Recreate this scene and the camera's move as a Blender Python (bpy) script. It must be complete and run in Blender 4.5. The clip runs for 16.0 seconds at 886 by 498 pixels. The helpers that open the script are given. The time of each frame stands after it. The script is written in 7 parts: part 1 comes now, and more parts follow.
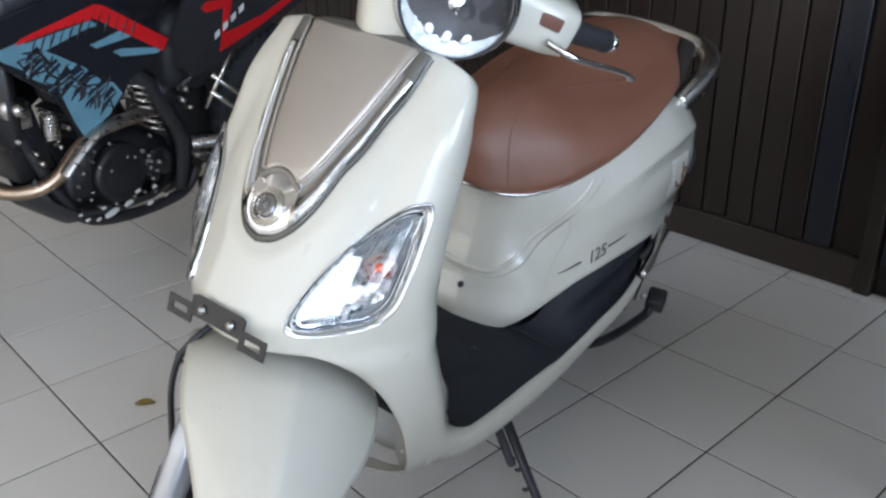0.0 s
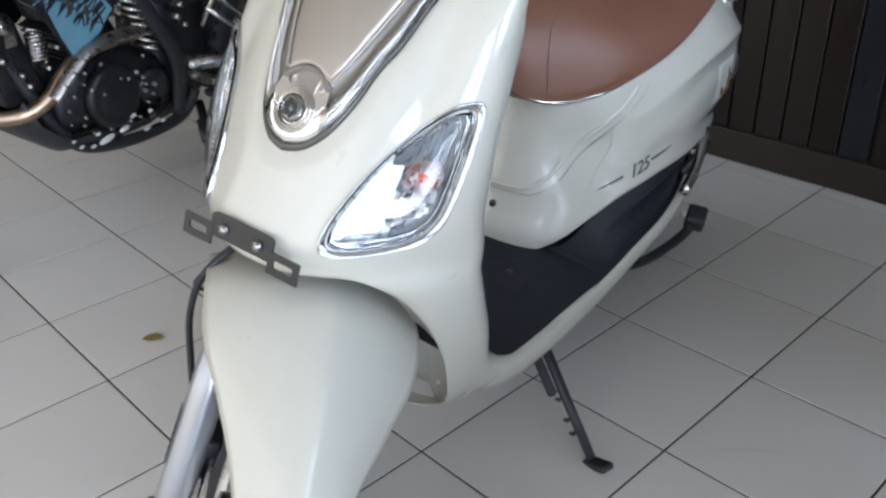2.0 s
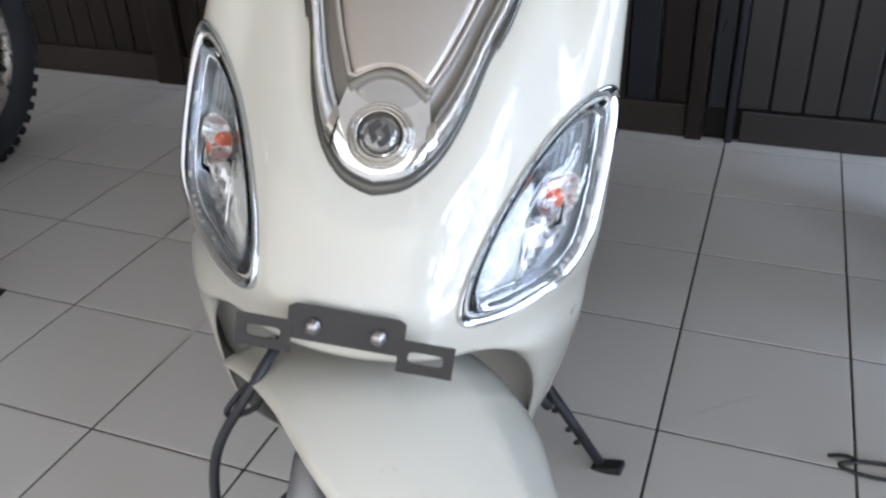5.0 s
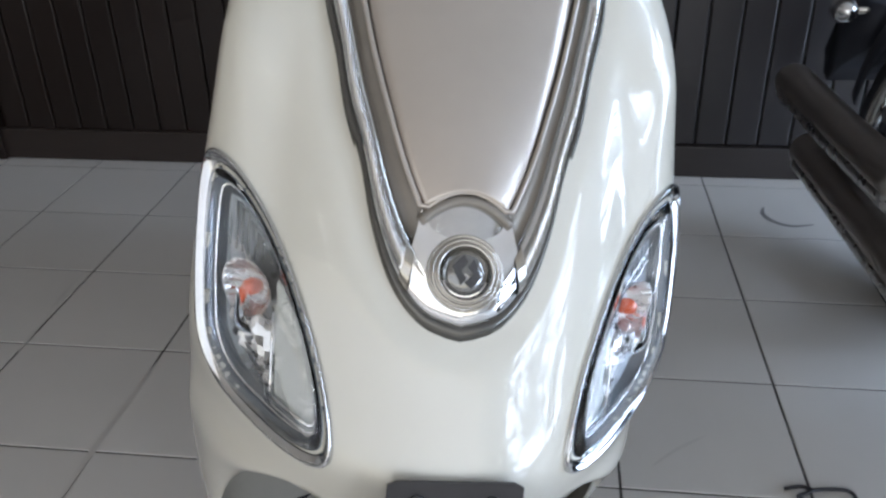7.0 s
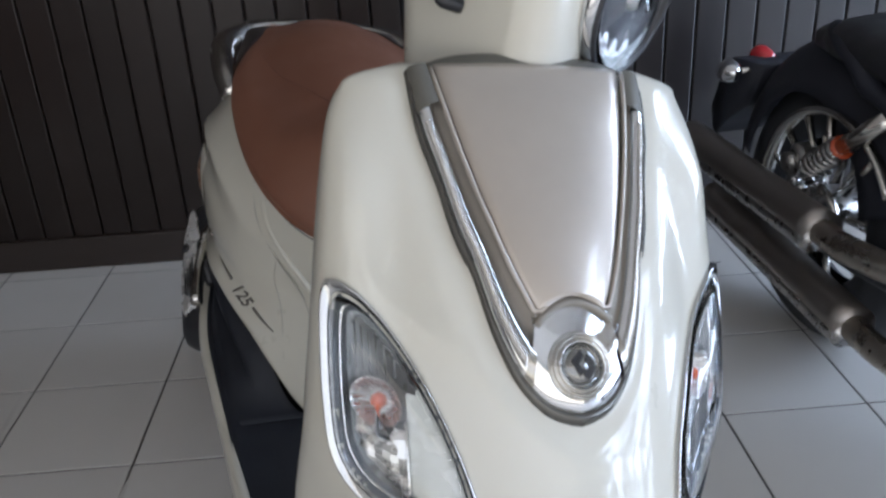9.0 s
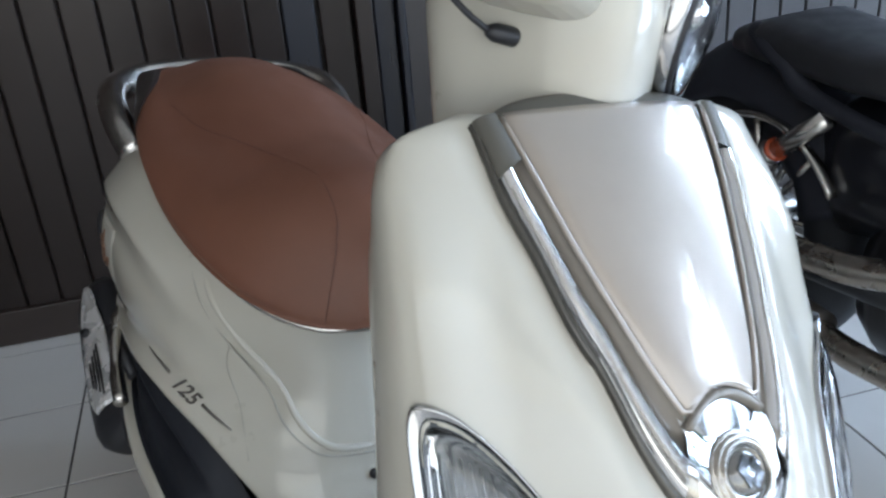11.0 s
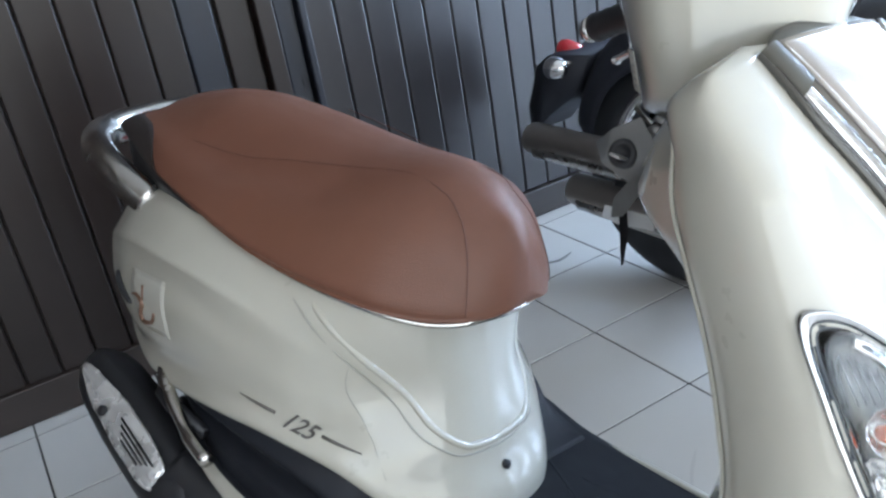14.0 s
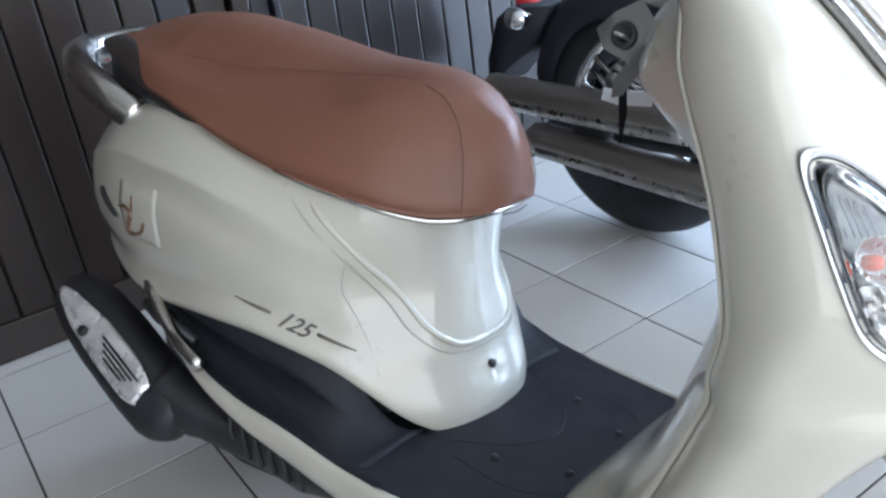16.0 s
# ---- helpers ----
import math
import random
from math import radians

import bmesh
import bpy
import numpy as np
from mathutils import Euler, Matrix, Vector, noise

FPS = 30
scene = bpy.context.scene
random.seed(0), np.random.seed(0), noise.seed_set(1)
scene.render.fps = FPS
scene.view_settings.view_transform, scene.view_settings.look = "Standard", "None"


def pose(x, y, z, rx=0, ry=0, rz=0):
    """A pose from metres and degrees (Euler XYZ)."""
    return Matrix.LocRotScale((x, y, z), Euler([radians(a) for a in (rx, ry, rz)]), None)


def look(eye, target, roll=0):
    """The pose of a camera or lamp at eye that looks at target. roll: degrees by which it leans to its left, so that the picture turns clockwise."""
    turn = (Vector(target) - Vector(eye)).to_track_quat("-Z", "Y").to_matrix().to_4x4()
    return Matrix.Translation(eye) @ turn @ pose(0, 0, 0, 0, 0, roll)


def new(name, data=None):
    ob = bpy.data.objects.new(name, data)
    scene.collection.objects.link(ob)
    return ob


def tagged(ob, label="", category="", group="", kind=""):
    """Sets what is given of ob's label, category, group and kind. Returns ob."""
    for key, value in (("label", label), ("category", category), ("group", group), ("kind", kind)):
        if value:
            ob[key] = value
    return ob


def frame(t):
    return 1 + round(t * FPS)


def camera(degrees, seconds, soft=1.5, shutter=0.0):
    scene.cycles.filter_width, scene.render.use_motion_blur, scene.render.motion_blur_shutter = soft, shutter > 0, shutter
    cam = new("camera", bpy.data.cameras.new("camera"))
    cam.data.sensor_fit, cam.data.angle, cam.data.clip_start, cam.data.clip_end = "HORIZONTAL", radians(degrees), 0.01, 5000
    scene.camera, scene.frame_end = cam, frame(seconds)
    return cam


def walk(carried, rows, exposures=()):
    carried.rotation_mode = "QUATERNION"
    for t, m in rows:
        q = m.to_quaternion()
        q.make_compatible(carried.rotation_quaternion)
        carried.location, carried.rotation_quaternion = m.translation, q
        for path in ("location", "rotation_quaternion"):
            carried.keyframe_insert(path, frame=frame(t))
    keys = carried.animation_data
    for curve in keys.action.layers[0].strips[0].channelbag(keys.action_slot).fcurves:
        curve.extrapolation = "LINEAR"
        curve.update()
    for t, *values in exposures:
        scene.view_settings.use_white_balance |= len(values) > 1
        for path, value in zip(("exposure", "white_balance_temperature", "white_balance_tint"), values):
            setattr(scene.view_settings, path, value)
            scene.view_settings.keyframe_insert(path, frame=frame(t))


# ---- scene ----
cam = camera(54.5, 16.0, 2.5, 0.5)
PATH = [
    (0, (1.607, -2.281, 1.104), (0.259, -1.043, 0.298), -0.6),
    (0.5, (1.589, -2.275, 1.088), (0.258, -1.043, 0.244), -0.2),
    (1, (1.567, -2.265, 1.072), (0.241, -1.052, 0.194), -0.4),
    (1.5, (1.536, -2.262, 1.048), (0.211, -1.069, 0.143), -1.0),
    (2, (1.486, -2.262, 1.027), (0.197, -1.059, 0.083), -1.5),
    (2.5, (1.411, -2.28, 1.005), (0.199, -1.031, 0.019), -1.6),
    (3, (1.33, -2.322, 0.981), (0.22, -1.006, -0.036), -1.3),
    (3.2, (1.288, -2.338, 0.962), (0.233, -0.972, -0.048), -1.3),
    (5.5, (0.909, -2.297, 0.986), (0.361, -0.646, -0.002), -2.5),
    (6, (0.84, -2.269, 1.01), (0.395, -0.572, 0.049), -2.8),
    (6.5, (0.794, -2.254, 1.016), (0.457, -0.528, 0.064), -2.6),
    (7, (0.76, -2.258, 1.013), (0.53, -0.519, 0.052), -1.4),
    (7.5, (0.726, -2.276, 1.016), (0.606, -0.529, 0.05), -1.5),
    (8, (0.681, -2.291, 1.027), (0.641, -0.54, 0.061), -2.8),
    (8.5, (0.628, -2.29, 1.052), (0.659, -0.511, 0.138), -2.8),
    (9, (0.584, -2.313, 1.088), (0.661, -0.505, 0.237), -3.3),
    (9.2, (0.57, -2.314, 1.096), (0.667, -0.498, 0.263), -3.0),
    (11.3, (0.421, -2.087, 1.083), (0.886, -0.337, 0.234), -5.1),
    (11.5, (0.409, -2.064, 1.086), (0.893, -0.327, 0.222), -5.1),
    (12, (0.371, -2.017, 1.079), (0.884, -0.295, 0.199), -5.7),
    (12.5, (0.319, -1.988, 1.081), (0.863, -0.281, 0.19), -5.8),
    (13, (0.268, -1.974, 1.072), (0.868, -0.283, 0.188), -7.0),
    (13.5, (0.184, -1.987, 1.074), (0.92, -0.341, 0.21), -8.8),
    (14, (0.106, -2.012, 1.081), (0.945, -0.396, 0.254), -10.1),
    (14.5, (0.053, -2.021, 1.078), (0.95, -0.427, 0.269), -10.9),
    (15, (0.015, -2.026, 1.059), (0.944, -0.451, 0.249), -10.5),
    (15.5, (-0.001, -2.034, 1.037), (0.94, -0.482, 0.197), -9.2),
    (16, (-0.008, -2.038, 1.017), (0.947, -0.514, 0.142), -8.0),
]
walk(cam, [(t, look(eye, target, roll)) for t, eye, target, roll in PATH],
     [(0.0, -0.05, 6480, 12), (1.0, -0.01, 6480, 12), (3.0, 0.0, 6450, 13), (5.5, -0.05, 6360, 14), (7.0, -0.24, 6330, 13), (9.0, -0.25, 6260, 14), (11.5, 0.06, 6030, 9), (12.5, 0.02, 5960, 10), (13.2, 0.36, 5920, 10),
      (14.5, 0.71, 5880, 8), (16.0, 0.79, 5880, 10)])

# ---------------------------------------------------------------- world and light
world = bpy.data.worlds.new("daylight")
scene.world = world
world.use_nodes = True
wn = world.node_tree.nodes
sky = wn.new("ShaderNodeTexSky")
sky.sky_type = "NISHITA"
sky.sun_disc = False
sky.sun_elevation, sky.sun_rotation = radians(50), radians(140)
wn["Background"].inputs["Strength"].default_value = 0.12
world.node_tree.links.new(sky.outputs["Color"], wn["Background"].inputs["Color"])
sun = new("sun", bpy.data.lights.new("sun", "SUN"))
sun.data.energy, sun.data.angle, sun.data.color = 2.5, radians(0.5), (1.0, 0.95, 0.88)
sun.matrix_world = look((3.0, -9.0, 9.0), (0.0, -4.2, 0.0))


def area(name, eye, target, w, h, watts, colour):
    ob = new(name, bpy.data.lights.new(name, "AREA"))
    ob.data.shape, ob.data.size, ob.data.size_y = "RECTANGLE", w, h
    ob.data.energy, ob.data.color = watts, colour
    ob.matrix_world = look(eye, target)
    return ob


area("shopfront_daylight", (0.1, -4.35, 1.45), (0.1, 0, 1.1), 5.4, 2.5, 62, (1.0, 0.955, 0.85))
area("side_daylight", (4.45, -0.98, 1.55), (0, -0.85, 0.95), 1.7, 2.8, 280, (0.63, 0.785, 1.0))
area("side_daylight", (4.45, -3.30, 1.55), (0, -2.5, 0.95), 2.3, 2.8, 330, (0.66, 0.795, 1.0))


# ---------------------------------------------------------------- materials
def mat(name, colour, rough=0.5, metal=0.0, vary=0.0, scale=8.0, bump=0.0, bscale=60.0, coat=0.0, rvary=0.0,
        stretch=(1, 1, 1), spots=0.0, random_tone=0.0, coat_rough=0.03, spec=0.5):
    m = bpy.data.materials.new(name)
    m.use_nodes = True
    nt = m.node_tree
    b = nt.nodes["Principled BSDF"]
    b.inputs["Base Color"].default_value = (*colour, 1)
    b.inputs["Roughness"].default_value = rough
    b.inputs["Metallic"].default_value = metal
    b.inputs["Coat Weight"].default_value = coat
    b.inputs["Coat Roughness"].default_value = coat_rough
    b.inputs["Specular IOR Level"].default_value = spec
    tc = nt.nodes.new("ShaderNodeTexCoord")
    mp = nt.nodes.new("ShaderNodeMapping")
    mp.inputs["Scale"].default_value = stretch
    nt.links.new(tc.outputs["Object"], mp.inputs["Vector"])

    def noise_node(s, detail=4.0, r=0.6):
        n = nt.nodes.new("ShaderNodeTexNoise")
        n.inputs["Scale"].default_value, n.inputs["Detail"].default_value, n.inputs["Roughness"].default_value = s, detail, r
        nt.links.new(mp.outputs["Vector"], n.inputs["Vector"])
        return n

    out = None
    if vary:
        n = noise_node(scale)
        n2 = noise_node(scale * 9)
        add = nt.nodes.new("ShaderNodeMath")
        add.operation = "MULTIPLY_ADD"
        add.inputs[1].default_value = 0.35
        nt.links.new(n2.outputs["Fac"], add.inputs[0])
        nt.links.new(n.outputs["Fac"], add.inputs[2])
        rng = nt.nodes.new("ShaderNodeMapRange")
        rng.inputs["From Min"].default_value, rng.inputs["From Max"].default_value = 0.4, 0.95
        rng.inputs["To Min"].default_value, rng.inputs["To Max"].default_value = 1 - vary, 1 + vary
        nt.links.new(add.outputs[0], rng.inputs["Value"])
        mul = nt.nodes.new("ShaderNodeVectorMath")
        mul.operation = "SCALE"
        mul.inputs[0].default_value = colour
        nt.links.new(rng.outputs[0], mul.inputs["Scale"])
        out = mul.outputs[0]
    if random_tone:
        oi = nt.nodes.new("ShaderNodeObjectInfo")
        r2 = nt.nodes.new("ShaderNodeMapRange")
        r2.inputs["To Min"].default_value, r2.inputs["To Max"].default_value = 1 - random_tone, 1 + random_tone
        nt.links.new(oi.outputs["Random"], r2.inputs["Value"])
        m2 = nt.nodes.new("ShaderNodeVectorMath")
        m2.operation = "SCALE"
        if out is None:
            m2.inputs[0].default_value = colour
        else:
            nt.links.new(out, m2.inputs[0])
        nt.links.new(r2.outputs[0], m2.inputs["Scale"])
        out = m2.outputs[0]
    if spots:
        v = noise_node(38, 2.0, 0.5)
        ramp = nt.nodes.new("ShaderNodeMapRange")
        ramp.inputs["From Min"].default_value, ramp.inputs["From Max"].default_value = 0.66, 0.74
        nt.links.new(v.outputs["Fac"], ramp.inputs["Value"])
        mx = nt.nodes.new("ShaderNodeMix")
        mx.data_type = "RGBA"
        k = nt.nodes.new("ShaderNodeMath")
        k.operation = "MULTIPLY"
        k.inputs[1].default_value = spots
        nt.links.new(ramp.outputs[0], k.inputs[0])
        nt.links.new(k.outputs[0], mx.inputs["Factor"])
        if out is None:
            mx.inputs["A"].default_value = (*colour, 1)
        else:
            nt.links.new(out, mx.inputs["A"])
        mx.inputs["B"].default_value = (*[c * 0.45 for c in colour], 1)
        out = mx.outputs["Result"]
    if out is not None:
        nt.links.new(out, b.inputs["Base Color"])
    if rvary:
        n = noise_node(scale * 2.3)
        rr = nt.nodes.new("ShaderNodeMapRange")
        rr.inputs["From Min"].default_value, rr.inputs["From Max"].default_value = 0.3, 0.7
        rr.inputs["To Min"].default_value, rr.inputs["To Max"].default_value = max(rough - rvary, 0.02), rough + rvary
        nt.links.new(n.outputs["Fac"], rr.inputs["Value"])
        nt.links.new(rr.outputs[0], b.inputs["Roughness"])
    if bump:
        n = noise_node(bscale, 6.0)
        bp = nt.nodes.new("ShaderNodeBump")
        bp.inputs["Strength"].default_value, bp.inputs["Distance"].default_value = bump, 0.002
        nt.links.new(n.outputs["Fac"], bp.inputs["Height"])
        nt.links.new(bp.outputs[0], b.inputs["Normal"])
    return m


def glass(name, colour=(1, 1, 1), rough=0.0, ior=1.45):
    m = bpy.data.materials.new(name)
    m.use_nodes = True
    b = m.node_tree.nodes["Principled BSDF"]
    b.inputs["Base Color"].default_value = (*colour, 1)
    b.inputs["Roughness"].default_value = rough
    b.inputs["IOR"].default_value = ior
    b.inputs["Transmission Weight"].default_value = 1
    return m


PAINT = mat("pearl_white_paint", (0.540, 0.523, 0.452), 0.32, vary=0.03, scale=5, bump=0.015, bscale=900, coat=1.0, rvary=0.05, coat_rough=0.02)
CHAMP = mat("champagne_silver_paint", (0.405, 0.360, 0.312), 0.32, 0.55, vary=0.05, scale=6, bump=0.05, bscale=1200, coat=0.9)
SHIELDCHROME = mat("polished_heat_shield", (0.88, 0.88, 0.88), 0.28, 0.55, vary=0.06, scale=12, rvary=0.06)
CHROME = mat("chrome", (0.78, 0.79, 0.80), 0.07, 1.0, vary=0.06, scale=12, rvary=0.04)
DULLCHROME = mat("hazy_chrome", (0.62, 0.60, 0.57), 0.2, 1.0, vary=0.12, scale=14, rvary=0.08)
SMOKECHROME = mat("smoky_chrome", (0.46, 0.44, 0.40), 0.20, 1.0, vary=0.10, scale=14, rvary=0.06)
LAMPGREY = mat("lamp_housing_silver", (0.50, 0.52, 0.53), 0.34, 0.55, vary=0.08, scale=25, rvary=0.08)
CAPGREY = mat("olive_grey_cap", (0.105, 0.101, 0.086), 0.48, 0.1, vary=0.06, scale=20)
LOCKGREY = mat("grey_lock_plastic", (0.24, 0.24, 0.24), 0.40, vary=0.10, scale=20, rvary=0.08)
STICKER = mat("sticker_paper", (0.60, 0.59, 0.53), 0.40, vary=0.05, scale=30)
SEAM = mat("shaded_joint", (0.41, 0.40, 0.355), 0.5, vary=0.1, scale=40)
LEATHER = mat("brown_vinyl", (0.192, 0.083, 0.052), 0.38, vary=0.07, scale=5, bump=0.35, bscale=520, rvary=0.05)
SEATBLACK = mat("black_seat_vinyl", (0.030, 0.024, 0.022), 0.42, vary=0.1, scale=20, bump=0.15, bscale=700)
LEAFGREEN = mat("green_leaves", (0.07, 0.11, 0.035), 0.5, vary=0.3, scale=9)
STITCH = mat("brown_piping", (0.13, 0.055, 0.038), 0.55, vary=0.1, scale=30)
BLACKP = mat("black_plastic", (0.022, 0.023, 0.027), 0.46, vary=0.12, scale=9, bump=0.12, bscale=420, rvary=0.08)
MAT_BLACK = mat("charcoal_floor_mat", (0.0135, 0.0155, 0.0215), 0.58, vary=0.12, scale=7, bump=0.25, bscale=600, rvary=0.08, spec=0.3)
# rubber black raised a little to take in the veil of glare
RUBBER = mat("tyre_rubber", (0.027, 0.029, 0.034), 0.72, vary=0.18, scale=10, bump=0.3, bscale=300)
STEEL = mat("brushed_steel", (0.42, 0.41, 0.40), 0.3, 1.0, vary=0.15, scale=16, bump=0.1, bscale=300, rvary=0.1)
FORKM = mat("silver_fork_paint", (0.42, 0.43, 0.46), 0.30, 0.7, vary=0.03, scale=10, rvary=0.02)
DARKM = mat("dark_metal", (0.05, 0.05, 0.055), 0.38, 0.8, vary=0.2, scale=18, rvary=0.12)
GREYCASE = mat("grey_case_paint", (0.10, 0.10, 0.10), 0.36, 0.5, vary=0.2, scale=15, bump=0.15, bscale=200)
ENGINE = mat("black_engine_paint", (0.018, 0.018, 0.021), 0.36, 0.2, vary=0.25, scale=15, bump=0.15, bscale=200)
BOLT = mat("zinc_bolt", (0.62, 0.62, 0.62), 0.28, 1.0, vary=0.15, scale=40)
BRACKET = mat("black_bracket_paint", (0.018, 0.018, 0.02), 0.33, 0.1, vary=0.2, scale=30, bump=0.1, bscale=300)
GREYP = mat("grey_liner_plastic", (0.42, 0.42, 0.39), 0.42, vary=0.1, scale=8, bump=0.1, bscale=400)
CLEAR = glass("clear_lens")
SMOKEGLASS = mat("smoky_badge_glass", (0.05, 0.052, 0.056), 0.12, 0.5, vary=0.15, scale=30, coat=1)
BADGEGLASS = mat("silvery_badge_glass", (0.20, 0.20, 0.195), 0.12, 0.7, vary=0.15, scale=40, coat=1)
LAMPMIRROR = mat("lamp_mirror", (0.60, 0.61, 0.62), 0.28, 1.0, vary=0.10, scale=30, rvary=0.06)
BULB = mat("amber_red_bulb", (0.50, 0.085, 0.03), 0.15, vary=0.1, scale=40, coat=1)
BEZEL = mat("shaded_chrome", (0.58, 0.59, 0.60), 0.12, 1.0, vary=0.10, scale=18, rvary=0.06)
REDL = mat("red_lens", (0.5, 0.02, 0.03), 0.15, vary=0.1, scale=30, coat=1)
REFLECT = mat("faceted_reflector", (0.82, 0.84, 0.87), 0.48, 1.0, vary=0.08, scale=30, rvary=0.06)
INKGREY = mat("dark_silver_lettering", (0.16, 0.15, 0.14), 0.35, 0.4, vary=0.1, scale=60)
BRONZE = mat("bronze_decal", (0.20, 0.115, 0.075), 0.35, 0.3, vary=0.1, scale=60)
FILM = mat("clear_protective_film", (0.52, 0.505, 0.45), 0.34, vary=0.05, scale=20)
TILE = mat("glazed_tile", (0.66, 0.64, 0.605), 0.27, vary=0.022, scale=1.3, bump=0.003, bscale=6, random_tone=0.03)
GROUT = mat("dark_grout", (0.055, 0.05, 0.045), 0.85, vary=0.3, scale=9, bump=0.4, bscale=120)
WOOD = mat("dark_brown_panel", (0.0170, 0.0105, 0.0085), 0.32, vary=0.10, scale=3, bump=0.03, bscale=60, rvary=0.02, stretch=(6, 6, 0.6), random_tone=0.12, spec=0.42)
# the brown panel wood, greyed and lifted to hold the window's haze
WOODVEIL = mat("panel_with_window_haze", (0.0185, 0.0158, 0.0168), 0.32, vary=0.10, scale=3, bump=0.03, bscale=60, rvary=0.02, stretch=(6, 6, 0.6), random_tone=0.12, spec=0.66)
WOODBLUE = mat("blue_grey_panel", (0.0105, 0.0120, 0.0185), 0.36, vary=0.14, scale=3, bump=0.2, bscale=60, rvary=0.1, stretch=(6, 6, 0.6))
WOODGAP = mat("groove_shadow_paint", (0.010, 0.0075, 0.0065), 0.7, vary=0.2, scale=6)
RAILW = mat("bottom_rail_wood", (0.028, 0.019, 0.0155), 0.42, vary=0.2, scale=4, bump=0.3, bscale=50, stretch=(0.5, 5, 5))
PLASTER = mat("wall_plaster", (0.62, 0.58, 0.52), 0.8, vary=0.08, scale=1.5, bump=0.2, bscale=40)
CEILM = mat("ceiling_board", (0.55, 0.52, 0.48), 0.8, vary=0.06, scale=1.2, bump=0.1, bscale=30)
GROUND = mat("concrete_yard", (0.36, 0.35, 0.33), 0.85, vary=0.15, scale=0.8, bump=0.3, bscale=30)
REDP = mat("red_graphic", (0.60, 0.012, 0.016), 0.35, vary=0.1, scale=20, coat=0.5)
BLUEP = mat("light_blue_graphic", (0.128, 0.285, 0.365), 0.35, vary=0.12, scale=14, coat=0.5)
WHITEP = mat("white_graphic", (0.7, 0.7, 0.7), 0.4, vary=0.08, scale=20)
BLACKGLOSS = mat("black_gloss_plastic", (0.012, 0.013, 0.018), 0.3, vary=0.15, scale=12, coat=0.4)
EXHAUST = mat("heat_tinted_steel", (0.44, 0.33, 0.24), 0.34, 1.0, vary=0.3, scale=9, rvary=0.12, bump=0.1, bscale=200)
PIPE = mat("satin_dark_exhaust", (0.38, 0.35, 0.325), 0.42, 1.0, vary=0.05, scale=8, rvary=0.03)
PIPEHEAD = mat("bare_steel_pipe", (0.47, 0.43, 0.38), 0.3, 1.0, vary=0.2, scale=9, rvary=0.1)
# bottom rail wood with the right leaf's haze mixed into its colour
RAILVEIL = mat("rail_wood_with_window_haze", (0.026, 0.020, 0.018), 0.42, vary=0.2, scale=4, bump=0.3, bscale=50, stretch=(0.5, 5, 5))
TAUPE = mat("taupe_trim_plastic", (0.200, 0.180, 0.152), 0.34, 0.25, vary=0.08, scale=20, rvary=0.06)
TRIMEDGE = mat("dark_smoky_trim_edge", (0.115, 0.112, 0.102), 0.22, 0.7, vary=0.12, scale=18, rvary=0.06)
HOUSING = mat("grey_lamp_housing", (0.20, 0.22, 0.235), 0.30, 0.45, vary=0.10, scale=25, rvary=0.08)
LENSEDGE = mat("blue_grey_lens_edge", (0.24, 0.265, 0.29), 0.20, 0.6, vary=0.12, scale=25, rvary=0.06)
LAMPPLATE = mat("pale_lamp_plate", (0.47, 0.50, 0.49), 0.26, 0.3, vary=0.06, scale=25, rvary=0.05)
NAVY = mat("dark_navy_graphic", (0.010, 0.014, 0.026), 0.35, vary=0.1, scale=20, coat=0.4)
# black plastic, lifted and blued so its colour carries the window glare
TAILBLACK = mat("hazed_black_tail_plastic", (0.022, 0.024, 0.033), 0.6, vary=0.15, scale=15, spec=0.3)
TUBEGLOW = bpy.data.materials.new("glowing_lamp_tube")
TUBEGLOW.use_nodes = True
TUBEGLOW.node_tree.nodes["Principled BSDF"].inputs["Emission Color"].default_value = (1.0, 0.97, 0.90, 1)
TUBEGLOW.node_tree.nodes["Principled BSDF"].inputs["Emission Strength"].default_value = 7.0
LEAF = mat("dry_leaf", (0.22, 0.17, 0.04), 0.7, vary=0.3, scale=60)
FAINTSTRIP = mat("faint_floor_strip", (0.545, 0.525, 0.495), 0.33, vary=0.06, scale=9)
STAIN = mat("tyre_scuff", (0.20, 0.19, 0.185), 0.6, vary=0.3, scale=40)


# ---------------------------------------------------------------- mesh helpers
def link(name, bm, material, parent=None, label="", smooth=True):
    bmesh.ops.recalc_face_normals(bm, faces=bm.faces)
    me = bpy.data.meshes.new(name)
    for f in bm.faces:
        f.smooth = smooth
    bm.to_mesh(me)
    bm.free()
    me.materials.append(material)
    ob = new(name, me)
    if parent is not None:
        ob.parent = parent
    if label:
        ob["label"] = label
    return ob


def part(name, bm, material, parent, label="", smooth=True):
    return link(name, bm, material, parent, label, smooth)


def thing(name, m, label, category, group=""):
    ob = new(name)
    ob.empty_display_size = 0.1
    ob.matrix_basis = m
    return tagged(ob, label, category, group)


def lerp(a, b, t):
    return a + (b - a) * t


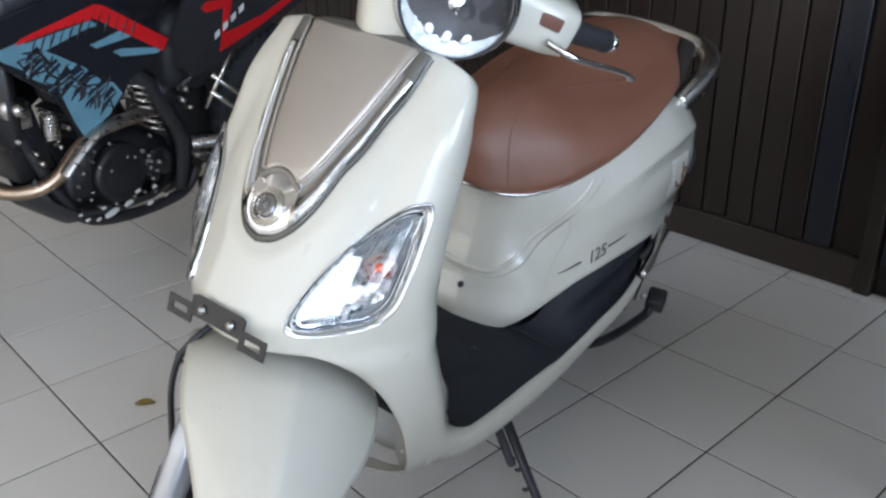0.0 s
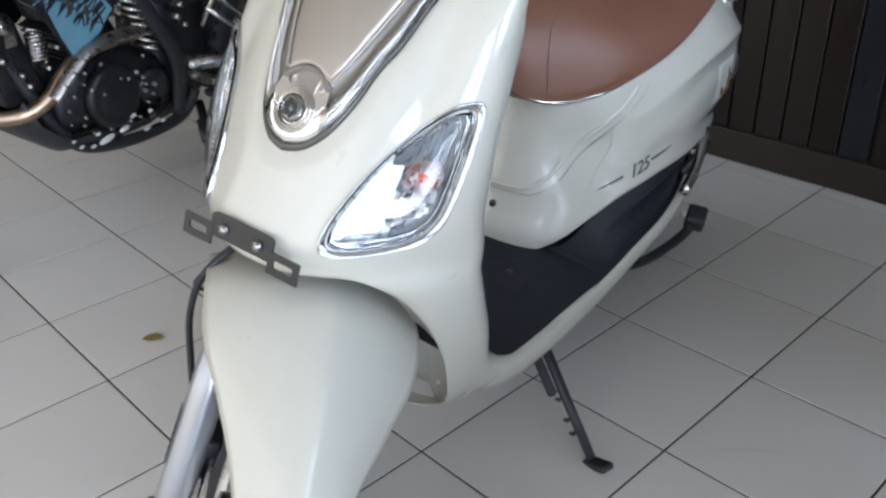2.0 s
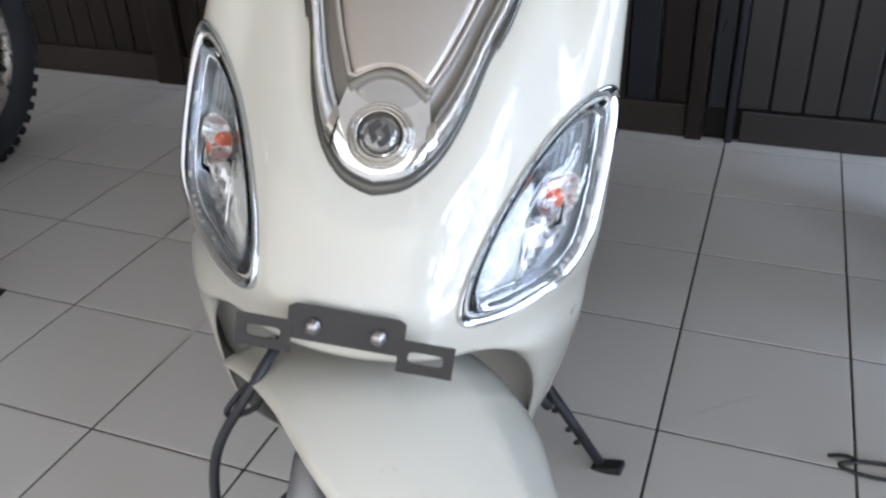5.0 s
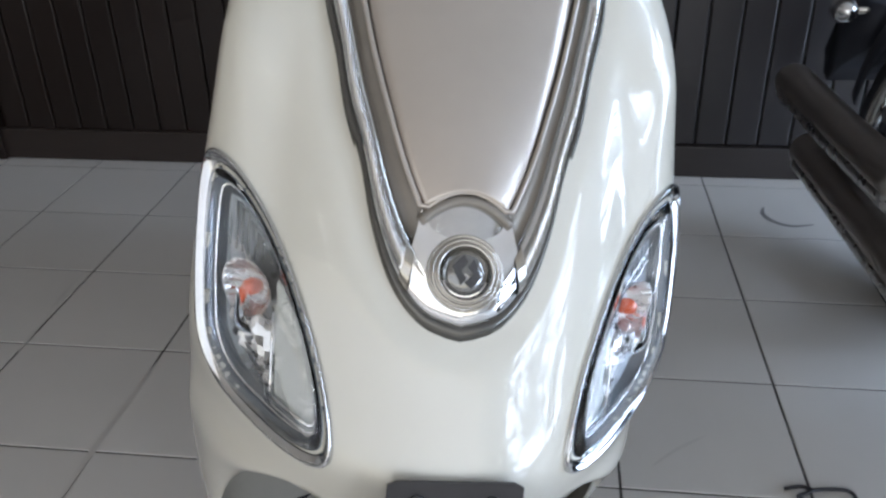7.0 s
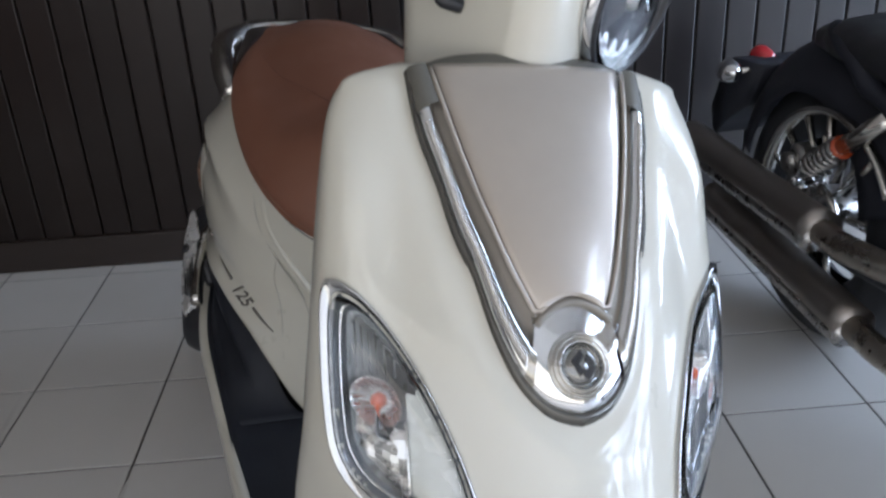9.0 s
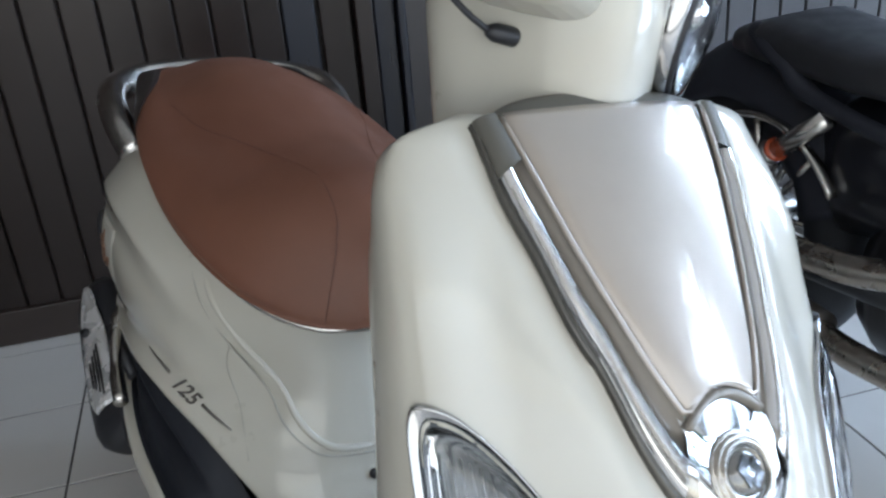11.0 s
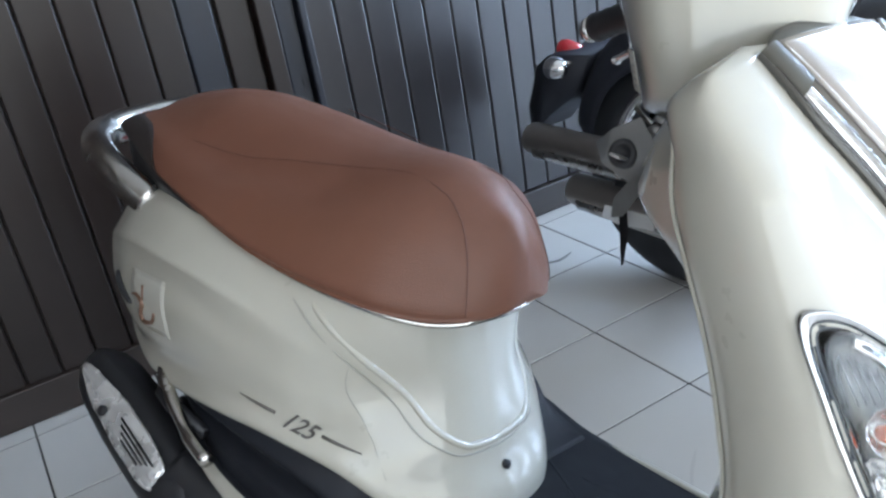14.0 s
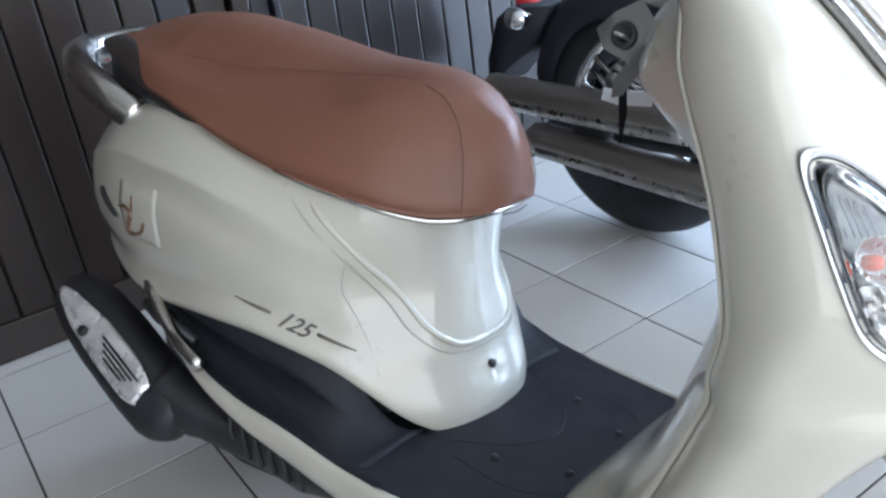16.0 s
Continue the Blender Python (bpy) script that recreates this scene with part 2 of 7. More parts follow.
def spline(keys, n, closed=False):
    """Catmull-Rom through the keys, n points a span."""
    pts = [Vector(k) for k in keys]
    out = []
    m = len(pts)
    spans = m if closed else m - 1
    for i in range(spans):
        if closed:
            p = [pts[(i + k) % m] for k in (-1, 0, 1, 2)]
        else:
            p = [pts[max(i - 1, 0)], pts[i], pts[i + 1], pts[min(i + 2, m - 1)]]
        for k in range(n):
            t = k / n
            out.append(0.5 * (2 * p[1] + (p[2] - p[0]) * t + (2 * p[0] - 5 * p[1] + 4 * p[2] - p[3]) * t * t
                              + (3 * p[1] - p[0] - 3 * p[2] + p[3]) * t ** 3))
    if not closed:
        out.append(pts[-1])
    return out


def curve_at(xs, ys):
    """A smooth monotone-ish function through (xs, ys)."""
    xs, ys = list(xs), list(ys)
    ms = []
    for i in range(len(xs)):
        a, b = max(i - 1, 0), min(i + 1, len(xs) - 1)
        ms.append((ys[b] - ys[a]) / (xs[b] - xs[a]))

    def f(x):
        x = min(max(x, xs[0]), xs[-1])
        i = 0
        while i < len(xs) - 2 and x > xs[i + 1]:
            i += 1
        h = xs[i + 1] - xs[i]
        t = (x - xs[i]) / h
        return ((2 * t ** 3 - 3 * t ** 2 + 1) * ys[i] + (t ** 3 - 2 * t ** 2 + t) * h * ms[i]
                + (3 * t ** 2 - 2 * t ** 3) * ys[i + 1] + (t ** 3 - t ** 2) * h * ms[i + 1])
    return f


def grid(bm, rows, closed=False, caps=False):
    """Faces between rows of points; closed: each row is a ring."""
    vs = [[bm.verts.new(p) for p in r] for r in rows]
    n = len(vs[0])
    for a, b in zip(vs[:-1], vs[1:]):
        for i in range(n if closed else n - 1):
            j = (i + 1) % n
            bm.faces.new((a[i], a[j], b[j], b[i]))
    if caps and closed:
        bm.faces.new(list(reversed(vs[0])))
        bm.faces.new(vs[-1])
    return vs


def shell(rows, thick):
    """A sheet of the given thickness from rows of points."""
    bm = bmesh.new()
    grid(bm, rows)
    bmesh.ops.recalc_face_normals(bm, faces=bm.faces)
    return thicken(bm, thick)


def thicken(bm, thick):
    """Gives a sheet a second face and closed rims."""
    bm.normal_update()
    faces, rim = bm.faces[:], [(e.verts[0], e.verts[1]) for e in bm.edges if len(e.link_faces) == 1]
    back = {v: bm.verts.new(v.co - v.normal * thick) for v in bm.verts[:]}
    for f in faces:
        bm.faces.new([back[v] for v in reversed(f.verts[:])])
    for a, b in rim:
        bm.faces.new((a, b, back[b], back[a]))
    return bm


def tube(bm, pts, r, sides=10, closed=False, flat=1.0):
    """A round bar along points; r a number or one for each point."""
    pts = [Vector(p) for p in pts]
    n = len(pts)
    rows = []
    up = Vector((0.13, 0.31, 0.94)).normalized()
    for i, p in enumerate(pts):
        a = pts[(i - 1) % n] if closed else pts[max(i - 1, 0)]
        b = pts[(i + 1) % n] if closed else pts[min(i + 1, n - 1)]
        d = (b - a).normalized()
        if abs(d.dot(up)) > 0.97:
            up = Vector((0.9, 0.2, 0.1)).normalized()
        side = d.cross(up).normalized()
        up = side.cross(d).normalized()
        rad = r[i] if isinstance(r, (list, tuple)) else r
        rows.append([p + side * rad * math.cos(2 * math.pi * k / sides) + up * rad * flat * math.sin(2 * math.pi * k / sides)
                     for k in range(sides)])
    if closed:
        rows.append(rows[0])
        grid(bm, rows, True)
        bmesh.ops.remove_doubles(bm, verts=bm.verts, dist=1e-6)
    else:
        grid(bm, rows, True, True)
    return bm


def box(bm, centre, size, m=None, bevel=0.0):
    made = bmesh.ops.create_cube(bm, size=1)["verts"]
    for v in made:
        v.co = Vector((v.co.x * size[0], v.co.y * size[1], v.co.z * size[2]))
    if bevel:
        es = {e for v in made for e in v.link_edges}
        res = bmesh.ops.bevel(bm, geom=list(es), offset=bevel, segments=2, affect="EDGES", profile=0.5)
        made = list({v for f in res["faces"] for v in f.verts} | {v for v in made if v.is_valid})
    t = Matrix.Translation(centre) @ (m or Matrix.Identity(4))
    for v in made:
        v.co = t @ v.co
    return made


def disc(bm, centre, axis, r, depth, sides=24, r2=None):
    """A short cylinder round an axis."""
    a = Vector(axis).normalized()
    c = Vector(centre)
    s = a.orthogonal().normalized()
    u = a.cross(s)
    r2 = r if r2 is None else r2
    rows = []
    for d, q in ((-0.5, r), (0.5, r2)):
        rows.append([c + a * depth * d + s * q * math.cos(2 * math.pi * k / sides) + u * q * math.sin(2 * math.pi * k / sides)
                     for k in range(sides)])
    grid(bm, rows, True, True)


def lathe(bm, centre, axis, profile, sides=32):
    """A turned form: profile of (along, radius)."""
    a = Vector(axis).normalized()
    c = Vector(centre)
    s = a.orthogonal().normalized()
    u = a.cross(s)
    rows = [[c + a * d + (s * math.cos(2 * math.pi * k / sides) + u * math.sin(2 * math.pi * k / sides)) * max(q, 1e-4)
             for k in range(sides)] for d, q in profile]
    grid(bm, rows, True, True)


def plate(outline, thick, m=None):
    """A flat plate from a 2D outline in its xy plane, thick along z."""
    bm = bmesh.new()
    vs = [bm.verts.new((x, y, -thick / 2)) for x, y in outline]
    f = bm.faces.new(vs)
    res = bmesh.ops.extrude_face_region(bm, geom=[f])
    for v in [g for g in res["geom"] if isinstance(g, bmesh.types.BMVert)]:
        v.co.z += thick
    if m is not None:
        bmesh.ops.transform(bm, matrix=m, verts=bm.verts)
    return bm


def moved(bm, m):
    bmesh.ops.transform(bm, matrix=m, verts=bm.verts)
    return bm


# ---------------------------------------------------------------- the room
T = 0.30
WALL_Y = 0.055
floor = link("floor", plate([(-4.2, -4.6), (3.6, -4.6), (3.6, 0.2), (-4.2, 0.2)], 0.03, pose(0, 0, -0.0168)), GROUT, None,
             "worn light grey glazed floor tiles with dark grout joints", False)
tagged(floor, category="floor", kind="structure")
ground = link("ground", plate([(-60, -80), (60, -80), (60, 40), (-60, 40)], 0.1, pose(0, 0, -0.13)), GROUND, None,
              "pale concrete yard outside the shop", False)
tagged(ground, category="ground", kind="structure")
ceiling = link("ceiling", plate([(-4.2, -4.6), (3.6, -4.6), (3.6, 0.3), (-4.2, 0.3)], 0.08, pose(0, 0, 2.94)), CEILM, None,
               "plain off-white showroom ceiling", False)
tagged(ceiling, category="ceiling", kind="structure")
# west wall is never in view; assumed pale so that it returns fill light
bm = bmesh.new()
box(bm, (-4.25, -2.15, 1.45), (0.12, 5.0, 2.9))
tagged(link("wall_west", bm, PLASTER, None, "assumed plaster side wall, unseen, pale to bounce fill light", False), category="wall", kind="structure")
bm = bmesh.new()
box(bm, (3.65, -0.10, 1.45), (0.12, 0.6, 2.9))
box(bm, (3.65, -1.90, 1.45), (0.12, 0.8, 2.9))
box(bm, (3.65, -4.475, 1.45), (0.12, 0.45, 2.9))
box(bm, (3.65, -0.95, 2.75), (0.12, 1.1, 0.3))
box(bm, (3.65, -3.275, 2.75), (0.12, 1.95, 0.3))
tagged(link("wall_east", bm, PLASTER, None, "plain plastered wall with two open side doorways", False), category="wall", kind="structure")
bm = bmesh.new()
box(bm, (-0.3, -4.65, 2.8), (7.8, 0.12, 0.2))
box(bm, (3.2, -4.65, 1.35), (0.8, 0.12, 2.7))
tagged(link("wall_south", bm, PLASTER, None, "wall above and beside the open shopfront", False), category="wall", kind="structure")
# dark panel out of view, added so the back wall mirrors less light
bm = bmesh.new()
box(bm, (-3.45, -4.65, 1.35), (1.5, 0.12, 2.7))
tagged(link("wall_south_shutter", bm, RAILW, None, "unseen dark wooden panel added beside the shopfront to darken reflections", False), category="wall", kind="structure")


def side_tree(y0, seed):
    """A young leafy tree in the yard just past a side doorway."""
    rnd = random.Random(seed)
    tree = tagged(new("tree"), "young leafy green tree in the yard by the doorway", "tree", "trees in the yard")
    tree.matrix_world = pose(4.02, y0, -0.03)
    bm = bmesh.new()
    tube(bm, spline([(0, 0, -0.01), (0.02, 0.02, 0.5), (-0.02, -0.01, 1.1), (0.01, 0.03, 1.9), (0, 0, 2.7)], 5), [lerp(0.035, 0.008, j / 20) for j in range(21)], 8)
    tips = []
    for k in range(13):
        z = 0.55 + 0.17 * k
        a = rnd.choice((0, math.pi)) + rnd.uniform(-0.25, 0.25) + math.pi / 2
        l = rnd.uniform(0.35, 0.85)
        tip = Vector((0.16 * math.cos(a), l * math.sin(a), z + rnd.uniform(0.05, 0.35)))
        tube(bm, [(0, 0, z), (tip.x * 0.5, tip.y * 0.45, lerp(z, tip.z, 0.7)), tuple(tip)], [0.010, 0.007, 0.003], 6)
        tips.append((Vector((0, 0, z)), tip))
    part("trunk", bm, WOODGAP, tree, "slim brown trunk with limbs")
    verts, faces = [], []
    for a, b in tips:
        for k in range(64):
            c = a.lerp(b, rnd.uniform(0.25, 1.05)) + Vector((rnd.gauss(0, 0.04), rnd.gauss(0, 0.06), rnd.gauss(0, 0.06)))
            u = Vector((rnd.uniform(-1, 1), rnd.uniform(-1, 1), rnd.uniform(-1, 0.4))).normalized()
            w = u.cross(Vector((rnd.uniform(-1, 1), rnd.uniform(-1, 1), rnd.uniform(-1, 1)))).normalized()
            l, n = rnd.uniform(0.06, 0.11), len(verts)
            up = u.cross(w) * 0.008
            verts += [c - u * l, c + w * l * 0.4 + up, c + u * l, c - w * l * 0.4 + up]
            faces += [(n, n + 1, n + 2), (n, n + 2, n + 3)]
    me = bpy.data.meshes.new("crown")
    me.from_pydata(verts, [], faces)
    me.materials.append(LEAFGREEN)
    crown = new("crown", me)
    crown.parent = tree


side_tree(-0.95, 5)
side_tree(-2.85, 8)
side_tree(-3.75, 11)


def tube_lamp(x, y):
    """A bare lamp tube on a slim ceiling batten."""
    lamp = thing("ceiling_lamp", pose(x, y, 2.90), "slim white ceiling batten with a lit bare tube", "lamp", "ceiling tube lamps")
    bm = bmesh.new()
    box(bm, (0, 0, -0.018), (0.055, 0.66, 0.036), None, 0.004)
    part("batten", bm, WHITEP, lamp, "white steel batten")
    bm = bmesh.new()
    tube(bm, [(0, -0.30, -0.052), (0, 0.30, -0.052)], 0.013, 12)
    part("lamp_tube", bm, TUBEGLOW, lamp, "lit glass tube")
    for s in (1, -1):
        bm = bmesh.new()
        box(bm, (0, s * 0.306, -0.046), (0.03, 0.014, 0.044), None, 0.003)
        part("tube_holder", bm, WHITEP, lamp)


for lx, ly in ((-3.45, -4.1), (-1.35, -4.2), (0.15, -3.95), (1.35, -4.25)):
    tube_lamp(lx, ly)

# back wall: folding doors of vertical slats with frames
bm = bmesh.new()
box(bm, (-0.3, WALL_Y + 0.055, 1.45), (7.8, 0.05, 2.9))
back = tagged(link("wall_north", bm, WOODGAP, None, "dark brown wall of vertical tongued wooden panels", False), category="wall", kind="structure")


def slat_mesh(w):
    b2 = bmesh.new()
    box(b2, (0, 0, 0), (w, 0.022, 2.78), None, 0.004)
    me = bpy.data.meshes.new("slat")
    b2.to_mesh(me)
    b2.free()
    return me


def slats(x0, x1, pitch, material, y=WALL_Y + 0.022):
    n = max(1, round((x1 - x0) / pitch))
    w = (x1 - x0) / n
    me = slat_mesh(w - 0.005)
    me.materials.append(material)
    for i in range(n):
        ob = new("slat", me)
        ob.parent = back
        ob.location = (x0 + (i + 0.5) * w, y, 0.095 + 1.39)


slats(-3.95, -1.02, 0.0855, WOOD)
slats(-0.90, 0.610, 0.0855, WOOD)
slats(0.610, 0.694, 0.0855, WOODBLUE)
slats(0.700, 0.784, 0.0855, WOOD)
slats(0.836, 0.892, 0.06, WOODBLUE, WALL_Y + 0.012)
slats(0.915, 3.55, 0.0845, WOODVEIL)
for x0, x1, h, y, rail_m in ((-3.95, -0.96, 0.10, 0.0, RAILW), (-0.95, 0.786, 0.10, 0.0, RAILW), (0.93, 3.55, 0.095, 0.0, RAILVEIL)):
    bm = bmesh.new()
    box(bm, ((x0 + x1) / 2, WALL_Y + 0.012 + y, h / 2), (x1 - x0 - 0.004, 0.03, h - 0.004), None, 0.004)
    tagged(link("baseboard", bm, rail_m, None, "dark reddish-brown wooden bottom rail of the panel wall", False), category="rail", kind="structure")
for x, w, m2 in ((-0.96, 0.11, WOOD), (0.81, 0.046, WOOD), (0.905, 0.02, WOODBLUE)):
    bm = bmesh.new()
    box(bm, (x, WALL_Y + 0.006, 1.44), (w, 0.045, 2.88), None, 0.004)
    tagged(link("trim", bm, m2, None, "upright stile between two folding panel leaves", False), category="stile", kind="structure")

# ---------------------------------------------------------------- the scooter
SC = Matrix.Translation((0.469, -1.2254, 0)) @ Euler((0, 0, radians(13.3))).to_matrix().to_4x4() @ Euler((0, radians(8.76), 0)).to_matrix().to_4x4()
scooter = thing("scooter", SC, "pearl white retro scooter with brown seat on its side stand", "scooter")

# leg shield: centre line, half width and rear edge by height
SZ = [0.55, 0.60, 0.655, 0.715, 0.79, 0.855, 0.888, 0.906, 0.918]
yc_at = curve_at(SZ, [-0.640, -0.648, -0.615, -0.575, -0.520, -0.465, -0.435, -0.415, -0.400])
hw_at = curve_at(SZ, [0.206, 0.2045, 0.203, 0.200, 0.195, 0.187, 0.177, 0.160, 0.118])
ed_at = curve_at(SZ, [0.1955, 0.1945, 0.193, 0.189, 0.182, 0.175, 0.166, 0.151, 0.110])
ye_at = curve_at(SZ, [-0.46, -0.47, -0.465, -0.45, -0.42, -0.402, -0.390, -0.388, -0.392])


# outlines of the v-shaped trim, outer and inner, as (x, z)
TO = [(0.108, 0.911), (0.103, 0.872), (0.0925, 0.838), (0.084, 0.806), (0.073, 0.779), (0.062, 0.742), (0.047, 0.712), (0.026, 0.693), (0.0, 0.686)]
TI = [(0.089, 0.915), (0.0775, 0.874), (0.067, 0.840), (0.055, 0.808), (0.043, 0.779), (0.030, 0.754)]
to_line = [(p.x, p.y) for p in spline([(x, z, 0) for x, z in TO], 4)]
to_x = curve_at([z for x, z in reversed(TO)], [x for x, z in reversed(TO)])


def ramp(z, a, w):
    t = max(0.0, min(1.0, (z - a) / w))
    return t * t * (3 - 2 * t)


def fuller(z):
    """How far the shield's outer parts stand forward at height z."""
    return 0.021 * ramp(z, 0.575, 0.075) * (1 - ramp(z, 0.82, 0.08))


def hollow(x, z):
    """Depth of the soft hollow in the paint along the trim."""
    x = abs(x)
    if z > 0.689 and x < to_x(z):
        return 0.005
    d = min((x - a) ** 2 + (z - b) ** 2 for a, b in to_line)
    return 0.005 * math.exp(-d / 0.013 ** 2)


def shield(x, z, out=0.0):
    """A point of the shield's front face, lifted off it by out."""
    yc, ye, w = yc_at(z), ye_at(z), hw_at(z)
    u = min(abs(x) / w, 1.25)
    y = yc + (ye - yc) * u ** 2.2 + 0.016 * u ** 10 - fuller(z) * ramp(u, 0.62, 0.30) + hollow(x, z)
    if out:
        e = 0.003
        dx = (shield(x + e, z).y - shield(x - e, z).y) / (2 * e)
        dz = (shield(x, z + e).y - shield(x, z - e).y) / (2 * e)
        n = Vector((dx, -1, dz)).normalized()
        return Vector((x, y, z)) + n * out
    return Vector((x, y, z))


LAMP = [(0.1750, 0.757), (0.159, 0.753), (0.138, 0.733), (0.118, 0.706), (0.099, 0.669), (0.087, 0.634), (0.084, 0.611),
        (0.090, 0.600), (0.107, 0.598), (0.131, 0.601), (0.160, 0.610), (0.1765, 0.633), (0.1815, 0.670), (0.1825, 0.711), (0.1810, 0.744)]
LAMPC = (0.143, 0.668)


def lamp_ring(k, n=4, out=0.0):
    """The lamp's outline, shrunk towards its middle by k."""
    pts = spline([(x, z, 0) for x, z in LAMP], n, True)
    return [shield(lerp(LAMPC[0], p.x, k), lerp(LAMPC[1], p.y, k), out) for p in pts]


def inside(x, z, poly):
    c = False
    for (x0, z0), (x1, z1) in zip(poly, poly[1:] + poly[:1]):
        if (z0 > z) != (z1 > z) and x < (x1 - x0) * (z - z0) / (z1 - z0) + x0:
            c = not c
    return c


NU, NV = 96, 84
rows = []
for j in range(NV + 1):
    z = lerp(0.562, 0.918, j / NV)
    w = ed_at(z)
    rows.append([shield(w * lerp(-1, 1, i / NU), z) for i in range(NU + 1)])
# lower legs: inner edge along the wheel arch and outer edge
e0 = shield(ed_at(0.562), 0.562)
cols = [p.x for p in rows[0] if p.x > 0.094]
ARCH = [(tuple(shield(cols[0], 0.562)), tuple(e0)), ((0.114, -0.588, 0.556), (0.1966, -0.474, 0.536)), ((0.135, -0.552, 0.530), (0.1972, -0.461, 0.505)),
        ((0.158, -0.511, 0.478), (0.1975, -0.433, 0.445)), ((0.170, -0.466, 0.395), (0.196, -0.400, 0.376)),
        ((0.167, -0.433, 0.318), (0.186, -0.372, 0.302)), ((0.154, -0.406, 0.262), (0.168, -0.352, 0.248)),
        ((0.122, -0.380, 0.218), (0.130, -0.340, 0.200)), ((0.086, -0.393, 0.207), (0.092, -0.354, 0.194)), ((0.045, -0.400, 0.203), (0.050, -0.362, 0.191))]
inner = spline([a for a, b in ARCH], 6)
outer = spline([b for a, b in ARCH], 6)
low = []
for k, (a, b) in enumerate(zip(inner, outer)):
    r = []
    top = max(0.0, 1 - k / 6)
    for x in cols:
        s = (x - cols[0]) / (cols[-1] - cols[0])
        p = Vector((lerp(a.x, b.x, s), lerp(a.y, b.y, s ** (1.0 + 1.2 * max(0, min(1, (a.z - 0.42) / 0.12)))), lerp(a.z, b.z, s)))
        p.y -= 0.012 * math.sin(math.pi * s) * max(0, min(1, (0.53 - a.z) / 0.1))
        p.y = lerp(p.y, shield(p.x, 0.562).y, top)
        r.append(p)
    low.append(r)
bm = bmesh.new()
grid(bm, rows)
for side in (1, -1):
    grid(bm, [[Vector((p.x * side, p.y, p.z)) for p in r] for r in low])
bmesh.ops.remove_doubles(bm, verts=bm.verts, dist=0.0003)
for _ in range(40):
    soft = {}
    for v in bm.verts:
        if v.co.z < 0.598 and abs(v.co.x) > 0.085 and not v.is_boundary:
            near = [e.other_vert(v).co for e in v.link_edges]
            k = min(1.0, (0.598 - v.co.z) / 0.03)
            soft[v] = v.co.lerp(sum(near, Vector()) / len(near), 0.5 * k)
    for v, p in soft.items():
        v.co = p
# rear flange, rolled back from the edge; at its foot it runs out into the skirt
def upper(z):
    """How far the flange is broadened at height z."""
    return max(0.0, min(1.0, (z - 0.22) / 0.34)) * (1 - ramp(z, 0.80, 0.09))


edge = [shield(ed_at(z), z) for z in [lerp(0.918, 0.562, j / 84) for j in range(85)]] + [r[-1] for r in low[1:43]]
run_out = spline([(0.172, -0.352, 0.425), (0.171, -0.350, 0.372), (0.175, -0.342, 0.330), (0.187, -0.314, 0.306), (0.203, -0.268, 0.296), (0.206, -0.240, 0.272), (0.195, -0.222, 0.245), (0.171, -0.200, 0.215), (0.150, -0.190, 0.198)], 8)
FLANGE = ((0.0, 0.0, 0.0, 0.0), (0.0012, 0.004, 0.0, 0.001), (0.0018, 0.009, 0.0, 0.002), (0.0012, 0.014, 0.0004, 0.004), (-0.0005, 0.019, 0.001, 0.006),
          (-0.0034, 0.024, 0.002, 0.009), (-0.0066, 0.0283, 0.002, 0.011), (-0.0115, 0.0325, 0.003, 0.014), (-0.0185, 0.037, 0.003, 0.017), (-0.030, 0.043, 0.003, 0.019))
low_n = sum(p.z < 0.425 for p in edge)
flange = []
for k, (dx, dy, ex, ey) in enumerate(FLANGE):
    r = []
    for i, p in enumerate(edge):
        q = Vector((max(p.x + dx * (1 - 0.4 * ramp(p.z, 0.86, 0.058)) + ex * upper(p.z), 0.0), p.y + dy * (1 + fuller(p.z) / 0.043) + ey * upper(p.z), p.z - 0.0027 * k * ramp(p.z, 0.82, 0.06)))
        j = i - (len(edge) - low_n)
        if j >= 0:
            v = j / (low_n - 1)
            f = v * (len(run_out) - 1)
            a = min(int(f), len(run_out) - 2)
            far = run_out[a].lerp(run_out[a + 1], f - a)
            t = k / (len(FLANGE) - 1)
            reach = (far - p).length
            h = p * ((1 + 2 * t) * (1 - t) ** 2) + far * (t * t * (3 - 2 * t))
            h += Vector((0.35, 0.9, -0.1)) * (reach * t * (1 - t) ** 2) + Vector((lerp(-0.3, 0.15, v), 1.0, 0)) * (reach * t * t * (t - 1))
            q = q.lerp(h, ramp(v, 0.0, 0.45))
        r.append(q)
    flange.append(r)
for side in (1, -1):
    grid(bm, [[Vector((p.x * side, p.y, p.z)) for p in r] for r in flange])
bmesh.ops.remove_doubles(bm, verts=bm.verts, dist=0.0006)
for _ in range(8):
    soft = {}
    for v in bm.verts:
        w = ed_at(max(v.co.z, 0.562)) if v.co.z > 0.5 else 0.15
        if not v.is_boundary and v.co.z < 0.90 and (abs(v.co.x) > 0.95 * w or v.co.z < 0.45):
            near = [e.other_vert(v).co for e in v.link_edges]
            soft[v] = v.co.lerp(sum(near, Vector()) / len(near), 0.45)
    for v, p in soft.items():
        v.co = p
hole_poly = [(lerp(LAMPC[0], x, 0.93), lerp(LAMPC[1], z, 0.93)) for x, z in LAMP]
cut = [f for f in bm.faces if f.calc_center_median().y < -0.44 and abs(f.calc_center_median().x) < 0.99 * ed_at(max(f.calc_center_median().z, 0.562))
       and inside(abs(f.calc_center_median().x), f.calc_center_median().z, hole_poly)]
bmesh.ops.delete(bm, geom=cut, context="FACES")
bmesh.ops.recalc_face_normals(bm, faces=bm.faces)
thicken(bm, 0.0025)
part("front_shield", bm, PAINT, scooter)

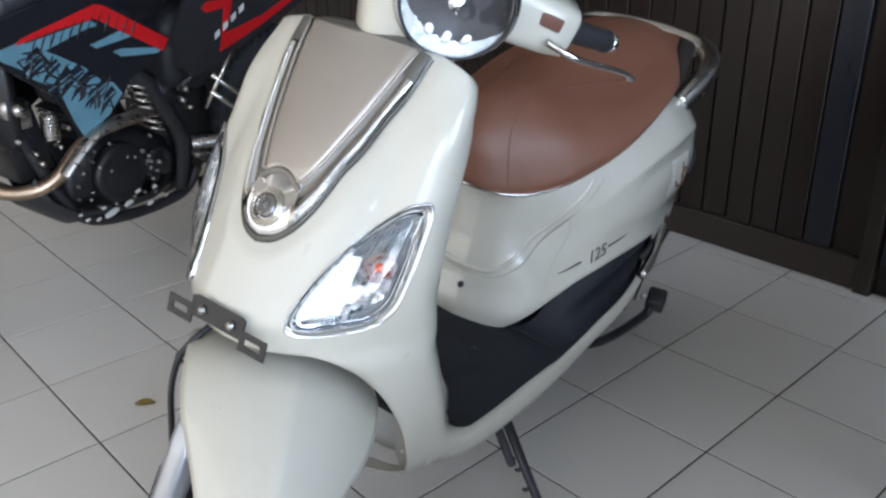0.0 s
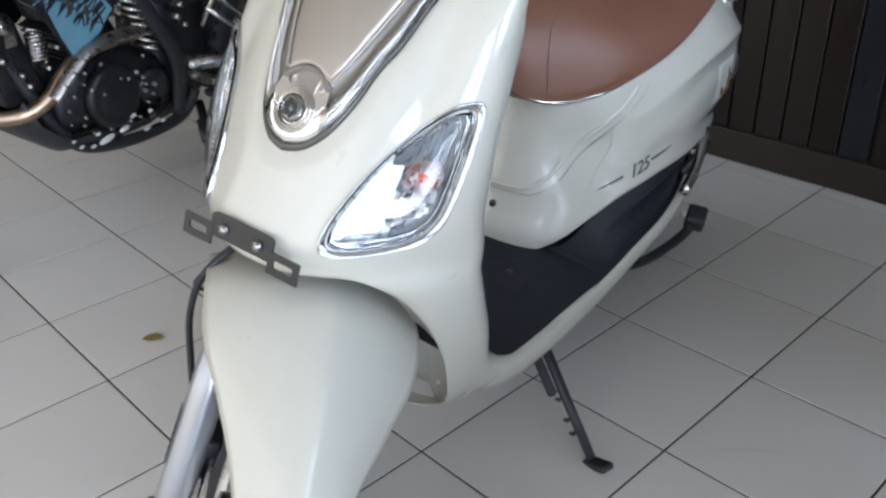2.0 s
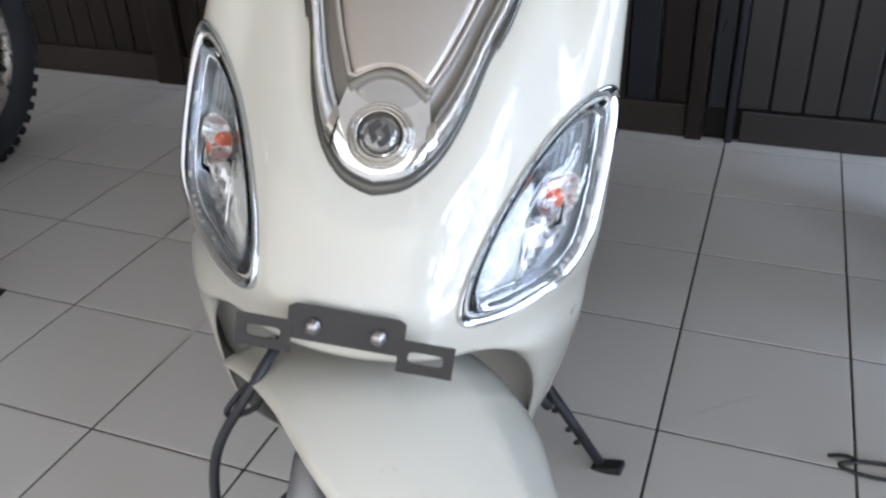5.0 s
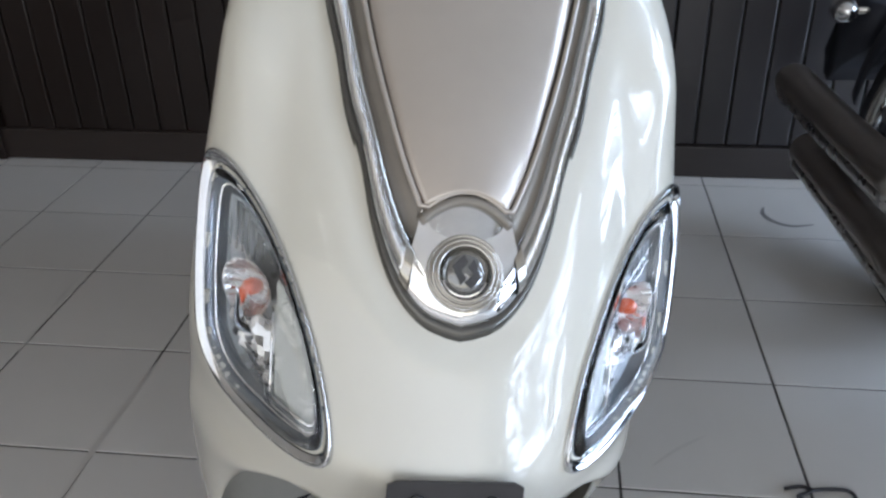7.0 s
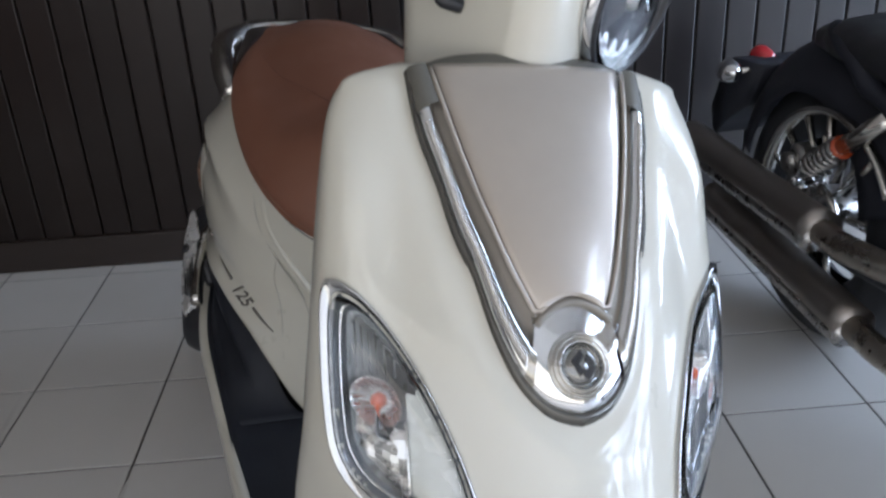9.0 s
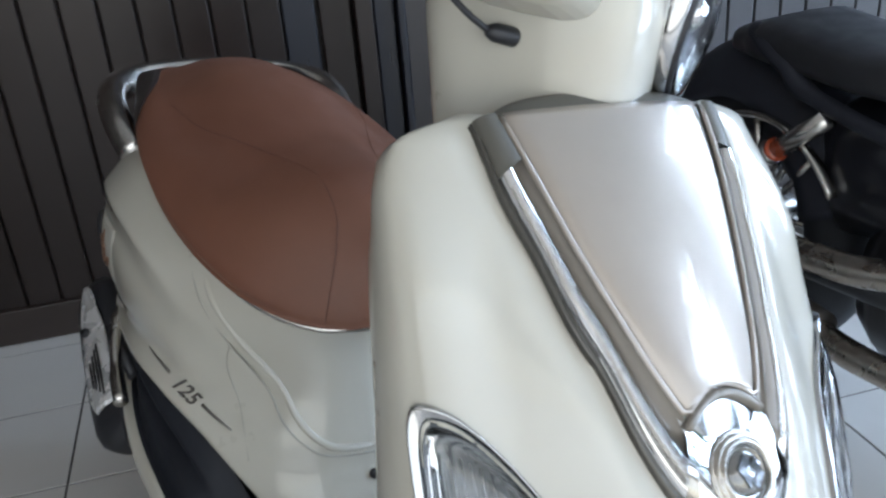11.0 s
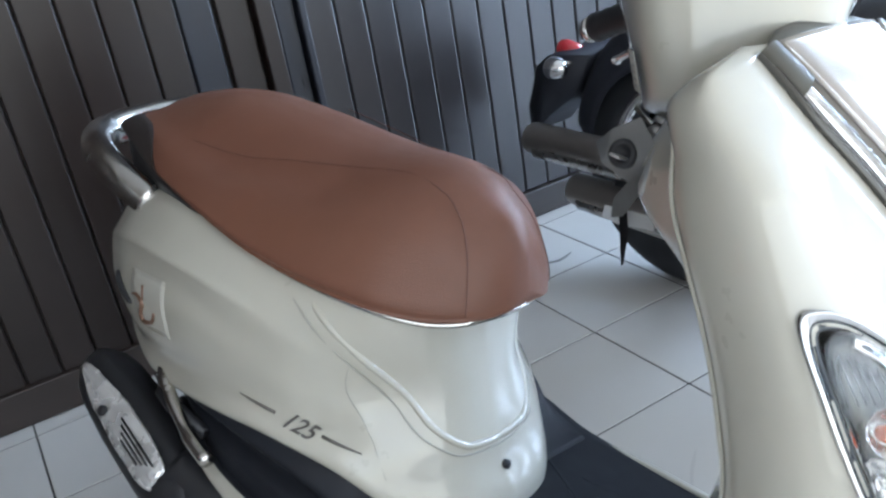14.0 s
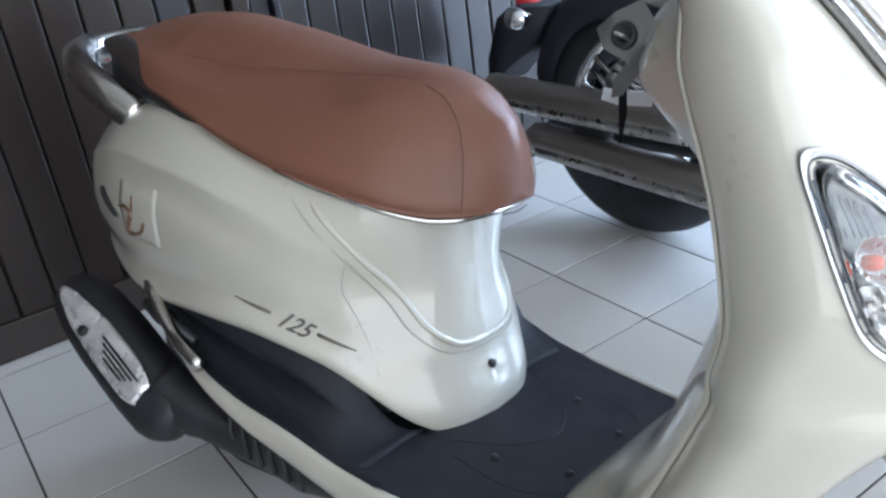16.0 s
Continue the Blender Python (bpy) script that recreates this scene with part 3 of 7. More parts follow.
# inner leg shield
fx_at = curve_at([p.z for p in reversed(edge)], [p.x for p in reversed(edge)])
fy_at = curve_at([p.z for p in reversed(edge)], [p.y for p in reversed(edge)])
iw_at = curve_at([0.300, 0.38, 0.42, 0.47, 0.53, 0.60, 0.79, 0.855, 0.89], [0.206, 0.200, 0.192, 0.182, 0.170, 0.168, 0.156, 0.142, 0.115])
iy_at = curve_at([0.300, 0.38, 0.42, 0.47, 0.53, 0.60, 0.70, 0.79, 0.855, 0.89], [-0.235, -0.300, -0.338, -0.362, -0.382, -0.402, -0.396, -0.366, -0.348, -0.338])
rows = []
for j in range(57):
    z = lerp(0.866, 0.300, j / 56)
    r = []
    for i in range(37):
        q = lerp(-1, 1, i / 36)
        bulge = 0.085 * math.exp(-((z - 0.79) / 0.070) ** 2) * math.exp(-(q / 0.78) ** 4)
        k = abs(q) ** 5
        toe = 0.055 * ramp(abs(q), 0.45, 0.35) * (1 - ramp(z, 0.33, 0.09))
        r.append(Vector((lerp(iw_at(z), fx_at(z) - 0.026 + 0.004 * upper(z), k) * q, lerp(iy_at(z) + 0.020 * (1 - q * q) + bulge - toe, fy_at(z) + 0.040 + fuller(z) + 0.018 * upper(z), k), z)))
    rows.append(r)
part("inner_leg_shield", shell(rows, 0.003), PAINT, scooter)

# champagne panel between the arms of the v-shaped trim
zi = curve_at([p[1] for p in reversed(TI)], [p[0] for p in reversed(TI)])
rows = []
for j in range(41):
    z = lerp(0.916, 0.7535, j / 40)
    w = zi(z)
    r = []
    for i in range(33):
        s = lerp(-1, 1, i / 32)
        edge_drop = max(0, (abs(s) - 0.86) / 0.14) ** 2
        lo = max(0.0, (0.772 - z) / 0.019)
        zz = z + lo * 0.0135 * (1 - s * s)
        r.append(shield(w * s, zz, 0.0088 + 0.004 * (1 - s * s) - 0.0055 * edge_drop))
    rows.append(r)
part("centre_panel", shell(rows, 0.003), CHAMP, scooter, "champagne silver centre panel")

bm = bmesh.new()
rim_pts = [shield(-zi(z), z, 0.0085) for z in [lerp(0.912, 0.757, j / 24) for j in range(25)]]
rim_pts += [shield(x, 0.7535 + 0.0135 * (1 - (x / 0.030) ** 2), 0.0088) for x in [lerp(-0.026, 0.026, j / 8) for j in range(9)]]
rim_pts += [shield(zi(z), z, 0.0085) for z in [lerp(0.757, 0.912, j / 24) for j in range(25)]]
tube(bm, rim_pts, 0.0021, 8)
part("panel_rim", bm, CHAMP, scooter, "rounded rim of the centre panel")
# grey strip that rolls back over the shield's top between the trim ends; its dark colour includes the shade there
rows = []
for u in (0.0, 0.15, 0.4, 0.7, 1.0):
    rows.append([shield(0.094 * q, 0.9165 - 0.004 * abs(q) ** 3, 0.0070 + 0.004 * (1 - q * q)) + Vector((0, 0.019 * u * (1 - 0.75 * q ** 4) + 0.001, 0.005 * math.sin(math.pi / 2 * u) * (1 - q ** 4))) for q in [lerp(-1, 1, i / 24) for i in range(25)]])
part("top_strip", shell(rows, 0.002), CAPGREY, scooter, "olive grey strip along the shield's top, darkened for shade")

# bright plate between the panel's foot and the badge
rows = []
for j in range(13):
    z = lerp(0.774, 0.700, j / 12)
    w = curve_at([0.690, 0.720, 0.742, 0.776], [0.008, 0.020, 0.030, 0.038])(z)
    rows.append([shield(w * s, z, 0.0062 - 0.002 * s ** 4) for s in [lerp(-1, 1, i / 14) for i in range(15)]])
part("badge_plate", shell(rows, 0.002), BEZEL, scooter, "bright plate behind the round badge")
bm = bmesh.new()
tube(bm, [shield(x, 0.7475 + 0.0145 * (1 - (x / 0.032) ** 2), 0.0070) for x in [lerp(-0.031, 0.031, j / 20) for j in range(21)]], 0.0040, 8)
part("panel_foot", bm, TAUPE, scooter, "taupe arch under the centre panel")

# trim: a hollow-edged chrome band down both arms, round the badge
out_c = spline([(x, z, 0) for x, z in TO], 8)
in_c = spline([(x, z, 0) for x, z in TI] + [(0.022, 0.742, 0), (0.0, 0.735, 0)], 8)


def on_line(pts, t):
    """The point t of the way along a line of points, by its length."""
    ls = [(q - p).length for p, q in zip(pts[:-1], pts[1:])]
    d = t * sum(ls)
    for p, q, l in zip(pts[:-1], pts[1:], ls):
        if d <= l:
            return p.lerp(q, d / l)
        d -= l
    return pts[-1]


def band(a, b, prof, side):
    """A strip between two outlines on the shield; prof: (across, lift)."""
    rows = []
    n = 60
    for j in range(n + 1):
        pa, pb = on_line(a, j / n), on_line(b, j / n)
        rows.append([shield(lerp(pa.x, pb.x, s) * side, lerp(pa.y, pb.y, s), h) for s, h in prof])
    return rows


for side in (1, -1):
    bm = bmesh.new()
    grid(bm, band(out_c, in_c, [(-0.07, -0.001), (-0.03, 0.002), (0.02, 0.0042), (0.08, 0.0045), (0.12, 0.0025)], side))
    part("trim_edge", bm, TRIMEDGE, scooter, "dark smoky outer edge of the trim")
    rows = band(out_c, in_c, [(0.10, 0.002), (0.14, 0.0055), (0.22, 0.0088), (0.36, 0.0104), (0.50, 0.0098), (0.58, 0.0075), (0.62, 0.004)], side)
    bm = bmesh.new()
    grid(bm, rows[7:50])
    part("trim_lens", bm, CHROME, scooter, "ribbed clear chrome insert")
    bm = bmesh.new()
    grid(bm, band(out_c, in_c, [(0.60, 0.0050), (0.65, 0.0026), (0.74, 0.0020), (0.87, 0.0024), (0.95, 0.0050), (1.05, 0.0078)], side)[:51])
    part("trim_groove", bm, TAUPE, scooter, "taupe groove beside the centre panel")
    # smooth bright flank beside the badge
    bm = bmesh.new()
    grid(bm, band(out_c, in_c, [(0.10, 0.002), (0.16, 0.0058), (0.30, 0.0085), (0.50, 0.0090), (0.75, 0.0082), (0.95, 0.0070), (1.05, 0.0070)], side)[49:])
    part("badge_flank", bm, CHROME, scooter, "smooth clear chrome flank of the badge")
    bm = bmesh.new()
    grid(bm, [[p + Vector((0, -0.0012, 0)) for p in r] for r in rows[48:51]])
    part("insert_end", bm, SMOKECHROME, scooter)
    for j in range(9, 48):
        for u in (0.0, 0.33, 0.67):
            bm = bmesh.new()
            a, b = rows[j], rows[j + 1]
            tube(bm, [a[k].lerp(b[k], u) + Vector((0, -0.0004, 0.0002)) for k in (2, 3, 4)], 0.00055, 5)
            part("rib", bm, DULLCHROME, scooter)
    # matt cap over the upper end of each arm
    bm = bmesh.new()
    grid(bm, band(out_c, in_c, [(0.04, 0.003), (0.08, 0.0062), (0.16, 0.0085), (0.5, 0.0110), (0.84, 0.0100), (0.92, 0.0085)], side)[:8])
    part("trim_cap", bm, CAPGREY, scooter, "matt olive grey trim cap")
    # narrow step at the upper arm
    bm = bmesh.new()
    grid(bm, [[p + Vector((0, -0.001, 0)) for p in r] for r in band(out_c, in_c, [(-0.10, 0.001), (-0.04, 0.005), (0.06, 0.0055), (0.12, 0.003)], side)[2:30]])
    part("trim_step", bm, TRIMEDGE, scooter)
bm = bmesh.new()
n = shield(0, 0.722, 1.0) - shield(0, 0.722)
lathe(bm, shield(0, 0.7215), n, [(0.0, 0.0268), (0.0078, 0.0267), (0.0092, 0.026), (0.009, 0.025), (0.0082, 0.0245), (0.0108, 0.0238), (0.012, 0.0227), (0.0112, 0.0216), (0.0104, 0.0211), (0.0128, 0.0204), (0.0138, 0.0194), (0.013, 0.018), (0.0105, 0.0171), (0.0085, 0.0163), (0.008, 0.0)], 56)
badge = part("badge_bezel", bm, SMOKECHROME, scooter, "round chrome badge bezel")
bm = bmesh.new()
lathe(bm, shield(0, 0.7215), n, [(0.006, 0.0160), (0.0105, 0.0151), (0.0135, 0.0106), (0.0146, 0.0035), (0.0148, 0.0)], 36)
part("badge_dome", bm, BADGEGLASS, badge, "silvery glass badge dome")
bm = bmesh.new()
q = n.to_track_quat("Z", "Y").to_matrix().to_4x4()
for pts in ([(-0.010, 0.004), (-0.002, 0.012), (0.001, 0.007), (-0.004, 0.001), (0.000, -0.004), (-0.004, -0.009)],
            [(0.010, -0.003), (0.003, -0.011), (-0.001, -0.007), (0.005, -0.001), (0.001, 0.004), (0.005, 0.009)]):
    b2 = plate(pts, 0.0016, Matrix.Translation(shield(0, 0.7215, 0.0148)) @ q)
    me = bpy.data.meshes.new("tmp")
    b2.to_mesh(me)
    b2.free()
    bm.from_mesh(me)
part("badge_mark", bm, SMOKEGLASS, badge, "dark angular badge mark", False)


# front indicator lamps
def indicator(side):
    def flip(rows):
        return [[Vector((p.x * side, p.y, p.z)) for p in r] for r in rows]
    def ring_sheet(keys, name, material, parent, label="", smooth=True):
        bm = bmesh.new()
        rows = []
        for k, o in keys:
            r = lamp_ring(k, 5, o)
            rows.append(r + [r[0]])
        grid(bm, flip(rows))
        return part(name, bm, material, parent, label, smooth)

    def rod(name, pts, r, material, label="", sides=8):
        bm = bmesh.new()
        tube(bm, [Vector((p.x * side, p.y, p.z)) for p in pts], r, sides)
        return part(name, bm, material, bezel, label)

    def within(k):
        return [(lerp(LAMPC[0], x, k), lerp(LAMPC[1], z, k)) for x, z in LAMP]

    bezel = ring_sheet(((1.055, -0.001), (1.05, 0.003), (1.036, 0.0048), (1.022, 0.0044), (0.985, 0.0022), (0.958, 0.0004), (0.948, -0.004)),
                       "indicator_bezel", BEZEL, scooter, "chrome rimmed front indicator lamp")
    ring_sheet(((0.952, -0.005), (0.940, -0.0015), (0.928, 0.0006), (0.905, 0.0004), (0.890, -0.003), (0.876, -0.012), (0.860, -0.018)), "indicator_rim", LENSEDGE, bezel, "blue grey inner rim")
    ring_sheet(((0.870, -0.016), (0.72, -0.022), (0.55, -0.026), (0.40, -0.028), (0.22, -0.029), (0.02, -0.029)), "indicator_backing", HOUSING, bezel, "grey lamp housing")
    lip = lamp_ring(0.842, 5, -0.006)
    rod("inner_lip", lip + [lip[0]], 0.0011, CHROME, "thin bright lip", 6)
    # fine upright ribs in the upper corner
    for k in range(7):
        x = 0.139 + 0.0062 * k
        rod("housing_rib", [shield(x, z, -0.018) for z in (0.700, 0.715, 0.724 + 0.0022 * k)], 0.0009, LENSEDGE, "", 6)
    # ribbed light guide along the inner edge
    guide = spline([(lerp(LAMPC[0], x, 0.84), lerp(LAMPC[1], z, 0.84), 0) for x, z in LAMP[1:5]], 12)
    rod("light_guide", [shield(p.x, p.y, -0.0075) for p in guide], [0.0021 + 0.0006 * (k % 2) for k in range(len(guide))], CHROME, "ribbed clear light guide")
    # fluted bowl round the bulb
    bc, br = (0.152, 0.681), 0.0185
    bm = bmesh.new()
    rows = []
    for q, o in ((1.0, -0.0065), (0.93, -0.0072), (0.80, -0.013), (0.62, -0.019), (0.45, -0.0215), (0.30, -0.022)):
        r = []
        for k in range(40):
            a = 2 * math.pi * k / 40
            f = 0.0016 * (k % 2) * (0.3 < q < 0.99)
            r.append(shield(bc[0] + br * q * math.cos(a), bc[1] + br * q * math.sin(a), o - f))
        rows.append(r + [r[0]])
    grid(bm, flip(rows))
    part("bulb_bowl", bm, LAMPMIRROR, bezel, "fluted bright bowl", False)
    c = shield(bc[0], bc[1], -0.021)
    nn = (shield(bc[0], bc[1], 1) - shield(bc[0], bc[1])).normalized()
    bm = bmesh.new()
    lathe(bm, (c.x * side, c.y, c.z), (nn.x * side, nn.y, nn.z), [(-0.006, 0.006), (0.002, 0.0066), (0.008, 0.0066), (0.012, 0.0045), (0.0135, 0.0)], 18)
    part("bulb", bm, BULB, bezel, "orange-red bulb")
    # mosaic of small mirrors below the bowl
    rnd = random.Random(3)
    edge_in = within(0.85)
    bm = bmesh.new()
    nx, nz = 8, 8
    for i in range(nx):
        for j in range(nz):
            x0, z0 = lerp(0.1325, 0.186, i / nx), lerp(0.6105, 0.664, j / nz)
            x1, z1 = x0 + 0.0535 / nx, z0 + 0.0535 / nz
            if not inside((x0 + x1) / 2, (z0 + z1) / 2, edge_in) or math.hypot((x0 + x1) / 2 - bc[0], (z0 + z1) / 2 - bc[1]) < br:
                continue
            dish = -0.011 - 0.010 * math.sin(math.pi * (i + 0.5) / nx)
            ax, az = rnd.uniform(-0.0016, 0.0016), rnd.uniform(-0.0016, 0.0016)
            vs = [bm.verts.new(Vector((p.x * side, p.y, p.z))) for p in (shield(x0, z0, dish - ax - az), shield(x1, z0, dish + ax - az), shield(x1, z1, dish + ax + az), shield(x0, z1, dish - ax + az))]
            bm.faces.new(vs)
    thicken(bm, 0.001)
    part("indicator_reflector", bm, LAMPMIRROR, bezel, "bright faceted reflector", False)
    # plain pale plate on the inner side, its divider and the clear step at its foot
    bm = bmesh.new()
    rows = []
    for j in range(15):
        z = lerp(0.612, 0.692, j / 14)
        xs = [x for x in [lerp(0.08, 0.1315, i / 60) for i in range(61)] if inside(x, z, edge_in)]
        x0 = min(xs) if xs else 0.1305
        rows.append([shield(lerp(x0, 0.1315, i / 8), z, -0.011) for i in range(9)])
    grid(bm, flip(rows))
    part("side_plate", bm, LAMPPLATE, bezel, "plain pale inner plate")
    rod("divider", [shield(0.1318, z, -0.0085) for z in (0.611, 0.630, 0.650, 0.672)], 0.0012, CHROME, "", 6)
    for k in range(3):
        rod("step", [shield(lerp(0.134, 0.102, i / 4), 0.619 - 0.0028 * k - 0.004 * i / 4, -0.0075) for i in range(5)], 0.0010, CHROME if k != 1 else LENSEDGE, "", 6)
    bm = bmesh.new()
    rows = []
    for k, o in ((0.925, 0.002), (0.80, 0.0055), (0.6, 0.008), (0.4, 0.009), (0.2, 0.0095), (0.02, 0.0098)):
        r = lamp_ring(k, 5, o)
        rows.append(r + [r[0]])
    grid(bm, flip(rows))
    bmesh.ops.remove_doubles(bm, verts=bm.verts, dist=1e-5)
    bmesh.ops.recalc_face_normals(bm, faces=bm.faces)
    bmesh.ops.solidify(bm, geom=bm.faces[:], thickness=0.0015)
    lens = part("lens", bm, CLEAR, bezel, "clear lens")
    lens.visible_shadow = False


indicator(1)
indicator(-1)

# number plate bracket
by = -0.656
bracket_m = Matrix.Translation((0, by, 0.598)) @ Euler((radians(74), 0, 0)).to_matrix().to_4x4()


def slot_plate(cx, cz, w, h, sw, sh):
    """A small plate with a slot through it."""
    bm = bmesh.new()
    n = 24
    o, i = [], []
    for k in range(n):
        a = 2 * math.pi * k / n
        c, s = math.cos(a), math.sin(a)
        o.append((max(-1, min(1, c * 1.6)) * w / 2, max(-1, min(1, s * 1.6)) * h / 2))
        i.append((max(-1, min(1, c * 1.25)) * sw / 2, max(-1, min(1, s * 1.25)) * sh / 2))
    rows = []
    for ring, d in ((i, -0.0012), (o, -0.0012), (o, 0.0012), (i, 0.0012), (i, -0.0012)):
        rows.append([Vector((cx + x, cz + z, d)) for x, z in ring])
    grid(bm, rows, True)
    bmesh.ops.remove_doubles(bm, verts=bm.verts, dist=1e-6)
    return bm


plate_b = part("plate_bracket", moved(plate([(-0.046, -0.013), (0.046, -0.013), (0.046, 0.013), (0.040, 0.016), (-0.040, 0.016), (-0.046, 0.013)], 0.0025), bracket_m),
               BRACKET, scooter, "black steel number plate bracket", False)
for s in (1, -1):
    part("bracket_ear", moved(slot_plate(s * 0.064, -0.012, 0.044, 0.026, 0.027, 0.010), bracket_m @ Matrix.Translation((0, 0, 0.0005))), BRACKET, plate_b, "", False)
    bm = bmesh.new()
    c = bracket_m @ Vector((s * 0.0255, 0.0, 0.003))
    a = bracket_m.to_3x3() @ Vector((0, 0, 1))
    disc(bm, c, a, 0.0068, 0.004, 6)
    lathe(bm, c, a, [(0.0015, 0.0055), (0.004, 0.005), (0.0045, 0.0)], 16)
    part("bolt", bm, STEEL, plate_b, "dull steel bolt head")

# ---------------- steered front end
STEER = radians(43)
ax0, axd = Vector((0, -0.46, 0.60)), Vector((0, 0.438, 0.899)).normalized()
STM = Matrix.Translation(ax0) @ Matrix.Rotation(STEER, 4, axd) @ Matrix.Translation(-ax0)


def steer(v):
    """Turns a point of the straight-ahead front end about the raked steering axis."""
    return STM @ Vector(v)


def steered(bm):
    bmesh.ops.transform(bm, matrix=STM, verts=bm.verts)
    return bm


AXLE = Vector((0, -0.735, 0.225))
WR = 0.222

# fender: a broad hood under the shield that narrows to a beak over the tyre
FA = [-48, -30, -15, 0, 20, 40, 60, 80, 90]
f_r = curve_at(FA, [0.362, 0.352, 0.332, 0.306, 0.281, 0.267, 0.262, 0.263, 0.266])
f_w = curve_at(FA, [0.136, 0.139, 0.130, 0.104, 0.073, 0.050, 0.036, 0.025, 0.008])
f_d = curve_at(FA, [0.040, 0.060, 0.074, 0.070, 0.054, 0.040, 0.028, 0.014, 0.004])
rows = []
for j in range(61):
    a = lerp(-48, 90, j / 60)
    c, q0 = math.cos(radians(a)), math.sin(radians(a))
    r = []
    for i in range(37):
        q = lerp(-1, 1, i / 36)
        rad = f_r(a) - f_d(a) * (0.25 * abs(q) + 0.75 * abs(q) ** 2.6) + 0.004 * math.exp(-(q / 0.22) ** 2)
        r.append(AXLE + Vector((f_w(a) * q, -rad * q0, rad * c)))
    rows.append(r)
part("front_fender", steered(shell(rows, 0.003)), PAINT, scooter)


def wheel(axle, axis_x, radius, tyre_w, rim_r, spokes, parent, m):
    bm = bmesh.new()
    prof = []
    for k in range(25):
        a = lerp(-math.pi * 0.86, math.pi * 0.86, k / 24)
        prof.append((math.sin(a) * tyre_w / 2, radius - tyre_w / 2 * 0.95 + math.cos(a) * tyre_w / 2 * 0.95))
    sides = 64
    ring = []
    for k in range(sides):
        a = 2 * math.pi * k / sides
        ring.append([Vector((axle.x + d, axle.y + math.cos(a) * q, axle.z + math.sin(a) * q)) for d, q in prof])
    ring.append(ring[0])
    grid(bm, ring)
    bmesh.ops.remove_doubles(bm, verts=bm.verts, dist=1e-6)
    tyre = part("tyre", (m(bm) if m else bm), RUBBER, parent, "black rubber tyre")
    bm = bmesh.new()
    ring = []
    hw = tyre_w * 0.32
    for k in range(sides):
        a = 2 * math.pi * k / sides
        ring.append([Vector((axle.x + d, axle.y + math.cos(a) * q, axle.z + math.sin(a) * q))
                     for d, q in ((-hw, rim_r), (-hw, rim_r - 0.012), (-hw * 0.5, rim_r - 0.022), (hw * 0.5, rim_r - 0.022), (hw, rim_r - 0.012), (hw, rim_r))])
    ring.append(ring[0])
    grid(bm, ring)
    bmesh.ops.remove_doubles(bm, verts=bm.verts, dist=1e-6)
    for k in range(spokes):
        a = 2 * math.pi * k / spokes
        tube(bm, [axle + Vector((0, math.cos(a) * q, math.sin(a) * q)) for q in (0.02, rim_r * 0.5, rim_r - 0.015)], [0.016, 0.011, 0.013], 8)
    disc(bm, axle, (1, 0, 0), 0.034, tyre_w * 0.9, 20)
    part("rim", (m(bm) if m else bm), STEEL, tyre, "grey alloy rim")
    return tyre


wheel(AXLE, 1, WR, 0.095, 0.145, 5, scooter, steered)
for s in (1, -1):
    bm = bmesh.new()
    tube(bm, [Vector((s * 0.100, -0.735 + (z - 0.225) * 0.44, z)) for z in (0.195, 0.21, 0.30, 0.38, 0.458)], [0.016, 0.0215, 0.0225, 0.0225, 0.0225], 16)
    fork = part("fork_leg", steered(bm), FORKM, scooter, "silver fork leg")
    bm = bmesh.new()
    disc(bm, AXLE + Vector((s * 0.118, 0, 0)), (1, 0, 0), 0.013, 0.02, 6)
    disc(bm, AXLE + Vector((s * 0.128, 0, 0)), (1, 0, 0), 0.007, 0.02, 10)
    part("axle_nut", steered(bm), BOLT, fork)
bm = bmesh.new()
disc(bm, AXLE + Vector((-0.07, 0, 0)), (1, 0, 0), 0.085, 0.005, 40)
part("brake_disc", steered(bm), STEEL, scooter, "steel brake disc")
bm = bmesh.new()
box(bm, AXLE + Vector((-0.082, 0.06, 0.065)), (0.04, 0.06, 0.075), None, 0.008)
part("brake_caliper", steered(bm), DARKM, scooter, "dark brake caliper")
bm = bmesh.new()
tube(bm, spline([(-0.06, -0.56, 0.545), (-0.082, -0.635, 0.503), (-0.111, -0.64, 0.426), (-0.110, -0.645, 0.348), (-0.098, -0.655, 0.265), (-0.09, -0.67, 0.23)], 8), 0.0048, 8)
part("brake_hose", bm, BLACKP, scooter, "black rubber brake hose")
bm = bmesh.new()
tube(bm, spline([(-0.064, -0.60, 0.53), (-0.098, -0.635, 0.485), (-0.102, -0.63, 0.465), (-0.082, -0.62, 0.47), (-0.072, -0.61, 0.50)], 8), 0.0028, 6)
part("hose_clip", bm, BLACKP, scooter)

# wheel arch liner
rows = []
for j in range(25):
    t = j / 24
    p = [Vector(a) for a in ((0, -0.548, 0.545), (0, -0.51, 0.518), (0, -0.445, 0.43), (0, -0.392, 0.31), (0, -0.365, 0.200))]
    q = spline(p, 6)[j]
    hw = lerp(0.122, 0.182, min(1, max(0, (q.z - 0.20) / 0.17))) - 0.055 * max(0, (q.z - 0.46) / 0.085)
    rows.append([Vector((hw * u, q.y + 0.07 * (1 - u * u), q.z)) for u in [lerp(-1, 1, i / 16) for i in range(17)]])
part("arch_liner", shell(rows, 0.003), GREYP, scooter, "grey plastic wheel arch liner")
for s in (1, -1):
    bm = bmesh.new()
    disc(bm, (s * 0.112, -0.352, 0.235), (0, -1, 0), 0.006, 0.01, 12)
    part("liner_screw", bm, BOLT, scooter)

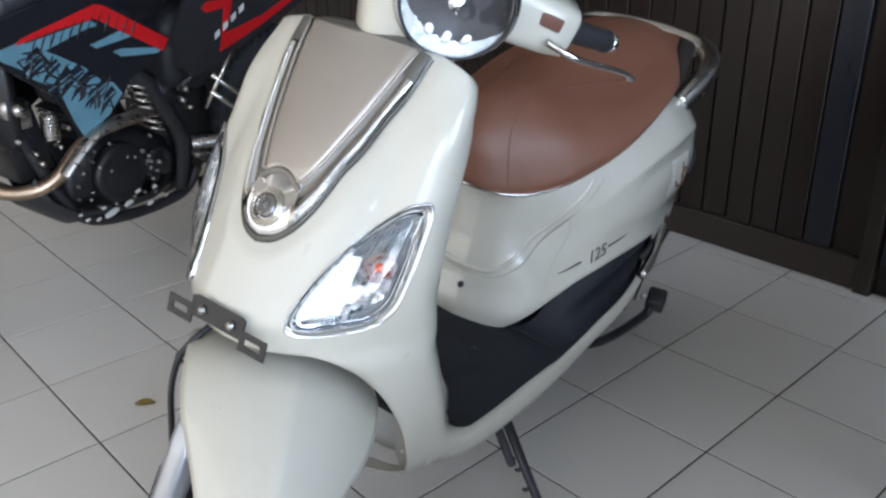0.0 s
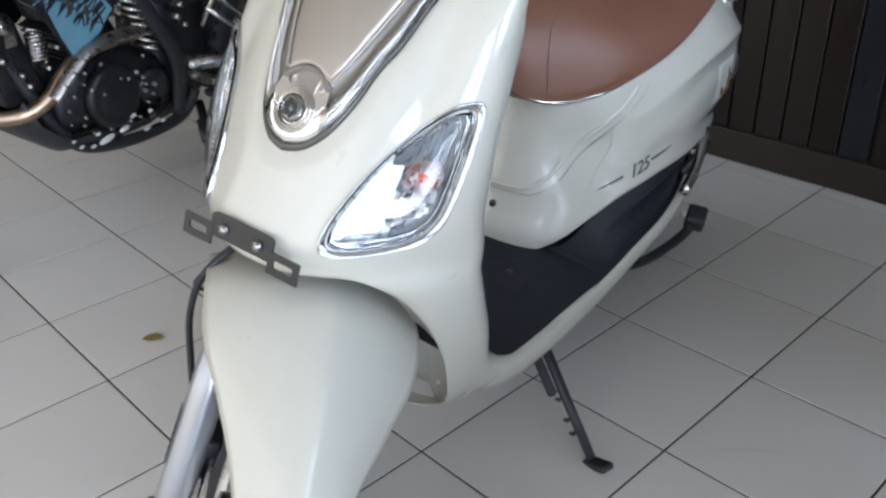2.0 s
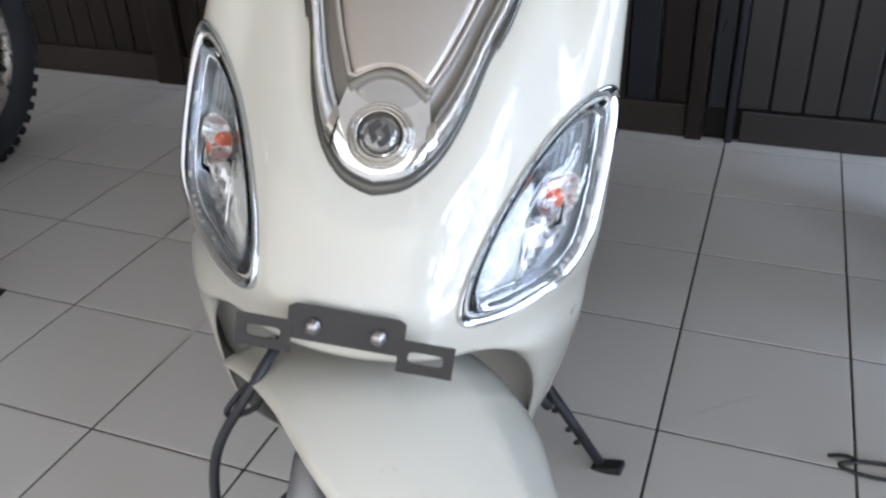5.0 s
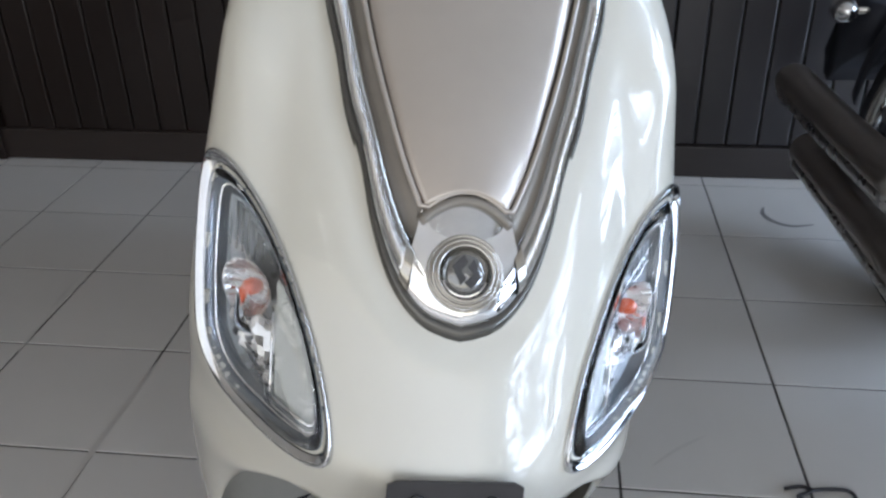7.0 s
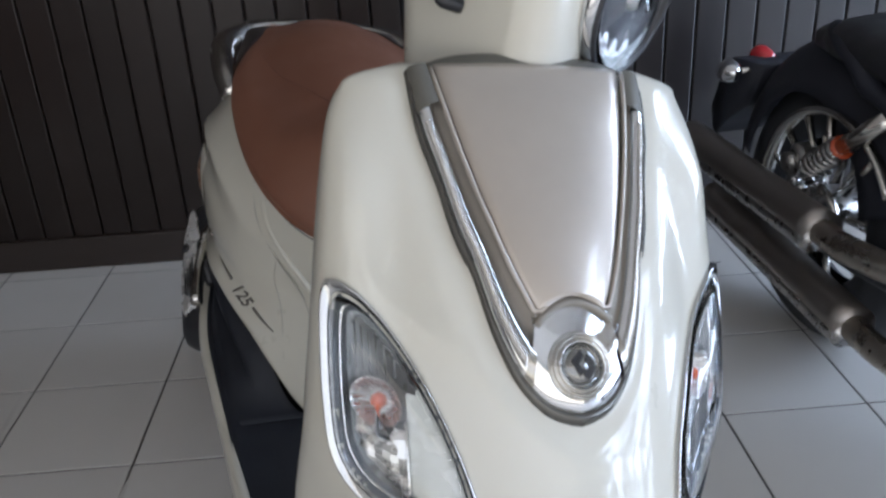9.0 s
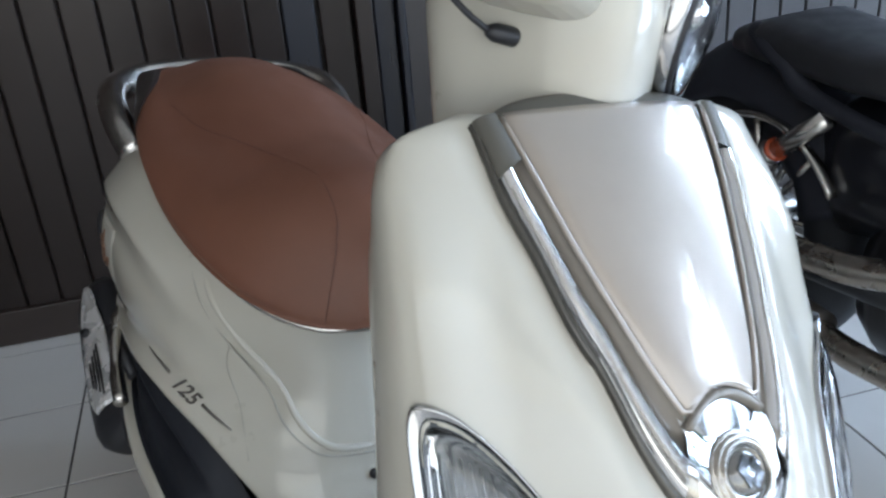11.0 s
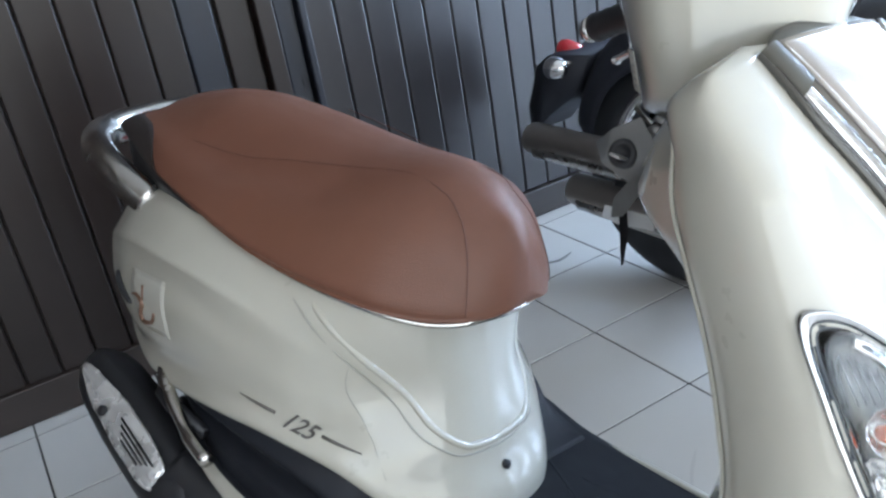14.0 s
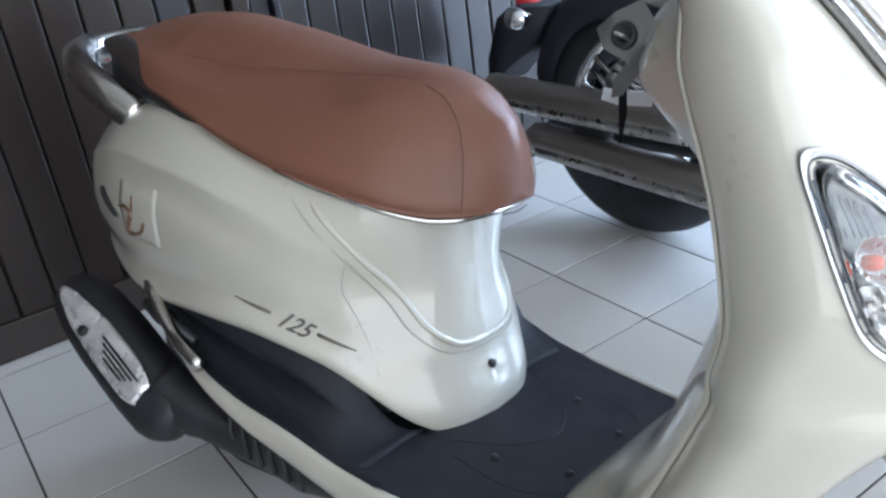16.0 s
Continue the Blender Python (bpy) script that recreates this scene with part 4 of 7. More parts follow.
# headlight, fairing, bars
HL = Vector((0.030, -0.398, 1.006))
hd = Vector((0, -1, -0.10)).normalized()
bm = bmesh.new()
lathe(bm, HL, hd, [(-0.085, 0.05), (-0.055, 0.064), (-0.02, 0.074), (0.0, 0.079), (0.010, 0.081), (0.016, 0.078), (0.018, 0.073), (0.012, 0.070)], 48)
rim = part("headlight_rim", steered(bm), BEZEL, scooter, "shaded chrome headlight rim")
bm = bmesh.new()
lathe(bm, HL, hd, [(0.0125, 0.0755), (0.0200, 0.0748), (0.0205, 0.0725), (0.0165, 0.0708), (0.0120, 0.0705)], 48)
part("headlight_gasket", steered(bm), BLACKP, rim, "black rubber gasket round the lens")


def bowl(rr, a, flute):
    """A point of the reflector at radius rr, with upright flutes of the given depth."""
    x, z = rr * math.cos(a), rr * math.sin(a)
    d = 0.012 - 0.0085 * (1 - (rr / 0.0715) ** 2) + flute * (0.0014 * abs(math.sin(math.pi * x / 0.0125)) + 0.0016 * math.sin(2 * math.pi * z / 0.060 + 3.0 * math.floor(x / 0.0125)))
    return HL + hd * d + Vector((x, 0, z))


bm = bmesh.new()
grid(bm, [[bowl(rr, 2 * math.pi * i / 72, 0.0) for i in range(72)] for rr in (0.0715, 0.068, 0.064, 0.060, 0.0565)], True)
part("headlight_band", steered(bm), LAMPPLATE, rim, "frosted band round the reflector")
bm = bmesh.new()
grid(bm, [[bowl(lerp(0.0565, 0.004, k / 24), 2 * math.pi * i / 160, min(1.0, k / 2)) for i in range(160)] for k in range(25)], True)
part("headlight_reflector", steered(bm), REFLECT, rim, "fluted headlight reflector", False)
bm = bmesh.new()
lathe(bm, HL + hd * 0.003, hd, [(-0.004, 0.015), (0.010, 0.014), (0.016, 0.009), (0.018, 0.0)], 16)
part("headlight_bulb", steered(bm), CHROME, rim)
bm = bmesh.new()
rows = []
for k in range(11):
    rr = lerp(0.0715, 0.002, k / 10)
    rows.append([HL + hd * (0.013 + 0.016 * (1 - (rr / 0.0715) ** 2)) + Vector((rr * math.cos(a), 0, rr * math.sin(a)))
                 for a in [2 * math.pi * i / 40 for i in range(40)]])
grid(bm, rows, True)
bmesh.ops.recalc_face_normals(bm, faces=bm.faces)
bmesh.ops.solidify(bm, geom=bm.faces[:], thickness=0.002)
hl_lens = part("headlight_lens", steered(bm), CLEAR, rim, "clear headlight lens")
hl_lens.visible_shadow = False


def rounded(cx, cy, hx, hy, z, n=32, e=4.0):
    """A ring like a rounded rectangle at height z."""
    r = []
    for k in range(n):
        a = 2 * math.pi * k / n
        c, s = math.cos(a), math.sin(a)
        r.append(Vector((cx + hx * math.copysign(abs(c) ** (2 / e), c), cy + hy * math.copysign(abs(s) ** (2 / e), s), z)))
    return r


bm = bmesh.new()
rows = []
for z, hx, y0, y1 in ((0.848, 0.050, -0.375, -0.258), (0.852, 0.056, -0.38, -0.250), (0.89, 0.066, -0.39, -0.238), (0.94, 0.080, -0.40, -0.222),
                      (0.98, 0.092, -0.40, -0.212), (1.02, 0.100, -0.39, -0.21), (1.06, 0.10, -0.37, -0.22), (1.09, 0.085, -0.34, -0.24), (1.10, 0.05, -0.31, -0.26)):
    rows.append(rounded(0, (y0 + y1) / 2, hx, (y1 - y0) / 2, z))
grid(bm, rows, True, True)
fair = part("handlebar_fairing", steered(bm), PAINT, scooter)
bm = bmesh.new()
grid(bm, [rounded(0, -0.335, 0.040, 0.04, z) for z in (0.79, 0.82, 0.86)], True, True)
part("column_cover", bm, PAINT, scooter)
for s in (1, -1):
    bm = bmesh.new()
    rows = []
    for x, hy, hz in ((0.07, 0.055, 0.045), (0.13, 0.05, 0.042), (0.185, 0.047, 0.040), (0.215, 0.042, 0.036), (0.222, 0.03, 0.028)):
        rows.append([Vector((s * x, -0.325 + 0.18 * x + q.x, 1.004 - 0.03 * x + q.y)) for q in rounded(0, 0, hy, hz, 0, 24)])
    grid(bm, rows, True, True)
    cov = part("bar_cover", steered(bm), PAINT, scooter)
    bm = bmesh.new()
    box(bm, (s * 0.165, -0.342, 1.012), (0.050, 0.006, 0.018), None, 0.002)
    part("switch_button", steered(bm), STITCH, cov, "dark red switch button")
    bm = bmesh.new()
    lathe(bm, (s * 0.218, -0.278, 0.995), (s * 0.80, 0.58, -0.09), [(0, 0.012), (0, 0.017), (0.006, 0.0185)] + [(0.01 + 0.008 * k, 0.0165 + 0.0012 * (k % 2)) for k in range(12)] + [(0.108, 0.018), (0.112, 0.013), (0.112, 0.0)], 20)
    part("grip", steered(bm), BLACKP, scooter, "black rubber grip")
    bm = bmesh.new()
    lathe(bm, (s * 0.308, -0.2127, 0.9848), (s * 0.80, 0.58, -0.09), [(0, 0.010), (0.0, 0.0165), (0.012, 0.0155), (0.015, 0.010), (0.015, 0.0)], 20)
    part("bar_end", steered(bm), CHROME, scooter)
    bm = bmesh.new()
    tube(bm, spline([(s * 0.18, -0.34, 0.985), (s * 0.225, -0.352, 0.982), (s * 0.29, -0.305, 0.974), (s * 0.34, -0.260, 0.964), (s * 0.358, -0.246, 0.957)], 6),
         [0.009] * 6 + [0.0085] * 12 + [0.0075] * 5 + [0.010] * 2, 10, False, 0.6)
    part("brake_lever", steered(bm), CHROME, scooter, "polished brake lever")
# rubber plug on the fairing with the thin cable that enters it
pl = steer((-0.078, -0.298, 0.940))
bm = bmesh.new()
lathe(bm, pl + Vector((-0.004, -0.006, 0.002)), (-0.93, 0.10, 0.20), [(-0.010, 0.0), (-0.010, 0.006), (-0.008, 0.0072), (0.008, 0.0068), (0.011, 0.0055), (0.014, 0.0040), (0.015, 0.0)], 14)
plug = part("rubber_plug", bm, BLACKP, fair, "black rubber plug")
bm = bmesh.new()
c0 = pl + Vector((-0.017, -0.005, 0.005))
tube(bm, spline([c0, c0 + Vector((-0.018, 0.0, 0.012)), c0 + Vector((-0.036, 0.002, 0.028)), c0 + Vector((-0.060, 0.008, 0.052)), c0 + Vector((-0.080, 0.020, 0.085))], 5), 0.0024, 8)
part("cable", bm, BLACKP, plug, "thin black cable")
bm = bmesh.new()
box(bm, c0 + Vector((-0.047, 0.004, 0.042)), (0.030, 0.010, 0.010), Euler((0, radians(42), 0)).to_matrix().to_4x4(), 0.003)
part("cable_boot", bm, BLACKP, plug)

# data sticker on the rear corner of the fairing
sn = Vector((-0.68, 0.71, -0.18)).normalized()
sh = Vector((0.71, 0.68, 0)).normalized()
sv = sh.cross(sn)
sv = sv if sv.z > 0 else -sv


def fair_quad(u0, v0, u1, v1, lift):
    """A thin plate on the corner, from (u0, v0) to (u1, v1)."""
    c = Vector((-0.054, -0.260, 0.889)) + sn * lift
    return shell([[c + sh * u + sv * v for u in (u0, u1)] for v in (v0, v1)], 0.0006)


sticker = part("data_sticker", fair_quad(-0.014, -0.019, 0.014, 0.019, 0.0028), BLACKP, fair, "small sticker with a black border", False)
part("sticker_face", fair_quad(-0.0129, -0.0179, 0.0129, 0.0179, 0.0035), STICKER, sticker, "", False)
for k in range(5):
    part("print_bar", fair_quad(-0.010, -0.013 + 0.006 * k, 0.010 - 0.005 * (k % 2), -0.0115 + 0.006 * k, 0.0040), GREYP, sticker, "unreadable printed line", False)

# ignition lock on its side panel, with key, strap and tag
def tri_plate(pts, thick):
    """A plate through points of (x, y, z), thick across."""
    bm = bmesh.new()
    f = bm.faces.new([bm.verts.new(p) for p in pts])
    bmesh.ops.solidify(bm, geom=[f], thickness=thick)
    return bm


lock_panel = part("lock_panel", tri_plate([(-0.070, -0.228, 0.826), (-0.078, -0.252, 0.842), (-0.083, -0.283, 0.855), (-0.088, -0.303, 0.832), (-0.088, -0.300, 0.810), (-0.081, -0.268, 0.798), (-0.074, -0.238, 0.808)], 0.004),
                  LOCKGREY, scooter, "grey plastic lock panel", False)
bm = bmesh.new()
lathe(bm, (-0.083, -0.267, 0.822), (-0.9, -0.25, 0.30), [(-0.012, 0.0125), (0.004, 0.013), (0.007, 0.0115), (0.008, 0.0075), (0.006, 0.007), (0.006, 0.0)], 18)
lock = part("ignition_lock", bm, BLACKP, lock_panel, "black ignition lock")
bm = bmesh.new()
box(bm, (-0.098, -0.272, 0.823), (0.020, 0.010, 0.0025), Euler((0.3, 0.3, 0.2)).to_matrix().to_4x4(), 0.0008)
part("key", bm, BOLT, lock, "silver key")
bm = bmesh.new()
tube(bm, spline([(-0.084, -0.309, 0.838), (-0.088, -0.304, 0.826), (-0.089, -0.297, 0.808), (-0.086, -0.288, 0.790)], 5), [0.004] + [0.0085] * 6 + [0.0095] * 6 + [0.007, 0.006, 0.004], 12, False, 0.7)
part("lock_lever", bm, LAMPGREY, lock, "silver rounded lever")
part("key_strap", tri_plate([(-0.092, -0.304, 0.824), (-0.090, -0.286, 0.812), (-0.085, -0.258, 0.782), (-0.085, -0.256, 0.764), (-0.088, -0.270, 0.768), (-0.092, -0.290, 0.792)], 0.004), LOCKGREY, lock, "grey plastic key strap", False)
part("key_tag", tri_plate([(-0.086, -0.272, 0.785), (-0.085, -0.263, 0.782), (-0.083, -0.264, 0.748), (-0.083, -0.2655, 0.720), (-0.083, -0.268, 0.722), (-0.085, -0.274, 0.752)], 0.003), DARKM, lock, "dark hanging key blade", False)
part("bag_hook", tri_plate([(-0.078, -0.244, 0.772), (-0.080, -0.262, 0.772), (-0.086, -0.300, 0.772), (-0.086, -0.300, 0.760), (-0.080, -0.260, 0.757), (-0.077, -0.240, 0.760)], 0.010), WHITEP, scooter, "pale plastic bag hook", False)
# bars of lettering on the fork leg
for k in range(8):
    z = 0.290 + 0.009 * k
    bm = bmesh.new()
    box(bm, (-0.1235, -0.735 + (z - 0.225) * 0.44 - 0.002, z), (0.0012, 0.014, 0.0045), None)
    part("print_bar", steered(bm), BLACKP, scooter, "unreadable dark mark", False)

# ---------------- floorboard and skirts
edge_y = [-0.385, -0.30, -0.15, 0.0, 0.10, 0.20, 0.30, 0.40]
be_x = curve_at(edge_y, [0.180, 0.200, 0.216, 0.225, 0.235, 0.240, 0.232, 0.208])
be_z = curve_at(edge_y, [0.302, 0.296, 0.300, 0.313, 0.337, 0.352, 0.372, 0.410])
rows = []
for j in range(61):
    y = lerp(-0.352, 0.40, j / 60)
    w, z = be_x(y), be_z(y)
    r = []
    for i in range(41):
        s = lerp(-1, 1, i / 40)
        ridge = 0.010 * math.exp(-((abs(s) - 0.78) / 0.10) ** 2) * max(0, min(1, (y - 0.0) / 0.15))
        mid = lerp(lerp(0.304, 0.319, max(0, min(1, (y + 0.30) / 0.25))), z, max(0, min(1, (abs(s) - 0.25) / 0.75)) ** 1.3)
        r.append(Vector((w * s, y, mid + ridge)))
    rows.append(r)
board = part("floorboard", shell(rows, 0.006), MAT_BLACK, scooter, "charcoal plastic floorboard", True)


def on_board(x, y, dz):
    """A place on the mat, raised by dz."""
    s = abs(x) / be_x(y)
    return Vector((x, y, lerp(lerp(0.304, 0.319, max(0, min(1, (y + 0.30) / 0.25))), be_z(y), max(0, min(1, (s - 0.25) / 0.75)) ** 1.3) + dz))


# raised arc before the body and the outline of the mat
bm = bmesh.new()
tube(bm, spline([on_board(x, y, -0.0018) for x, y in ((-0.125, 0.0), (-0.107, -0.036), (-0.073, -0.095), (-0.043, -0.129), (0, -0.145), (0.043, -0.129), (0.073, -0.095), (0.107, -0.036), (0.125, 0.0))], 5), 0.0030, 8)
part("mat_ridge", bm, MAT_BLACK, board, "raised arc of the mat")
bm = bmesh.new()
tube(bm, spline([on_board(x, y, -0.0002) for x, y in ((-0.119, -0.07), (-0.122, -0.16), (-0.090, -0.216), (0, -0.236), (0.090, -0.216), (0.122, -0.16), (0.119, -0.07))], 6), 0.0009, 6)
part("mat_outline", bm, MAT_BLACK, board)
for k, (x, y) in enumerate(((0.090, -0.118), (-0.090, -0.118), (0.056, -0.203), (-0.056, -0.203))):
    bm = bmesh.new()
    lathe(bm, on_board(x, y, 0.0), (0, 0, 1), [(0, 0.006), (0.003, 0.0045), (0.0035, 0)], 12)
    part("stud", bm, BLACKP, board)
SKY = [-0.335, -0.25, -0.15, -0.05, 0.064, 0.12, 0.182, 0.27, 0.36]
sk_x = curve_at(SKY, [0.126, 0.164, 0.181, 0.194, 0.207, 0.215, 0.226, 0.226, 0.208])
sk_z = curve_at(SKY, [0.192, 0.193, 0.201, 0.218, 0.248, 0.269, 0.296, 0.336, 0.385])
for s in (1, -1):
    rows = []
    for j in range(61):
        v = j / 60
        r = []
        for q in range(11):
            y = lerp(lerp(-0.388, -0.335, max(0, q - 2) / 8), 0.36, v)
            w, z = be_x(max(y, -0.385)) - 0.010 * (1 - ramp(y, -0.37, 0.07)), be_z(max(y, -0.385))
            if q < 3:
                ox, oz = ((-0.004, -0.003), (0.002, -0.002), (0.005, -0.005))[q]
                lip = 1 - ramp(y, -0.16, 0.20)
                ox, oz = ox - (0.006, 0.009, 0.001)[q] * lip, oz + (0.002, 0.006, 0.0065)[q] * lip
                r.append(Vector((s * (w + ox), y, z + oz)))
            else:
                u = (q - 2) / 8
                r.append(Vector((s * (lerp(w + 0.005, sk_x(y) - 0.012 * (1 - ramp(y, -0.36, 0.08)), u) + 0.016 * math.sin(math.pi * u)), y, lerp(z, sk_z(y), u))))
        rows.append(r)
    part("side_skirt", shell(rows, 0.003), PAINT, scooter, "white floorboard edge")
# belly under the floorboard
bm = bmesh.new()
rows = []
for y, hx, z0, z1 in ((-0.33, 0.10, 0.196, 0.27), (-0.30, 0.12, 0.195, 0.285), (-0.15, 0.16, 0.20, 0.290), (0.05, 0.18, 0.245, 0.305), (0.2, 0.17, 0.29, 0.335)):
    rows.append([Vector((p.x, y, p.y)) for p in rounded(0, (z0 + z1) / 2, hx, (z1 - z0) / 2, 0, 32, 3)])
grid(bm, rows, True, True)
part("belly_panel", bm, GREYP, scooter, "grey underside panel")

# ---------------- rear body: sections along the scooter
BY = [-0.045, -0.040, -0.025, 0.0, 0.04, 0.08, 0.17, 0.25, 0.35, 0.45, 0.52, 0.60, 0.66, 0.70, 0.715]
top_z = curve_at(BY, [0.594, 0.596, 0.598, 0.606, 0.617, 0.628, 0.650, 0.672, 0.698, 0.698, 0.682, 0.655, 0.62, 0.585, 0.56])
low_z = curve_at(BY, [0.319, 0.316, 0.318, 0.338, 0.380, 0.409, 0.437, 0.443, 0.437, 0.433, 0.437, 0.452, 0.475, 0.503, 0.53])
low_w = curve_at(BY, [0.0005, 0.050, 0.090, 0.124, 0.160, 0.184, 0.215, 0.229, 0.228, 0.218, 0.200, 0.172, 0.135, 0.075, 0.01])
mid_w = curve_at(BY, [0.0005, 0.042, 0.078, 0.110, 0.148, 0.176, 0.214, 0.233, 0.240, 0.236, 0.222, 0.195, 0.150, 0.085, 0.01])
up_w = curve_at(BY, [0.0005, 0.038, 0.068, 0.098, 0.130, 0.148, 0.170, 0.182, 0.184, 0.176, 0.165, 0.145, 0.11, 0.06, 0.01])


def body_section(y, n=14):
    """Half section from the lower edge up the side to under the seat."""
    lz, tz = low_z(y), top_z(y)
    return spline([(low_w(y) * 0.965, y, lz - 0.004), (low_w(y), y, lz + 0.012), (lerp(low_w(y), mid_w(y), 0.8), y, lerp(lz, tz, 0.35)), (mid_w(y) * 0.985, y, lerp(lz, tz, 0.68)),
                   (lerp(up_w(y), mid_w(y), 0.35), y, lerp(lz, tz, 0.93)), (up_w(y) * 0.95, y, tz + 0.004), (up_w(y) * 0.7, y, tz + 0.006), (0.0, y, tz + 0.006)], n // 2)


ys = [-0.045, -0.0445, -0.0435, -0.0415, -0.038, -0.033, -0.026] + [lerp(-0.018, 0.66, j / 50) for j in range(51)] + [0.675, 0.69, 0.702, 0.71, 0.715]
nose_z = curve_at([0.31, 0.335, 0.355, 0.375, 0.392, 0.405, 0.43, 0.48, 0.55, 0.61], [-0.008, -0.010, -0.006, 0.003, 0.009, 0.011, 0.014, 0.025, 0.031, 0.026])
body_section_at = body_section
# crease that sweeps back along the flank
ridge_z = curve_at([0.06, 0.10, 0.178, 0.24, 0.297, 0.41, 0.50, 0.62], [0.540, 0.562, 0.604, 0.625, 0.638, 0.648, 0.640, 0.612])
ridge_a = curve_at([0.07, 0.12, 0.18, 0.22, 0.30, 0.40, 0.55, 0.66], [0.0, 0.002, 0.005, 0.008, 0.010, 0.010, 0.006, 0.0])


def body_section(y, n=14):
    """The section with the hollow of the nose under the seat."""
    k = math.exp(-max(0.0, y + 0.045) / 0.055)
    out = []
    lz, zc = low_z(y), ridge_z(y)
    a = ridge_a(y)
    side = max(0.0, min(1.0, (y - 0.02) / 0.08)) * max(0.0, min(1.0, (0.70 - y) / 0.05))
    for p in body_section_at(y, n):
        d = p.z - zc
        dx = a * (math.exp(-abs(d) / 0.012) - 0.7 * math.exp(-((d + 0.035) / 0.022) ** 2))
        dx += side * (0.006 * math.exp(-((p.z - lz - 0.014) / 0.013) ** 2) - 0.006 * math.exp(-((p.z - lz - 0.050) / 0.022) ** 2))
        waist = 1 - 0.23 * math.exp(-((p.z - 0.50) / 0.058) ** 2) * (1 - ramp(y, 0.01, 0.13))
        out.append(Vector((p.x * waist + dx * min(1, p.x / 0.08), p.y + nose_z(p.z) * k, p.z)))
    return out


rows = []
for y in ys:
    h = body_section(y, 28)
    rows.append(h + [Vector((-p.x, p.y, p.z)) for p in reversed(h[:-1])])
bm = bmesh.new()
grid(bm, rows)
bmesh.ops.remove_doubles(bm, verts=bm.verts, dist=0.0015)
bmesh.ops.recalc_face_normals(bm, faces=bm.faces)
body = part("rear_body", bm, PAINT, scooter)

# front screw of the body
bm = bmesh.new()
disc(bm, (0.001, -0.046 + nose_z(0.3805), 0.3805), (0, -1, 0.1), 0.0062, 0.006, 16)
part("screw_plug", bm, BLACKP, body, "dark screw plug")


def flank(y, z):
    """The point of the flank at height z on the section y."""
    h = body_section(y, 28)
    h = h[:len(h) * 3 // 4]
    for a, b in zip(h[:-1], h[1:]):
        if a.z <= z <= b.z:
            return a.lerp(b, (z - a.z) / max(b.z - a.z, 1e-6))
    return min(h, key=lambda p: abs(p.z - z)).copy()


def flank_z(y, z):
    """x of the flank on the section y at height z."""
    return flank(y, z).x


# clear film left round the emblem
for s in (1, -1):
    rows = []
    for j in range(9):
        y = lerp(0.340, 0.438, j / 8)
        rows.append([Vector((s * (flank_z(y, z) + 0.0006), y, z)) for z in [lerp(0.525, 0.606, i / 8) for i in range(9)]])
    part("emblem_film", shell(rows, 0.0002), FILM, body, "square of clear protective film")

# black lower side covers and undertray
for s in (1, -1):
    rows = []
    for j in range(41):
        y = lerp(-0.012, 0.47, j / 40)
        lz = low_z(y)
        zb = be_z(y) - 0.004 if y < 0.38 else lerp(be_z(0.38), 0.43, (y - 0.38) / 0.09)
        wb = be_x(y) - 0.010 if y < 0.38 else lerp(be_x(0.38) - 0.010, 0.19, (y - 0.38) / 0.09)
        r = []
        sink = 1 - ramp(y, -0.012, 0.07)
        leaf_on = ramp(y, 0.03, 0.12) * (1 - ramp(y, 0.36, 0.10))
        crease = lerp(0.46, 0.16, ramp(y, 0.0, 0.42))
        for i in range(33):
            q = i / 32
            x = lerp(low_w(y) * 0.95, wb, q ** 1.1)
            z = lerp(lz + 0.002, zb, q) + 0.010 * math.sin(math.pi * q) * max(0, min(1, (y - 0.02) / 0.1))
            if q < crease:
                d = 0.013 * math.sin(math.pi / 2 * q / crease) ** 0.8
            else:
                u = (q - crease) / (1 - crease)
                d = 0.013 - 0.034 * ramp(u, 0.0, 0.14) + 0.021 * ramp(u, 0.22, 0.45)
            d *= leaf_on
            b = on_board(min(x, be_x(min(y, 0.4)) * 0.999), min(y, 0.4), -0.001)
            r.append(Vector((s * (x + 0.75 * d), y, lerp(z + 0.65 * d, min(b.z, z), sink))))
        rows.append(r)
    part("side_cover", shell(rows, 0.003), MAT_BLACK, scooter, "black plastic lower side cover")

# ---------------- seat
SY = [-0.085, -0.084, -0.0825, -0.080, -0.075, -0.070, -0.065, -0.060, -0.03, 0.0, 0.03, 0.08, 0.15, 0.22, 0.30, 0.38, 0.45, 0.53, 0.585, 0.61, 0.617]
st = curve_at(SY, [0.660, 0.671, 0.679, 0.687, 0.698, 0.706, 0.711, 0.715, 0.739, 0.753, 0.761, 0.765, 0.769, 0.780, 0.795, 0.806, 0.814, 0.813, 0.805, 0.794, 0.787])
sb = curve_at(SY, [0.630, 0.622, 0.617, 0.612, 0.608, 0.606, 0.605, 0.604, 0.606, 0.614, 0.624, 0.637, 0.654, 0.674, 0.7, 0.718, 0.729, 0.75, 0.766, 0.778, 0.784])
sw = curve_at(SY, [0.001, 0.0132, 0.0209, 0.0295, 0.0417, 0.0511, 0.059, 0.066, 0.100, 0.128, 0.149, 0.168, 0.183, 0.191, 0.193, 0.186, 0.174, 0.156, 0.144, 0.131, 0.09])
tx = curve_at(SY, [0.0006, 0.006, 0.0098, 0.014, 0.020, 0.0245, 0.0285, 0.032, 0.050, 0.063, 0.072, 0.085, 0.100, 0.114, 0.127, 0.129, 0.122, 0.108, 0.094, 0.080, 0.05])
